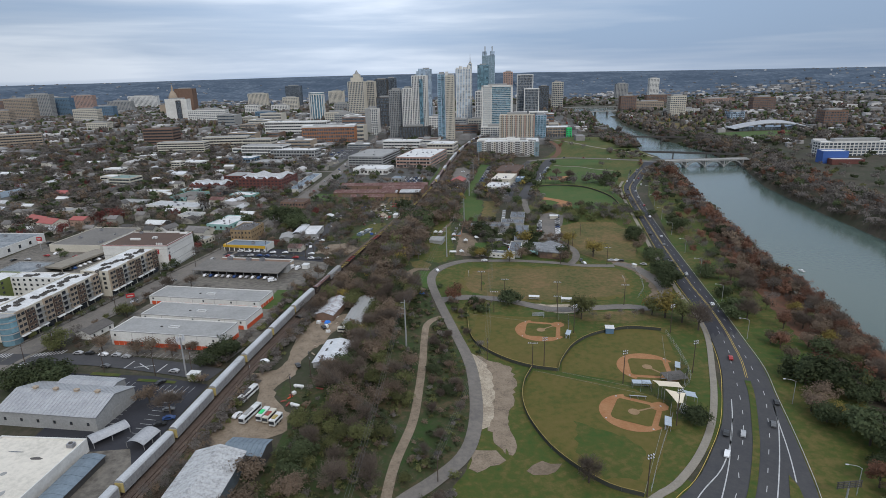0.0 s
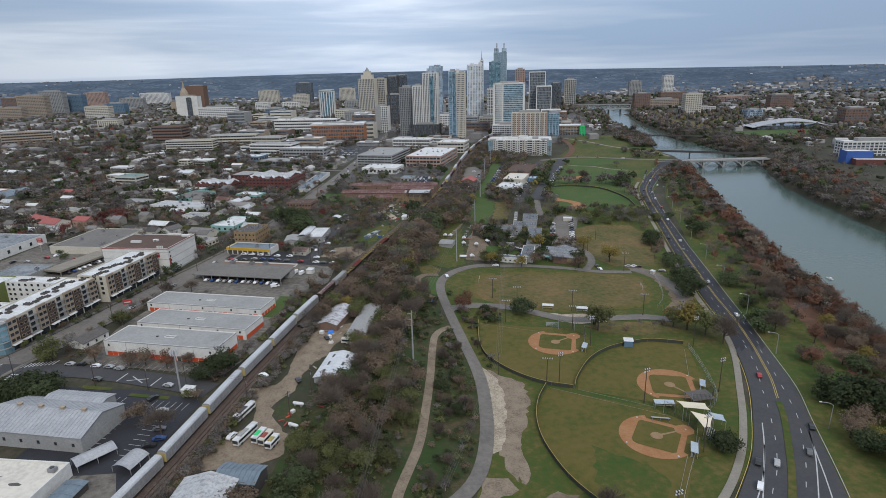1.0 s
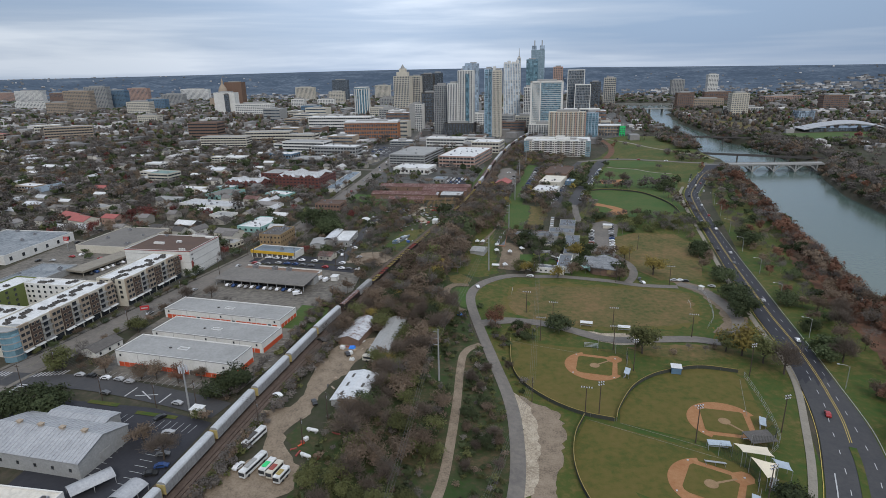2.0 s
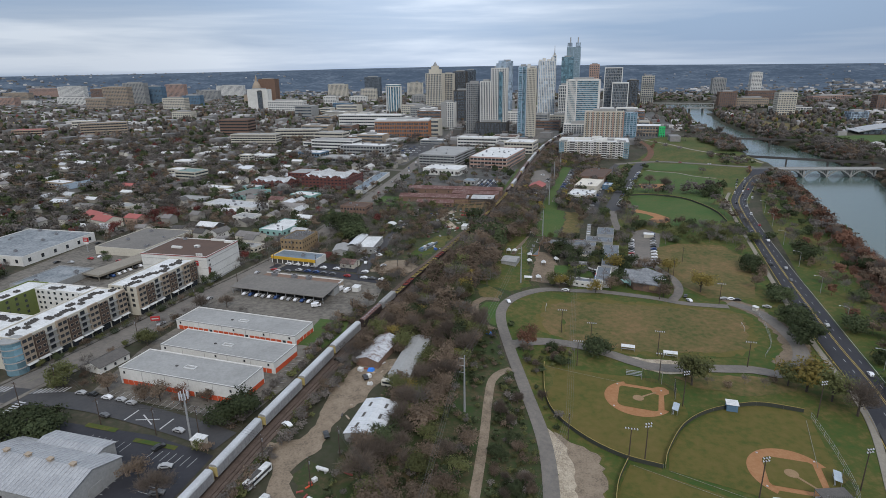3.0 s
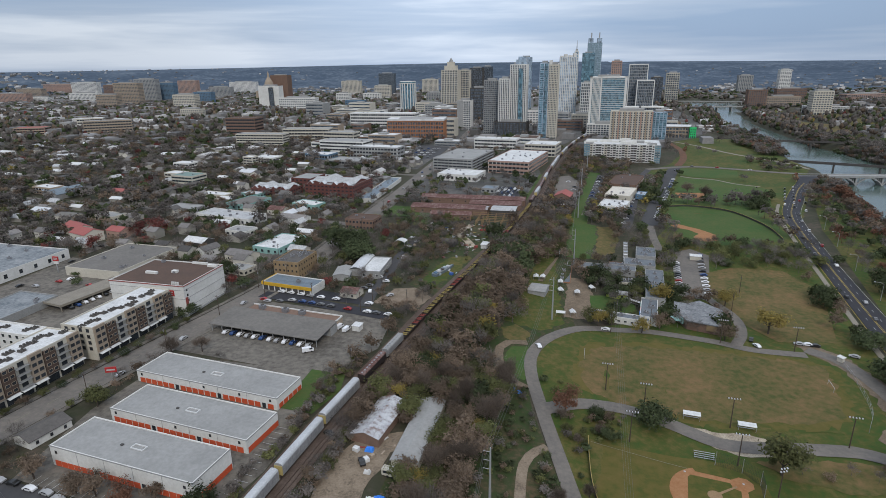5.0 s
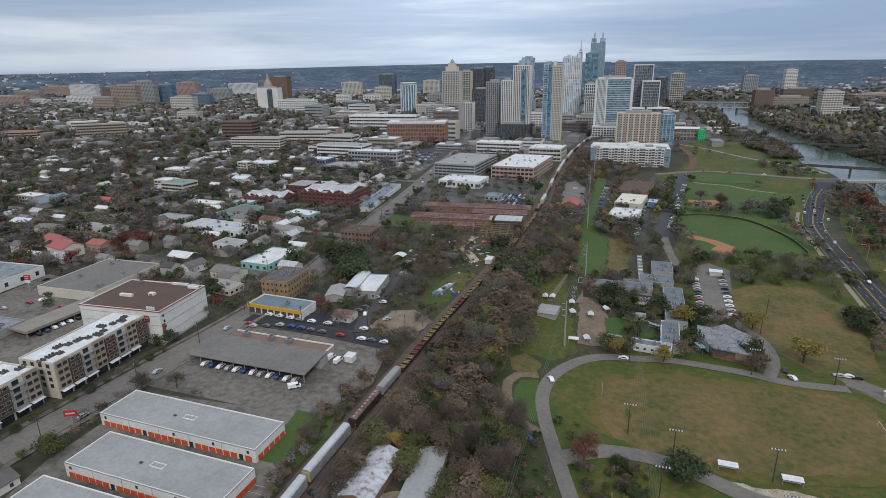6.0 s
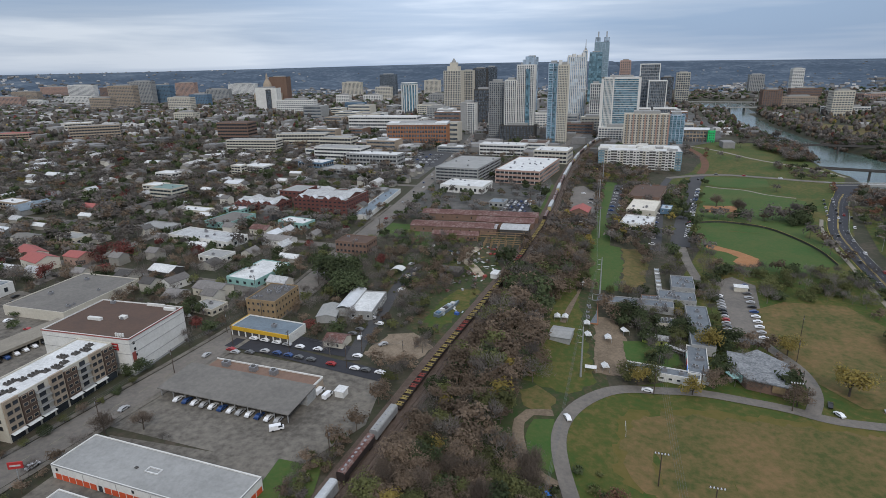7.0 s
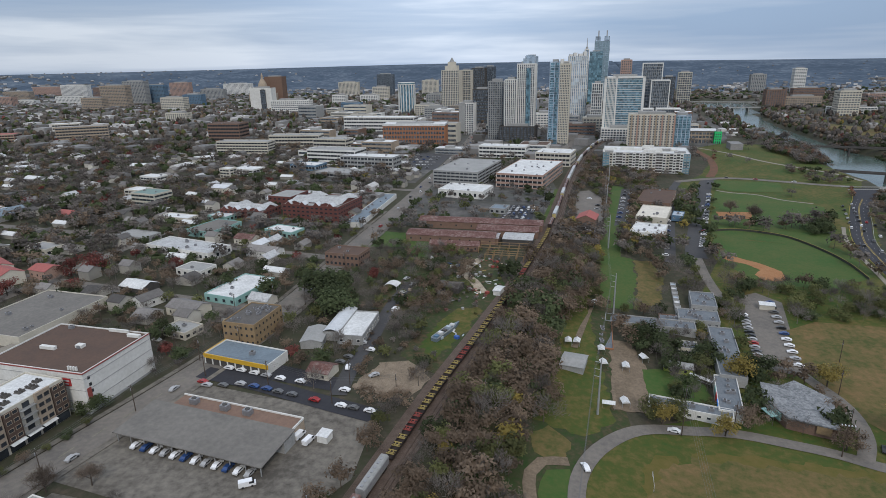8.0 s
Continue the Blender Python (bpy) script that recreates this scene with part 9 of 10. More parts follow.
def woodland(kind, spots, level=None):
    tall, spread, leaves, leaf, bare, low, label = KINDS[kind]
    sets = []
    for seed, count, size in ((1, 360, leaf * (1.3 if bare else 1.75)), (2, 360, leaf * (1.3 if bare else 1.75)), (3, 110, leaf * (1.9 if bare else 2.9))):
        bm, verts, faces = tree_shape(hash_of(kind) + 40 + seed, tall, spread, count, size, bare and seed < 3, low)
        bm.free()
        trunk = [(-0.25, 0, -0.5), (0.25, 0, -0.5), (0, 0, tall * 0.6), (0, -0.25, -0.5), (0, 0.25, -0.5), (0, 0, tall * 0.6)]
        sets.append(np.concatenate([np.array([tuple(p) for p in verts]), np.array(trunk)]))
    out, tint = [], []
    # far crowns: an uneven shell
    r = random.Random(hash_of(kind))
    shell_v = []
    ring = [[(spread * 0.5 * q * r.uniform(0.7, 1.25) * math.cos(1.047 * k + o), spread * 0.5 * q * r.uniform(0.7, 1.25) * math.sin(1.047 * k + o), tall * zz * r.uniform(0.85, 1.1)) for k in range(6)] for q, zz, o in ((0.6, 0.1, 0), (1.2, 0.42, 0.4), (1.0, 0.74, 0.1), (0.4, 0.93, 0.5))]
    for a4, b4 in zip(ring, ring[1:]):
        for k in range(6):
            shell_v += [a4[k], a4[(k + 1) % 6], b4[(k + 1) % 6], a4[k], b4[(k + 1) % 6], b4[k]]
    sets.append(np.array(shell_v))
    for x, y, s in spots:
        dist = math.hypot(x, y - 100)
        v = sets[level if level is not None else r.randrange(2) if dist < 500 else 2 if dist < 1250 else 3]
        a = r.uniform(0, 6.283)
        wide = s * (1.5 if dist > 2300 else 1.25 if dist > 1700 else 1)
        c, sn = math.cos(a) * wide, math.sin(a) * wide
        q = np.empty_like(v)
        q[:, 0], q[:, 1], q[:, 2] = v[:, 0] * c - v[:, 1] * sn + x, v[:, 0] * sn + v[:, 1] * c + y, v[:, 2] * s * r.uniform(0.85, 1.15) * (0.75 if dist > 2300 else 1) + height(x, y)
        out.append(q)
        tint.append(np.full(len(q), r.uniform(0.62, 1.4), dtype=np.float32))
    v, tint = np.concatenate(out), np.concatenate(tint)
    n = len(v) // 3
    me = bpy.data.meshes.new("woodland")
    me.vertices.add(len(v))
    me.vertices.foreach_set("co", v.astype(np.float32).ravel())
    me.loops.add(len(v))
    me.loops.foreach_set("vertex_index", np.arange(len(v), dtype=np.int32))
    me.polygons.add(n)
    me.polygons.foreach_set("loop_start", np.arange(0, len(v), 3, dtype=np.int32))
    me.update(calc_edges=True)
    me.attributes.new("tint", "FLOAT", "POINT").data.foreach_set("value", tint)
    me.materials.append(M["woods_" + kind])
    tagged(new("woodland", me), "wood of many trees: " + label, "trees", kind="stuff")


for kind, spots in WOODS.items():
    if spots:
        woodland(kind, spots)

# undergrowth, bushes and tall grass in the scrub
r = random.Random(17)
BUSH = {"olive": [], "brown": [], "oak": [], "bare": []}
for _ in range(2600):
    y = r.uniform(138, 345)
    u = r.uniform(14, 104)
    x = lerp_line(y, RAIL) + u
    dense = 0.5 + 0.5 * math.sin(x * 0.21 + 1.3 * math.sin(y * 0.07)) * math.cos(y * 0.13 + 0.5)
    if free(x, y) and r.random() < dense + 0.15:
        k = r.choices(("olive", "brown", "oak", "bare"), (4, 1.6, 3, 1.4))[0]
        BUSH[k].append((x, y, r.uniform(0.16, 0.34) * (1.3 if r.random() < 0.25 else 1)))
r = random.Random(23)
for k in range(330):                                    # brush on both sides of the tracks
    y = r.uniform(160, 345)
    side = k % 3
    u = r.uniform(8.6, 13.5) if side else r.uniform(-13, -8)
    x = lerp_line(y, RAIL) + u
    if side or y > 226:
        BUSH[("bare", "brown", "bare", "olive")[r.randrange(4)]].append((x, y, r.uniform(0.22, 0.45)))
r = random.Random(31)
for k in range(230):                                    # rough growth in the scrap yards
    x, y = r.uniform(-112, -46), r.uniform(428, 590)
    if x < lerp_line(y, RAIL) - 9 and not (-76 < x < -56 and 440 < y < 480):
        BUSH[("bare", "brown", "olive", "bare")[r.randrange(4)]].append((x, y, r.uniform(0.15, 0.4)))
for kind, spots in BUSH.items():
    woodland(kind, spots, 2)


# ---- vehicles ----
def make_car(colour, van=False, far_off=False):
    word = {"white": "white", "silver": "silver", "black": "black", "grey": "dark grey", "red": "red", "blue": "blue"}[colour]
    t = thing("van" if van else "car", word + (" panel van parked on the ground" if van else " saloon car with dark windows"), "car", Matrix.Identity(4), "cars of the town")
    bm = bmesh.new()
    if van:
        side = [(-2.6, 0.4), (2.6, 0.4), (2.65, 1.1), (2.1, 1.25), (1.5, 2.15), (-2.6, 2.2)]
        win = [(2.03, 1.3), (1.5, 2.05), (0.6, 2.05), (0.6, 1.3)]
        hw = 0.95
    else:
        side = [(-2.25, 0.35), (2.25, 0.3), (2.3, 0.75), (1.25, 0.95), (0.55, 1.42), (-1.0, 1.45), (-1.75, 1.0), (-2.3, 0.95)]
        win = [(1.1, 0.98), (0.5, 1.36), (-0.95, 1.38), (-1.55, 1.0)]
        hw = 0.9
    a, b = [bm.verts.new((-hw, y, z)) for y, z in side], [bm.verts.new((hw, y, z)) for y, z in side]
    n = len(side)
    for i in range(n):
        j = (i + 1) % n
        bm.faces.new((a[i], a[j], b[j], b[i]))
    bm.faces.new(a[::-1])
    bm.faces.new(b)
    bmesh.ops.recalc_face_normals(bm, faces=bm.faces[:])
    part("body", bm, M["car_" + colour], t)
    g = bmesh.new()
    lo, hi = [g.verts.new((-hw - 0.03, y, z)) for y, z in win], [g.verts.new((hw + 0.03, y, z)) for y, z in win]
    for i in range(4):
        j = (i + 1) % 4
        g.faces.new((lo[i], lo[j], hi[j], hi[i]))
    g.faces.new(lo[::-1])
    g.faces.new(hi)
    for v in g.verts:
        v.co.y *= 1.04
    bmesh.ops.recalc_face_normals(g, faces=g.faces[:])
    part("cabin_glass", g, M["glass_dark"], t, "dark car windows")
    if far_off:
        return t
    w = bmesh.new()
    tube(w, (-0.11, 0, 0), (0.11, 0, 0), 0.34, 0.34, 9)
    w = finish(w, "wheel", M["tyre"])
    for x in (-hw + 0.06, hw - 0.06):
        for y in (-1.4, 1.4):
            part("wheel", w, None, t, at=pose(x, y, 0.34))
    return t


CARS = {}


def far_car(colour, m):
    """A car far off: body, glazed cabin and roof in one mesh."""
    if colour not in FAR_CARS:
        bm = bmesh.new()
        box(bm, -0.9, 0.9, -2.25, 2.25, 0.25, 0.85)
        box(bm, -0.8, 0.8, -1.5, 1.0, 0.85, 1.35, 1)
        box(bm, -0.78, 0.78, -1.35, 0.75, 1.35, 1.48)
        ob = new("car", finish(bm, "car", [M["car_" + colour], M["glass_dark"]]))
        ob.matrix_basis = m
        FAR_CARS[colour] = tagged(ob, colour + " car parked or driving far off in town", "car", "cars")
        return
    copy_thing(FAR_CARS[colour], m).matrix_basis = m


FAR_CARS = {}


def car(colour, x, y, turn, van=False, lift=0.36):
    m = pose(x, y, height(x, y) + lift, 0, 0, turn)
    far_off = math.hypot(x, y - 100) > 330
    if math.hypot(x, y - 100) > 480:
        far_car(colour, m)
        return
    key = (colour, van, far_off)
    if key in CARS:
        copy_thing(CARS[key], m)
    else:
        CARS[key] = make_car(colour, van, far_off)
        CARS[key].matrix_basis = m


rnd = random.Random(8)
HUES = ("white", "white", "silver", "silver", "black", "grey", "grey", "black", "silver", "white", "red", "blue")
for c, x, y, r in (("white", 103.5, 177, -30), ("silver", 115, 189, -26), ("black", 108.7, 189.4, -28), ("black", 139.0, 210.6, -20), ("grey", 129.5, 195, -24), ("red", 138, 250, -18), ("white", 157.9, 317.6, -10), ("silver", 163, 370.6, -9), ("black", 163, 397.7, -8), ("grey", 172, 440, -9),
                   ("silver", 177.7, 462.9, -10), ("black", 171, 470, -10), ("white", 187.8, 523.7, -11), ("grey", 183, 545, -11), ("red", 195.8, 565.8, -12), ("black", 190, 585, -12), ("white", 202, 604.7, -12), ("silver", 208, 634.9, -15), ("black", 203, 648, -15), ("grey", 215, 660, -16), ("white", 226, 674, -18), ("black", 238, 707, -20), ("red", 236, 716, -20), ("white", 255, 736, -22), ("silver", 262, 770, -25)):
    car(c, x, y, r)
for k in range(12):                                     # under the depot canopy
    car(("white", "blue", "white", "silver")[k % 4], -159 + 4.2 * k, 354.6 - 0.68 * k, -9 + rnd.uniform(-3, 3))
for c, x, y, r in (("white", -105, 368, -14), ("white", -100.6, 365.6, -14), ("white", -111, 342, -60)):
    car(c, x, y, r, True)
for x, y in ((-156.8, 394.6), (-150, 395.4), (-143.5, 397.6), (-131, 395.5), (-125.4, 394.2), (-119, 393), (-108.6, 390.6), (-97, 388.4), (-91.8, 387.6), (-85, 386.5), (-137, 396.6), (-160, 396.8)):
    car(rnd.choice(HUES), x, y, 80 + rnd.uniform(-4, 4))
for x, y, r in ((-99.3, 399.3, 80), (-119.6, 402.9, 80), (-148.7, 408, 78), (-142, 406.6, 78), (-136, 405.4, 78), (-129, 404, 78), (-155, 409, 78), (-90.9, 412.1, 130), (-113, 438.2, 95), (-105, 440, 95), (-98.4, 517, -30), (-104, 525.8, -30), (-99.4, 481, -30), (-101.2, 503.4, -30)):
    car(rnd.choice(HUES[:4]), x, y, r)
for k in range(12):                                     # shelter car park, two rows
    car(rnd.choice(HUES), 84 - 0.58 * k, 515 - 4.0 * k, 76 + rnd.uniform(-4, 4))
    car(rnd.choice(HUES), 103 - 0.95 * k, 533 - 6.3 * k, 76 + rnd.uniform(-4, 4))
for x, y, r in ((99, 404.6, 160), (99.6, 398, 20), (120.5, 403, 80), (124.2, 402.8, 80), (127.5, 402, 80), (141, 393, 60), (27.5, 403.4, 75), (-6.6, 373, 20)):
    car(rnd.choice(("white", "black", "silver")), x, y, r)
for k in range(34):                                     # along the parking street
    t = k / 33
    if k % 9 != 5:
        car(rnd.choice(HUES), 90 + 48 * t, 632 + 180 * t, 75 + rnd.uniform(-4, 4), lift=0.3)
for k in range(9):
    car(rnd.choice(HUES), 36.5 + 2.4 * k, 684 + 15 * k, 75, lift=0.3)
    car(rnd.choice(HUES), 45 + 2.3 * k, 690 + 15.4 * k, 75, lift=0.3)
    car(rnd.choice(HUES), 60 + 3.2 * k, 606 + 16 * k, 75, lift=0.3)
for r in range(5):                                      # rows in the car lot
    for k in range(9):
        if rnd.random() < 0.85:
            car(rnd.choice(("white", "white", "silver", "blue", "grey")), -58 + 5.3 * r + k * (0.9 - 0.1 * r), 668 + 6.0 * k, 12, lift=0.3)
for k in range(26):                                     # town car park and streets
    car(rnd.choice(HUES), -206 + 9 * (k % 5) + rnd.uniform(-1, 1), 912 + 22 * (k // 5), 82, lift=0.4)
for k in range(16):
    car(rnd.choice(HUES), -153.5 + 5 * (k % 2), 700 + 24 * k, -2, lift=0.3)
for k in range(30):
    car(rnd.choice(HUES), -150 + (k % 3) * 4 - 4 - 0.0375 * max(0, 12 * k - 20), 1085 + 14 * k, -2, lift=0.3)
for k in range(12):
    car(rnd.choice(HUES), -62 + 0.245 * 24 * k + (k % 2) * 4, 866 + 24 * k, -12, lift=0.3)
for x, y in ((6, 648), (9, 652), (16, 656), (22, 720), (24, 735), (18, 760)):
    car(rnd.choice(HUES), x, y, 70, lift=0.3)
for k in range(13):
    car(rnd.choice(HUES[3:10]), (214 if k % 2 else 222) + 2.6 * k, 690 + 7.5 * k, -18)
for x, y, a in ((-97.6, 494, -30), (-98.8, 478.6, -30), (-109, 421, 80), (-99.1, 433.8, 80), (-107, 426, 75), (-104, 417, 10), (-150, 505, 80)):
    car("white" if x < -98 and y > 430 else rnd.choice(HUES), x, y, a)
for x, y, a in ((176, 895, 80), (205, 890, 75), (240, 878, 70), (150, 866, -15), (120, 760, -15)):
    car(rnd.choice(HUES), x, y, a)
for x, y, r in ((-153.9, 230.4, 78), (-161.6, 242, 82), (-154.9, 241.2, 80), (-149.3, 239.6, 80), (-169.2, 243.4, 85), (-174.8, 243.8, 85), (-119.7, 225, 80)):
    car(rnd.choice(HUES[:6]), x, y, r)
for k in range(9):
    car(rnd.choice(("black", "grey", "blue", "black", "silver", "white")), -260.5 + 1.0 * k, 370 + 4.0 * k, 72)
for x, y in ((-300, 405), (-296, 410), (-308, 396), (-316, 433), (-322, 440), (-318, 395), (-276, 402), (-270, 378), (-220, 426.5), (-204, 429), (-277, 422), (-276, 426), (-327, 474)):
    car(rnd.choice(HUES), x, y, rnd.choice((-10, 80)))
for x, y in ((-183, 310), (-176, 345), (-168.5, 390), (-159, 440), (-154, 500), (-161, 560), (-153, 640)):
    car(rnd.choice(("white", "grey", "red", "silver")), x, y, -10)
for x, y, r in ((-82, 234, 60), (-79.2, 190.6, -18), (-76, 264, 40), (-79, 284, 60), (-66, 231, 30), (-63, 272, 30)):
    car(rnd.choice(("white", "black", "white")), x, y, r)
for hue, x, y, r in (("black", -121, 215, -30), ("black", -126, 203, -40), ("grey", -107.5, 194, -75), ("blue", -104.5, 188, -75), ("black", -106, 184, -75), ("silver", -112.5, 206, -75)):
    car(hue, x, y, r)


def bus(label, x, y, turn, l, body, roof):
    t = thing("bus", label, "bus", pose(x, y, height(x, y) + 0.2, 0, 0, turn))
    bm = boxes((-1.25, 1.25, -l / 2, l / 2, 0.45, 3.0))
    bmesh.ops.bevel(bm, geom=bm.edges[:], offset=0.18, segments=1, affect="EDGES")
    part("body", bm, M[body], t)
    part("roof_pod", boxes((-0.8, 0.8, -l * 0.3, l * 0.1, 3.0, 3.25)), M[roof], t, "roof hatch and cooler")
    for sx in (-1.26, 1.26):
        part("side_windows", boxes((sx - 0.02, sx + 0.02, -l / 2 + 0.6, l / 2 - 0.6, 1.6, 2.5)), M["glass_dark"], t, "dark strip of windows")
    part("windscreen", boxes((-1.1, 1.1, -l / 2 - 0.03, -l / 2 + 0.03, 1.3, 2.6)), M["glass_dark"], t)
    w = bmesh.new()
    tube(w, (-0.15, 0, 0), (0.15, 0, 0), 0.48, 0.48, 10)
    w = finish(w, "wheel", M["tyre"])
    for px in (-1.15, 1.15):
        for py in (-l / 2 + 2, l / 2 - 2.2):
            part("wheel", w, None, t, at=pose(px, py, 0.48))


bus("white coach with dark windows on a dirt yard", -79.6, 205, -14, 11.5, "roof_white", "dark_wall")
bus("long white coach parked beside trucks", -74.1, 191, -16, 12, "roof_white", "roof_grey")
bus("green and white food truck", -69, 190.5, -14, 7, "roof_white", "bright_green")
bus("dull pink delivery truck", -66.2, 189.5, -14, 7, "cream_wall", "red_dull")
bus("yellow and white delivery truck", -63.2, 187.5, -14, 6.5, "roof_white", "yellow_dull")
bus("old cream camper beside sheds", -52, 268.5, 80, 6, "cream_wall", "roof_white")


def tank(x, y, turn):
    t = thing("gas_tank", "white horizontal gas tank on low saddles", "tank", pose(x, y, height(x, y) + 0.2, 0, 0, turn))
    bm = bmesh.new()
    tube(bm, (-2, 0, 1.0), (2, 0, 1.0), 0.65, 0.65, 12)
    tube(bm, (-2.4, 0, 1.0), (-2, 0, 1.0), 0.3, 0.65, 12)
    tube(bm, (2, 0, 1.0), (2.4, 0, 1.0), 0.65, 0.3, 12)
    part("shell", bm, M["roof_white"], t)
    for px in (-1.4, 1.4):
        part("saddle", boxes((px - 0.25, px + 0.25, -0.6, 0.6, -0.2, 0.6)), M["grey_wall"], t)


tank(-61, 213, -14)
tank(-59, 199, -24)


# ---- poles, lamps, wires ----
def flood_pole(x, y, h=16.5, wide=False):
    t = thing("floodlight_pole", "dark wooden pole with white sports floodlights", "light pole", pose(x, y, height(x, y), 0, 0, -6 if wide else 20), "floodlight poles")
    bm = bmesh.new()
    tube(bm, (0, 0, -0.5), (0, 0, h), 0.24, 0.15, 7)
    part("pole", bm, M["pole_wood"], t)
    rows = ((h - 0.3, 5 if wide else 3),) if wide else ((h - 0.2, 3), (h - 1.3, 3))
    for z, n in rows:
        part("crossarm", boxes((-n * 0.5, n * 0.5, -0.07, 0.07, z - 0.08, z + 0.08)), M["pole_wood"], t)
        for k in range(n):
            u = (k - (n - 1) / 2) * 1.0
            bm = bmesh.new()
            tube(bm, (u, 0.1, z + 0.1), (u, -0.4, z - 0.12), 0.14, 0.3, 8)
            part("floodlight", bm, M["lamp_face"], t, "white floodlight housing")


for x, y in ((47.2, 242.7), (80.4, 228.4), (114.8, 237.3), (119.8, 280), (68, 156), (92.1, 195.5), (69, 281.5)):
    flood_pole(x, y)
for x, y in ((41.9, 243.7), (28.2, 310), (63.7, 302.4), (106.3, 318.9), (36.2, 331), (22.5, 344.5), (67.5, 325.5), (82.8, 399), (115.5, 395)):
    flood_pole(x, y, 13.5, True)


def street_lamp(x, y, turn):
    t = thing("street_lamp", "tall grey street lamp with a curved arm", "street lamp", pose(x, y, height(x, y), 0, 0, turn), "street lamps")
    bm = bmesh.new()
    tube(bm, (0, 0, -0.3), (0, 0, 10.5), 0.16, 0.1, 8)
    part("pole", bm, M["pole_grey"], t)
    bm = bmesh.new()
    pts = [(0, 0, 10.2), (-0.8, 0, 10.9), (-2.2, 0, 11.3), (-4.2, 0, 11.4)]
    for p, q in zip(pts, pts[1:]):
        tube(bm, p, q, 0.08, 0.07, 6)
    part("arm", bm, M["pole_grey"], t)
    part("lamp_head", boxes((-5.0, -4.1, -0.2, 0.2, 11.28, 11.5)), M["lamp_face"], t)


for x, y in ((145.5, 210.5), (156.5, 272), (165.5, 322), (173, 372), (181, 420), (188, 468), (196, 516), (206, 566), (216, 612), (136, 156)):
    street_lamp(x, y, -10)


def utility_pole(x, y, turn=0.0, h=11.5):
    t = thing("utility_pole", "dark wooden utility pole with crossarm", "utility pole", pose(x, y, height(x, y), 0, 0, turn), "utility poles")
    bm = bmesh.new()
    tube(bm, (0, 0, -0.4), (0, 0, h), 0.19, 0.12, 7)
    part("pole", bm, M["pole_wood"], t)
    part("crossarm", boxes((-1.3, 1.3, -0.07, 0.07, h - 0.9, h - 0.72)), M["pole_wood"], t)
    bm = bmesh.new()
    tube(bm, (0, 0, h), (0, 0, h + 0.3), 0.06, 0.05, 6)
    part("insulator", bm, M["pole_grey"], t)
    bm = bmesh.new()
    tube(bm, (0.35, 0, h - 2.6), (0.35, 0, h - 1.6), 0.24, 0.24, 8)
    part("transformer", bm, M["metal_grey"], t)


def wire(p, q, sag, r=0.035):
    bm = bmesh.new()
    n = 10
    pts = [Vector(p).lerp(Vector(q), i / n) - Vector((0, 0, sag * 4 * (i / n) * (1 - i / n))) for i in range(n + 1)]
    rope(bm, pts, r)
    ob = new("power_line", finish(bm, "power_line", M["wire"]))
    tagged(ob, "thin sagging overhead power line between poles", "cable", "power lines")


STREET_POLES = [(-192, 232), (-183.3, 292), (-178, 335), (-174, 374), (-160, 428), (-150, 480), (-148, 540), (-147, 600)]
SIDE_POLES = [(-187.8, 246), (-151.6, 225.5), (-127, 222.4), (-111.6, 224.6), (-81.2, 212.7)]
LOT_POLES = [(-162, 402), (-132, 399), (-101, 389.5), (-77, 396)]
for line in (STREET_POLES, SIDE_POLES, LOT_POLES):
    for i, (x, y) in enumerate(line):
        a, b = line[max(0, i - 1)], line[min(len(line) - 1, i + 1)]
        utility_pole(x, y, math.degrees(math.atan2(b[1] - a[1], b[0] - a[0])) + 90)
    for (x0, y0), (x1, y1) in zip(line, line[1:]):
        for off in (-1.1, 0, 1.1):
            ang = math.atan2(y1 - y0, x1 - x0) + math.pi / 2
            dx, dy = off * math.cos(ang), off * math.sin(ang)
            wire((x0 + dx, y0 + dy, height(x0, y0) + 11.2), (x1 + dx, y1 + dy, height(x1, y1) + 11.2), 0.7)
for x, y in ((-190, 387), (-187, 419), (-172, 414), (-174, 437), (-183, 465), (-169, 481), (-254, 463), (-248, 446), (-98.7, 404), (-62, 205), (-86, 330), (-58, 222), (34.4, 419), (51, 411.5), (91, 413), (-1, 163), (21, 252), (14, 497), (30, 402), (100, 442), (112, 470)):
    utility_pole(x, y, 70)


def pylon(x, y, h):
    t = thing("steel_pylon", "tall slim grey steel power pole with side arms", "power pylon", pose(x, y, height(x, y)), "power pylons")
    bm = bmesh.new()
    tube(bm, (0, 0, -0.5), (0, 0, h), 0.5, 0.22, 10)
    part("mast", bm, M["pole_grey"], t)
    for k, z in enumerate((h - 1.5, h - 4.5, h - 7.5)):
        bm = bmesh.new()
        sx = -1
        tube(bm, (0, 0, z), (sx * 2.2, 0, z + 0.3), 0.12, 0.07, 6)
        part("arm", bm, M["pole_grey"], t)
        bm = bmesh.new()
        tube(bm, (sx * 2.2, 0, z + 0.3), (sx * 2.2, 0, z - 0.9), 0.09, 0.09, 6)
        part("insulator", bm, M["dark_wall"], t)


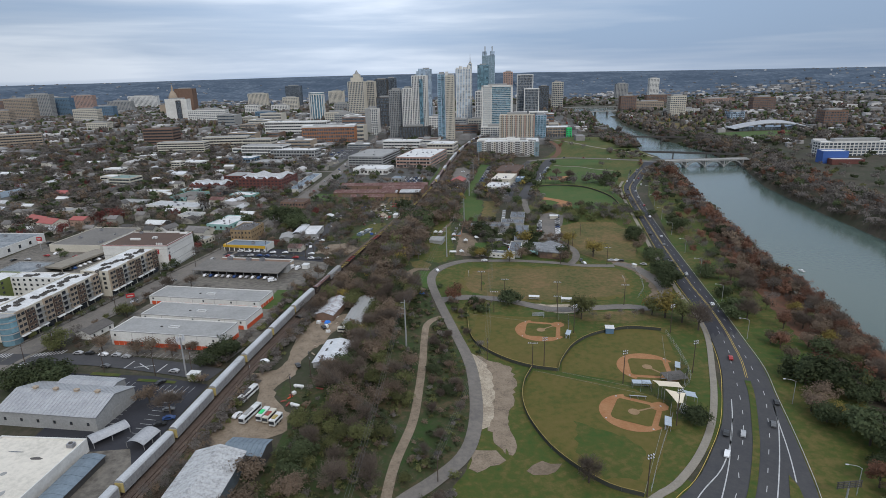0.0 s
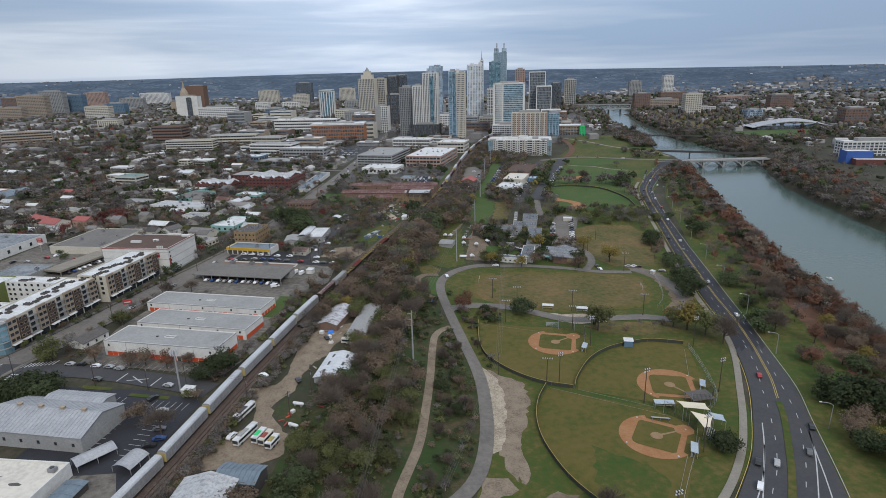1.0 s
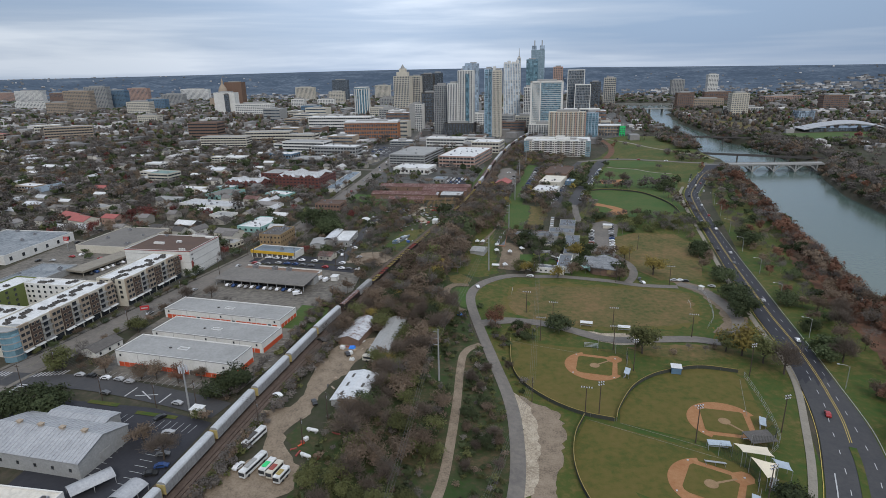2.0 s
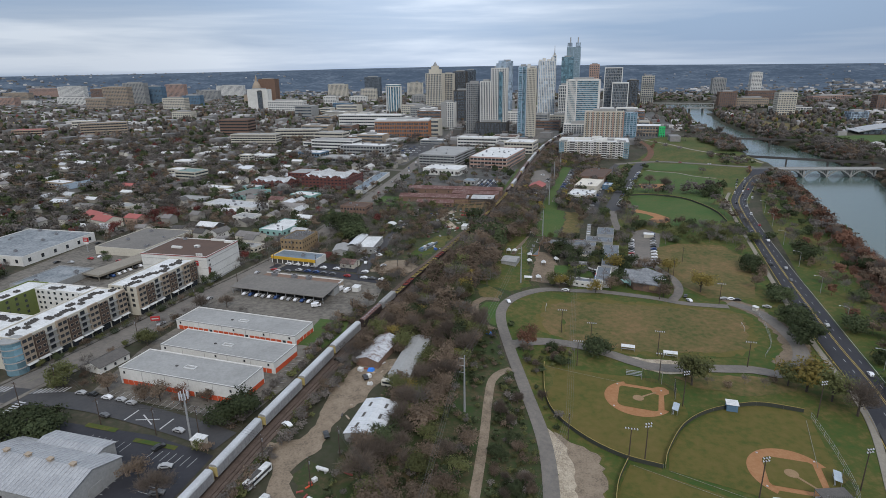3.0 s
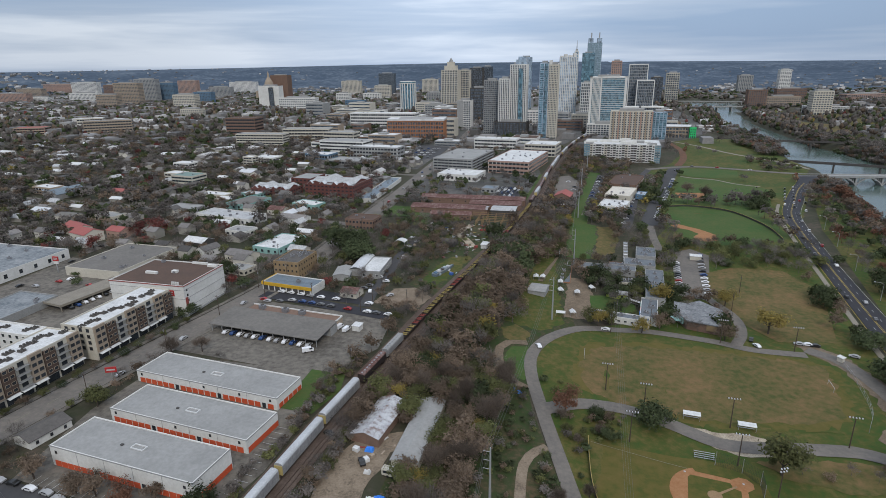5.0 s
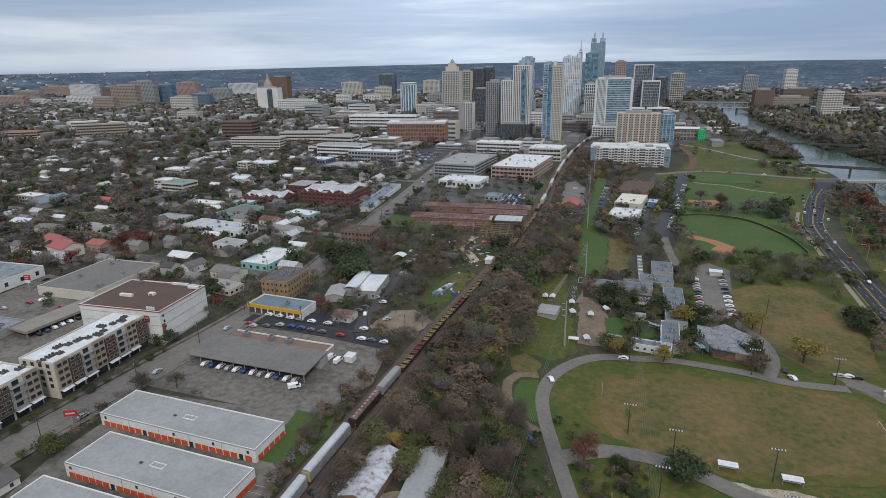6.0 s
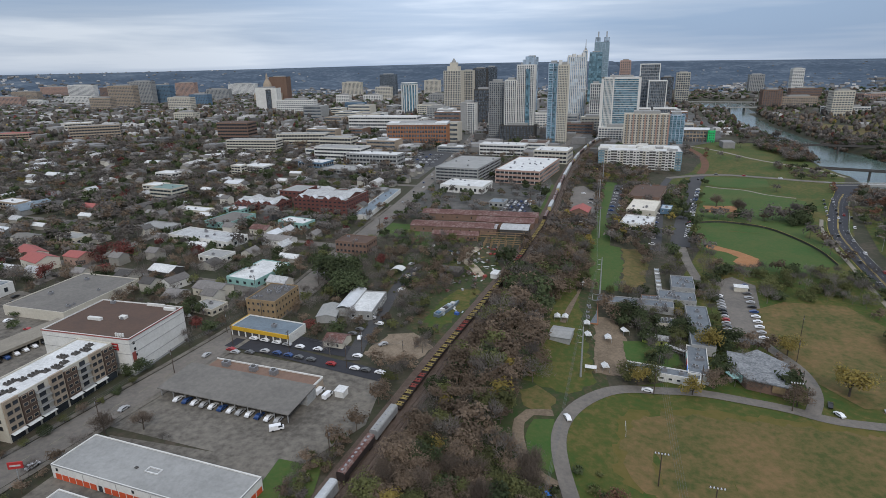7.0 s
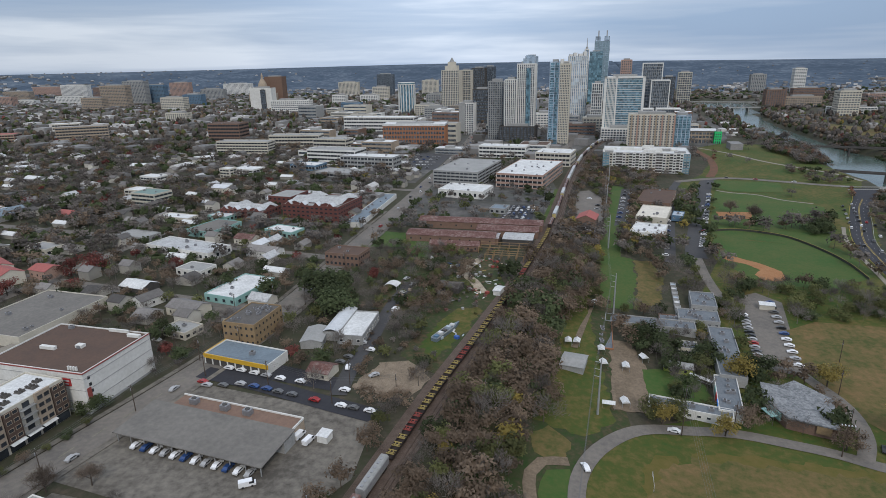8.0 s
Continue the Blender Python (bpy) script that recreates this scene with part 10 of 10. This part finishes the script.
PYLONS = [(-24, 108, 24), (-19.2, 260.4, 25), (-0.2, 406, 24), (14.4, 497, 24), (22, 610, 24), (30, 720, 24), (42, 830, 24)]
for x, y, h in PYLONS:
    pylon(x, y, h)
for (x0, y0, h0), (x1, y1, h1) in zip(PYLONS, PYLONS[1:]):
    for dz in (2.1, 5.1, 8.1):
        wire((x0 - 2.2, y0, height(x0, y0) + h0 - dz), (x1 - 2.2, y1, height(x1, y1) + h1 - dz), 3.0, 0.04)
for off in (-1.2, -0.4, 0.4, 1.2):
    wire((-1 + off, 163, height(-1, 163) + 11), (21 + off, 252, height(21, 252) + 11), 1.6, 0.035)
    wire((21 + off, 252, height(21, 252) + 11), (34 + off, 419, height(34, 419) + 11), 3.0, 0.035)
    wire((-1 + off, 163, height(-1, 163) + 11), (-58, 222 + off, height(-58, 222) + 11), 1.6, 0.035)


# ---- sports ground ----
def fence(pts, label, h=1.7):
    t = thing("outfield_fence", label, "fence", Matrix.Identity(4), "outfield fences")
    line = spline(pts, 3.0)
    bm, cap = bmesh.new(), bmesh.new()
    rope(cap, [Vector((p.x, p.y, height(p.x, p.y) + h + 0.18)) for p in line], 0.14, 5)
    for p, q in zip(line, line[1:]):
        zp, zq = height(*p) + 0.1, height(*q) + 0.1
        n = Vector((-(q - p).y, (q - p).x)).normalized() * 0.05
        vs = [bm.verts.new((*c, z)) for c, z in ((p - n, zp), (q - n, zq), (q - n, zq + h), (p - n, zp + h), (p + n, zp), (q + n, zq), (q + n, zq + h), (p + n, zp + h))]
        for f in ((0, 1, 2, 3), (7, 6, 5, 4), (3, 2, 6, 7)):
            bm.faces.new([vs[i] for i in f])
    part("mesh_panel", bm, M["fence_dark"], t, "dark windscreen mesh")
    part("top_rail", cap, M["yellow_dull"], t, "yellow top rail")
    post = bmesh.new()
    tube(post, (0, 0, -0.2), (0, 0, h + 0.1), 0.06, 0.06, 5)
    post = finish(post, "post", M["pole_grey"])
    for p in line[::3]:
        part("post", post, None, t, at=pose(p.x, p.y, height(p.x, p.y)))


fence([(41.4, 242.3), (36.5, 230), (34.2, 217), (34.3, 206), (36.3, 195.4), (41, 181.7), (48, 170.3), (57, 160.5), (67, 155.8)], "curved outfield fence with yellow top rail")
fence([(53.8, 240.5), (56.8, 249.6), (65.8, 266.3), (77.6, 277.6), (92.4, 284.3), (102.4, 286), (116, 283)], "curved outfield fence beside a shed")
fence([(13.1, 308.3), (12.7, 300.6), (13, 282), (15.9, 269), (22, 259.6), (30.4, 251), (41, 244), (53, 240.3)], "curved outfield fence along the road")


def chain_fence(pts, h=2.2):
    t = thing("chain_fence", "thin grey chain-link fence on posts", "fence", Matrix.Identity(4), "chain fences")
    line = spline(pts, 4.0)
    post = bmesh.new()
    tube(post, (0, 0, -0.2), (0, 0, h), 0.06, 0.06, 5)
    post = finish(post, "post", M["pole_grey"])
    for z in (0.1, h * 0.5, h):
        bm = bmesh.new()
        for p, q in zip(line, line[1:]):
            tube(bm, (*p, height(*p) + z), (*q, height(*q) + z), 0.035, 0.035, 3)
        part("rail", bm, M["pole_grey"], t)
    for p in line:
        part("post", post, None, t, at=pose(p.x, p.y, height(p.x, p.y)))


chain_fence([(104, 222), (112, 232), (116, 255), (117.5, 280)])
chain_fence([(70, 158), (80, 178), (93, 202)])
chain_fence([(118, 330), (126, 345), (131, 368), (133, 388)])


def shelter(name, label, x, y, turn, w, d, h, roof, wall=None):
    t = thing(name, label, "shelter", pose(x, y, height(x, y) + 0.15, 0, 0, turn))
    bm = bmesh.new()
    q = [(-w / 2, -d / 2, h - 0.3), (w / 2, -d / 2, h - 0.3), (w / 2, d / 2, h), (-w / 2, d / 2, h)]
    lo, hi = [bm.verts.new(p) for p in q], [bm.verts.new((p[0], p[1], p[2] + 0.12)) for p in q]
    bm.faces.new(hi)
    bm.faces.new(lo[::-1])
    for i in range(4):
        bm.faces.new((lo[i], lo[(i + 1) % 4], hi[(i + 1) % 4], hi[i]))
    part("roof", bm, M[roof], t)
    if wall:
        part("wall", boxes((-w / 2 + 0.3, w / 2 - 0.3, -d / 2 + 0.3, d / 2 - 0.3, -0.2, h - 0.32)), M[wall], t)
    else:
        post = finish(boxes((-0.06, 0.06, -0.06, 0.06, -0.3, h - 0.3)), "post", M["pole_grey"])
        for a in (-1, 1):
            for b in (-1, 1):
                part("post", post, None, t, at=pose(a * (w / 2 - 0.2), b * (d / 2 - 0.2), 0))
        part("bench", boxes((-w / 2 + 0.5, w / 2 - 0.5, d / 2 - 0.8, d / 2 - 0.4, 0.4, 0.5), (-w / 2 + 0.6, -w / 2 + 0.7, d / 2 - 0.8, d / 2 - 0.4, -0.2, 0.4), (w / 2 - 0.7, w / 2 - 0.6, d / 2 - 0.8, d / 2 - 0.4, -0.2, 0.4)), M["pole_grey"], t)


for x, y, r in ((54.2, 329.5, -9), (73.3, 325, -8)):
    shelter("team_shelter", "small team shelter with a white roof", x, y, r, 6.5, 2.6, 2.6, "roof_white")
shelter("scorer_shed", "small blue shed with a white roof", 88, 281.5, -8, 4.8, 4.0, 3.4, "roof_white", "blue_grey")
shelter("dugout", "dugout with a pale blue-grey roof", 88.6, 195.2, 70, 6.5, 2.6, 2.6, "roof_bluegrey_pale")
shelter("dugout", "dugout with a pale roof beside the net", 109, 240.5, 70, 6, 2.4, 2.6, "roof_bluegrey_pale")
shelter("dugout", "dugout with a pale roof on the foul line", 65.2, 277, 70, 6, 2.4, 2.6, "roof_bluegrey_pale")
shelter("dugout", "dugout with a grey metal roof", 87.5, 225.2, -4, 8, 2.8, 2.7, "roof_bluegrey_pale")
shelter("store_shed", "small pale shed in the grass", 133, 388, 40, 3, 3, 2.6, "roof_white", "cream_wall")
shelter("store_shed", "small grey shed beside the field", -21, 405, 0, 4, 4, 2.8, "roof_grey", "grey_wall")
shelter("lot_shed", "white-roofed shed at the end of the car park", 99, 526, -10, 8, 5, 3, "roof_white", "cream_wall")
shelter("field_shed", "white shed in the depot yard", -95.6, 368, -10, 4.5, 4.5, 3, "roof_white", "white_wall")


def bleachers(x, y, turn, w=7.0):
    t = thing("bleachers", "grey aluminium bleachers with four rows", "bleachers", pose(x, y, height(x, y) + 0.15, 0, 0, turn), "bleachers")
    for k in range(4):
        part("seat_plank", boxes((-w / 2, w / 2, k * 0.7, k * 0.7 + 0.35, 0.4 + 0.35 * k, 0.47 + 0.35 * k)), M["pole_grey"], t)
    for u in (-w / 2 + 0.4, 0, w / 2 - 0.4):
        part("support", boxes((u - 0.05, u + 0.05, 0, 2.6, -0.2, 0.38)), M["metal_grey"], t)


bleachers(83.5, 217.5, 172)
bleachers(53.2, 304.2, -8)
bleachers(100, 206, 60)


def sail(label, pts, material):
    """A stretched shade sail on posts."""
    t = thing("shade_sail", label, "shade sail", Matrix.Identity(4), "shade sails")
    c = sum((Vector(p) for p in pts), Vector()) / len(pts)
    bm = bmesh.new()
    n = len(pts)
    rim = []
    for i in range(n):
        a, b = Vector(pts[i]), Vector(pts[(i + 1) % n])
        for k in range(4):
            p = a.lerp(b, k / 4)
            rim.append(p + (c - p) * 0.35 * (k / 4) * (1 - k / 4))
    top = [bm.verts.new(p) for p in rim]
    low = [bm.verts.new(p - Vector((0, 0, 0.06))) for p in rim]
    hub, hub2 = bm.verts.new(c - Vector((0, 0, 0.35))), bm.verts.new(c - Vector((0, 0, 0.41)))
    for i in range(len(rim)):
        j = (i + 1) % len(rim)
        bm.faces.new((top[i], top[j], hub))
        bm.faces.new((low[j], low[i], hub2))
        bm.faces.new((top[i], low[i], low[j], top[j]))
    bmesh.ops.recalc_face_normals(bm, faces=bm.faces[:])
    part("cloth", bm, M[material], t)
    for p in pts:
        post = bmesh.new()
        tube(post, (p[0], p[1], height(p[0], p[1]) - 0.3), p, 0.09, 0.09, 7)
        part("post", post, M["pole_grey"], t)


sail("cream shade sail over the stands", [(90.6, 221, 6.4), (101.5, 219.5, 6.2), (101, 213, 7.2), (91.5, 215.2, 7.0)], "canvas")
sail("cream shade sail beside the backstop", [(93, 212.4, 7.2), (101, 210.5, 6.2), (97.5, 204, 5.6), (95, 203.4, 5.8)], "canvas")
sail("pale blue shade sail beside a cream one", [(101.2, 215, 5.2), (106, 213, 5.0), (105, 208, 5.4), (101, 209.5, 5.6)], "roof_bluegrey_pale")


def backstop(label, pts, h):
    t = thing("backstop", label, "backstop", Matrix.Identity(4), "backstops")
    line = [Vector(p) for p in pts]
    for p in line:
        bm = bmesh.new()
        tube(bm, (*p, height(*p) - 0.3), (*p, height(*p) + h), 0.1, 0.08, 6)
        part("post", bm, M["pole_grey"], t)
    net = bmesh.new()
    for p, q in zip(line, line[1:]):
        l = (q - p).length
        for k in range(int(l / 0.55) + 1):
            c = p.lerp(q, min(1, k * 0.55 / l))
            tube(net, (*c, height(*c)), (*c, height(*c) + h), 0.03, 0.03, 3)
        for k in range(int(h / 0.55) + 1):
            tube(net, (*p, height(*p) + 0.55 * k), (*q, height(*q) + 0.55 * k), 0.03, 0.03, 3)
    part("net", net, M["fence_dark"], t, "dark wire net")


backstop("tall dark net behind home plate", [(99, 226), (107, 226.5), (110.5, 232), (110, 240)], 6)
backstop("tall dark net behind home plate", [(86, 221), (93, 215.5), (94.6, 208), (92, 202)], 6)
backstop("tall dark net behind home plate", [(56, 301.5), (64, 298.5), (68.2, 293), (67, 286)], 6)
shelter("press_roof", "dark slate net roof behind home plate", 103.5, 229.5, 12, 10, 7, 3.2, "roof_dark")

fence([(96, 669), (110, 677), (126, 681), (146, 674), (160, 661), (170, 632), (174, 605), (173, 576)], "dark outfield fence round a far ball field")


def wreck(x, y, turn):
    """A long pale hull lying on its side among scrap."""
    t = thing("old_hull", "long white and blue wreck lying on the grass", "wreck", pose(x, y, height(x, y) + 0.2, 0, 0, turn))
    bm = bmesh.new()
    prism(bm, [(-1.7, -11), (1.7, -11), (2.1, 4), (0.3, 12), (-2.1, 4)], -0.3, 1.6)
    part("hull", bm, M["roof_bluegrey"], t)
    for k in range(5):
        part("deck_box", boxes((-1.2, 1.0, -9.5 + 3.6 * k, -7.6 + 3.6 * k, 1.6, 2.3 + 0.3 * (k % 2))), M[("blue_grey", "roof_white", "dark_wall", "roof_bluegrey_pale", "roof_white")[k]], t)
    for sx in (-1, 1):
        part("rail", boxes((sx * 1.8 - 0.1, sx * 1.8 + 0.1, -10.5, 4, 1.6, 2.1)), M["pole_grey"], t)


wreck(-68, 457, -22)

# tents, tarpaulins and yard clutter
def tent(x, y, turn, w=3.2, l=4.2):
    t = thing("white_tent", "small white peaked tent on a bare yard", "tent", pose(x, y, height(x, y) + 0.18, 0, 0, turn), "white tents")
    bm = bmesh.new()
    e, r = 2.2, 3.2
    a = [bm.verts.new((px, -l / 2, z)) for px, z in ((-w / 2, e), (0, r), (w / 2, e))]
    b = [bm.verts.new((px, l / 2, z)) for px, z in ((-w / 2, e), (0, r), (w / 2, e))]
    for i in (0, 1):
        bm.faces.new((a[i], a[i + 1], b[i + 1], b[i]))
    bm.faces.new(a[::-1])
    bm.faces.new(b)
    bm.faces.new((a[0], b[0], b[2], a[2]))
    part("cover", bm, M["roof_white"], t)
    leg = finish(boxes((-0.05, 0.05, -0.05, 0.05, -0.2, e)), "leg", M["pole_grey"])
    for sx in (-1, 1):
        for sy in (-1, 1):
            part("leg", leg, None, t, at=pose(sx * (w / 2 - 0.08), sy * (l / 2 - 0.08), 0))


for x, y, r in ((-10, 458.5, 0), (-6, 459.5, -10), (5, 456, 0), (5, 443.5, 10), (14.6, 444, 0), (23.8, 454.5, 20), (11, 415.5, 10), (4.6, 507, -30)):
    tent(x, y, r)
tent(4.4, 412, 85, 2.6, 5)
gabled("grey_shed", "grey-roofed open shed beside tents", "shed", (-8, 440, 10, 12, -12, 2.8, 6.9), "grey_wall", "roof_grey", 1.0)
gabled("green_hut", "yellow-green hut with a grey roof", "hut", (38, 451, 12, 6, -6, 2.8, 2.0), "lime_wall", "roof_grey", 0.9, 0, 2)
shelter("white_canopy", "long bent white canopy beside a hut", 46, 443, -38, 10, 1.6, 2.4, "roof_white")


def tarp(x, y, s, material, label):
    r = random.Random(int(x * 3 + y))
    t = thing("tarpaulin", label, "tarpaulin", pose(x, y, height(x, y) + 0.1))
    bm = bmesh.new()
    n = 8
    grid = [[bm.verts.new(((i / n - 0.5) * s, (j / n - 0.5) * s * 0.7, (0.05 if i in (0, n) or j in (0, n) else 0.6 + r.uniform(0, 0.7)))) for i in range(n + 1)] for j in range(n + 1)]
    for j in range(n):
        for i in range(n):
            bm.faces.new((grid[j][i], grid[j][i + 1], grid[j + 1][i + 1], grid[j + 1][i]))
    part("sheet", bm, M[material], t)


for x, y, s in ((-14.3, 331.5, 5.2), (-53, 257, 4.2), (-62.6, 279, 3.2), (-51, 233, 2.6)):
    tarp(x, y, s, "tarp_blue", "crumpled bright blue tarpaulin over a heap")
for x, y, s in ((-55.5, 256, 3.4), (-60, 268, 2.4), (-95, 552, 6), (-66, 460, 4)):
    tarp(x, y, s, "roof_white", "crumpled pale tarpaulin over a heap")


def heap(x, y, spread, n, hues):
    """Loose scrap lying about a yard: planks, drums and crates, each its own piece."""
    r = random.Random(int(x * 5 + y))
    for _ in range(n):
        px, py = x + r.gauss(0, spread), y + r.gauss(0, spread)
        z = height(px, py) + 0.15
        pick = r.choice(hues)
        if r.random() < 0.5:
            bm = boxes((-r.uniform(0.5, 2.4), r.uniform(0.5, 2.4), -0.3, 0.3, -0.1, 0.25))
            name, label = "plank_stack", "low stack of old planks and scrap"
        else:
            w = r.uniform(0.5, 1.2)
            bm = boxes((-w, w, -w * 0.8, w * 0.8, -0.1, w * 1.3))
            bmesh.ops.bevel(bm, geom=bm.edges[:], offset=0.08, segments=1, affect="EDGES")
            name, label = "crate", "weathered crate lying in a yard"
        ob = new(name, finish(bm, name, M[pick]))
        ob.matrix_basis = pose(px, py, z, 0, 0, r.uniform(0, 180))
        tagged(ob, label, "scrap", "yard scrap")


heap(-60, 246, 3.5, 6, ("tan_wall", "grey_wall", "dark_wall"))
heap(-62, 281, 4, 8, ("grey_wall", "tan_wall", "red_dull", "roof_white"))
heap(-62, 203, 4, 7, ("red_dull", "orange", "roof_white"))
heap(-85, 555, 9, 26, ("grey_wall", "roof_white", "yellow_dull", "blue_paint", "dark_wall"))
heap(-60, 540, 9, 26, ("grey_wall", "tan_wall", "roof_white", "dark_wall"))
heap(-58, 509, 4, 10, ("red_dull", "roof_white", "roof_rust"))
heap(-72, 500, 8, 16, ("tan_wall", "dark_wall", "grey_wall", "roof_rust"))
heap(-50, 560, 8, 22, ("tan_wall", "dark_wall", "grey_wall", "red_dull"))
heap(-90, 505, 10, 14, ("tan_wall", "dark_wall", "grey_wall"))
heap(-65, 457, 3, 8, ("roof_bluegrey_pale", "roof_white", "blue_paint"))
gabled("old_shed", "old dark shed in a scrap yard", "shed", (-75, 513, 13, 10, -12, 3.4, 10.5), "dark_wall", "roof_dark", 1.6)
gabled("white_shed", "small white box shed beside the line", "shed", (-47, 511, 4, 8, -15, 3, 10.5), "white_wall", "roof_white", 0.5)
arch("carport", "white curved carport in a yard", -109, 511, 10.7, 8, 7, -8, "roof_white", 3.6)

# street marks: rail crossing sign on the road, crossings, stalls
def mark(name, label, quads, off=0.34, material="white_line"):
    bm = bmesh.new()
    for x, y, w, l, a in quads:
        c, s = math.cos(radians(a)), math.sin(radians(a))
        bm.faces.new([bm.verts.new((x + c * u - s * v, y + s * u + c * v, height(x, y) + off)) for u, v in ((-w / 2, -l / 2), (w / 2, -l / 2), (w / 2, l / 2), (-w / 2, l / 2))])
    setting(name, bm, M[material], label, "road marking")


mark("tent_path", "pale worn path between tents", [(8, 430, 1.6, 30, -3), (-2, 480, 3, 50, -12)], 0.3, "dirt")
mark("crossing_mark", "white cross and bars painted on the road", [(-136, 230.5, 0.5, 9, 52), (-136, 230.5, 0.5, 9, 100), (-144, 232.5, 0.6, 7, -10), (-127, 228.8, 0.6, 7, -10)], 0.36)
mark("zebra", "white zebra crossing bars", [(-196 + 1.6 * k, 243 + 0.4 * k, 0.7, 4, -10) for k in range(9)] + [(-216 + 1.6 * k, 243, 0.7, 4, -10) for k in range(6)] + [(-218, 228 + 1.6 * k, 4, 0.7, -8) for k in range(8)] + [(-194, 226 + 1.5 * k, 4, 0.7, -8) for k in range(7)], 0.36)
mark("stall_lines", "white parking stall lines", [(-150 + 2.8 * k, 217 - 0.5 * k, 0.18, 5, -10) for k in range(7)] + [(-122 + 2.8 * k, 212 - 0.4 * k, 0.18, 5, -10) for k in range(7)] + [(-112, 176 + 3.0 * k, 5, 0.18, -10) for k in range(9)] + [(-127, 180 + 3 * k, 5, 0.18, -10) for k in range(7)], 0.24)
mark("stall_lines", "white parking stall lines", [(-164 + 3 * k, 246 - 0.5 * k, 0.15, 5, -10) for k in range(20)] + [(-98, 250 + 3.2 * k, 5, 0.15, -9) for k in range(12)], 0.24)
mark("street_line", "worn pale street centre line", [(lerp_line(y, [(150, -222), (232, -209), (310, -190), (385, -172), (425, -164), (470, -159), (610, -156)]), y, 0.25, 6, -10) for y in range(240, 600, 12)], 0.32, "chalk")
for x, y, w, l in ((-150, 222.6, 14, 2.4), (-124, 216.2, 18, 2.2)):
    setting("planted_strip", drape([(x - w / 2, y + w * 0.07), (x + w / 2, y - w * 0.07), (x + w / 2, y - w * 0.07 + l), (x - w / 2, y + w * 0.07 + l)], 0.3, 6), M["lawn"], "grass strip with a kerb in the car park", "lawn")

# signs and masts
sg = thing("pole_sign", "red and white shop sign on a pole", "sign", pose(-180.2, 302.5, 10.5, 0, 0, 20))
bm = bmesh.new()
tube(bm, (0, 0, -0.3), (0, 0, 6), 0.18, 0.16, 8)
part("pole", bm, M["pole_grey"], sg)
part("panel", boxes((-2.2, 2.2, -0.2, 0.2, 6, 8.4)), M["red_paint"], sg, "red panel")
part("white_bar", boxes((-1.6, 1.6, -0.24, -0.2, 6.9, 7.5)), M["white_line"], sg, "white bar")
mast = thing("antenna_mast", "grey antenna mast with a ring of panels", "antenna", pose(-112.5, 221, 10.5))
bm = bmesh.new()
tube(bm, (0, 0, -0.5), (0, 0, 19), 0.4, 0.28, 10)
part("mast", bm, M["pole_grey"], mast)
for k in range(9):
    a = 2 * math.pi * k / 9
    part("antenna_panel", boxes((-0.2, 0.2, -0.12, 0.12, 17.2, 19.6)), M["lamp_face"], mast, "white antenna panel", at=pose(1.5 * math.cos(a), 1.5 * math.sin(a), 0, 0, 0, math.degrees(a)))
    bm = bmesh.new()
    tube(bm, (0, 0, 18.4), (1.45 * math.cos(a), 1.45 * math.sin(a), 18.4), 0.05, 0.05, 4)
    part("bracket", bm, M["pole_grey"], mast)
shelter("mast_cabin", "small pale equipment cabin beside a mast", -108, 219, -10, 5, 4, 3, "roof_white", "cream_wall")
og = thing("gantry_sign", "dark back of a road sign on a steel gantry pole", "road sign", pose(131, 153.5, height(131, 153.5), 0, 0, 6))
bm = bmesh.new()
tube(bm, (0, 0, -0.3), (0, 0, 7.2), 0.3, 0.25, 8)
part("pole", bm, M["pole_grey"], og)
for k in range(4):
    part("panel_rail", boxes((-4.2, 4.2, -0.15, 0.15, 5.2 + 0.7 * k, 5.45 + 0.7 * k)), M["dark_wall"], og)
for u in (-4, -2, 0, 2, 4):
    part("panel_stay", boxes((u - 0.12, u + 0.12, -0.3, -0.152, 5.0, 7.8)), M["dark_wall"], og)
boat = thing("small_boat", "small white motor boat on the lake", "boat", pose(252.7, 390.6, WATER, 0, 0, 20))
bm = bmesh.new()
prism(bm, [(-0.9, -2.4), (0.9, -2.4), (0.95, 1.0), (0.0, 2.9), (-0.95, 1.0)], -0.2, 0.6)
part("hull", bm, M["roof_white"], boat)
part("cabin", boxes((-0.6, 0.6, -1.0, 0.5, 0.6, 1.3)), M["roof_white"], boat)
bl = thing("goal", "white goal frame on the worn turf", "goal", pose(15, 372, height(15, 372), 0, 0, 85), "goals")
for a in ((-3.6, -3.5, 0, 2.3), (3.5, 3.6, 0, 2.3)):
    part("post", boxes((a[0], a[1], -0.06, 0.06, -0.2, 2.3)), M["white_line"], bl)
part("crossbar", boxes((-3.6, 3.6, -0.06, 0.06, 2.3, 2.42)), M["white_line"], bl)
copy_thing(bl, pose(118, 362, height(118, 362), 0, 0, 85))


def pylon_sign(x, y, z, h):
    t = thing("pylon_sign", "red and white roadside pylon sign", "sign", pose(x, y, z))
    part("pole", boxes((-0.2, 0.2, -0.2, 0.2, -0.5, h - 3)), M["pole_grey"], t)
    part("panel", boxes((-2, 2, -0.35, 0.35, h - 3, h)), M["red_paint"], t, "red sign panel with bars")
    part("bars", boxes((-1.5, 1.5, -0.4, -0.35, h - 1.2, h - 0.7), (-1.2, 1.1, -0.4, -0.35, h - 2.2, h - 1.8)), M["white_line"], t)
    part("lower_panel", boxes((-1.6, 1.6, -0.3, 0.3, h - 5, h - 3.2)), M["white_wall"], t, "white sign panel")


pylon_sign(-315, 421, 10.5, 11)
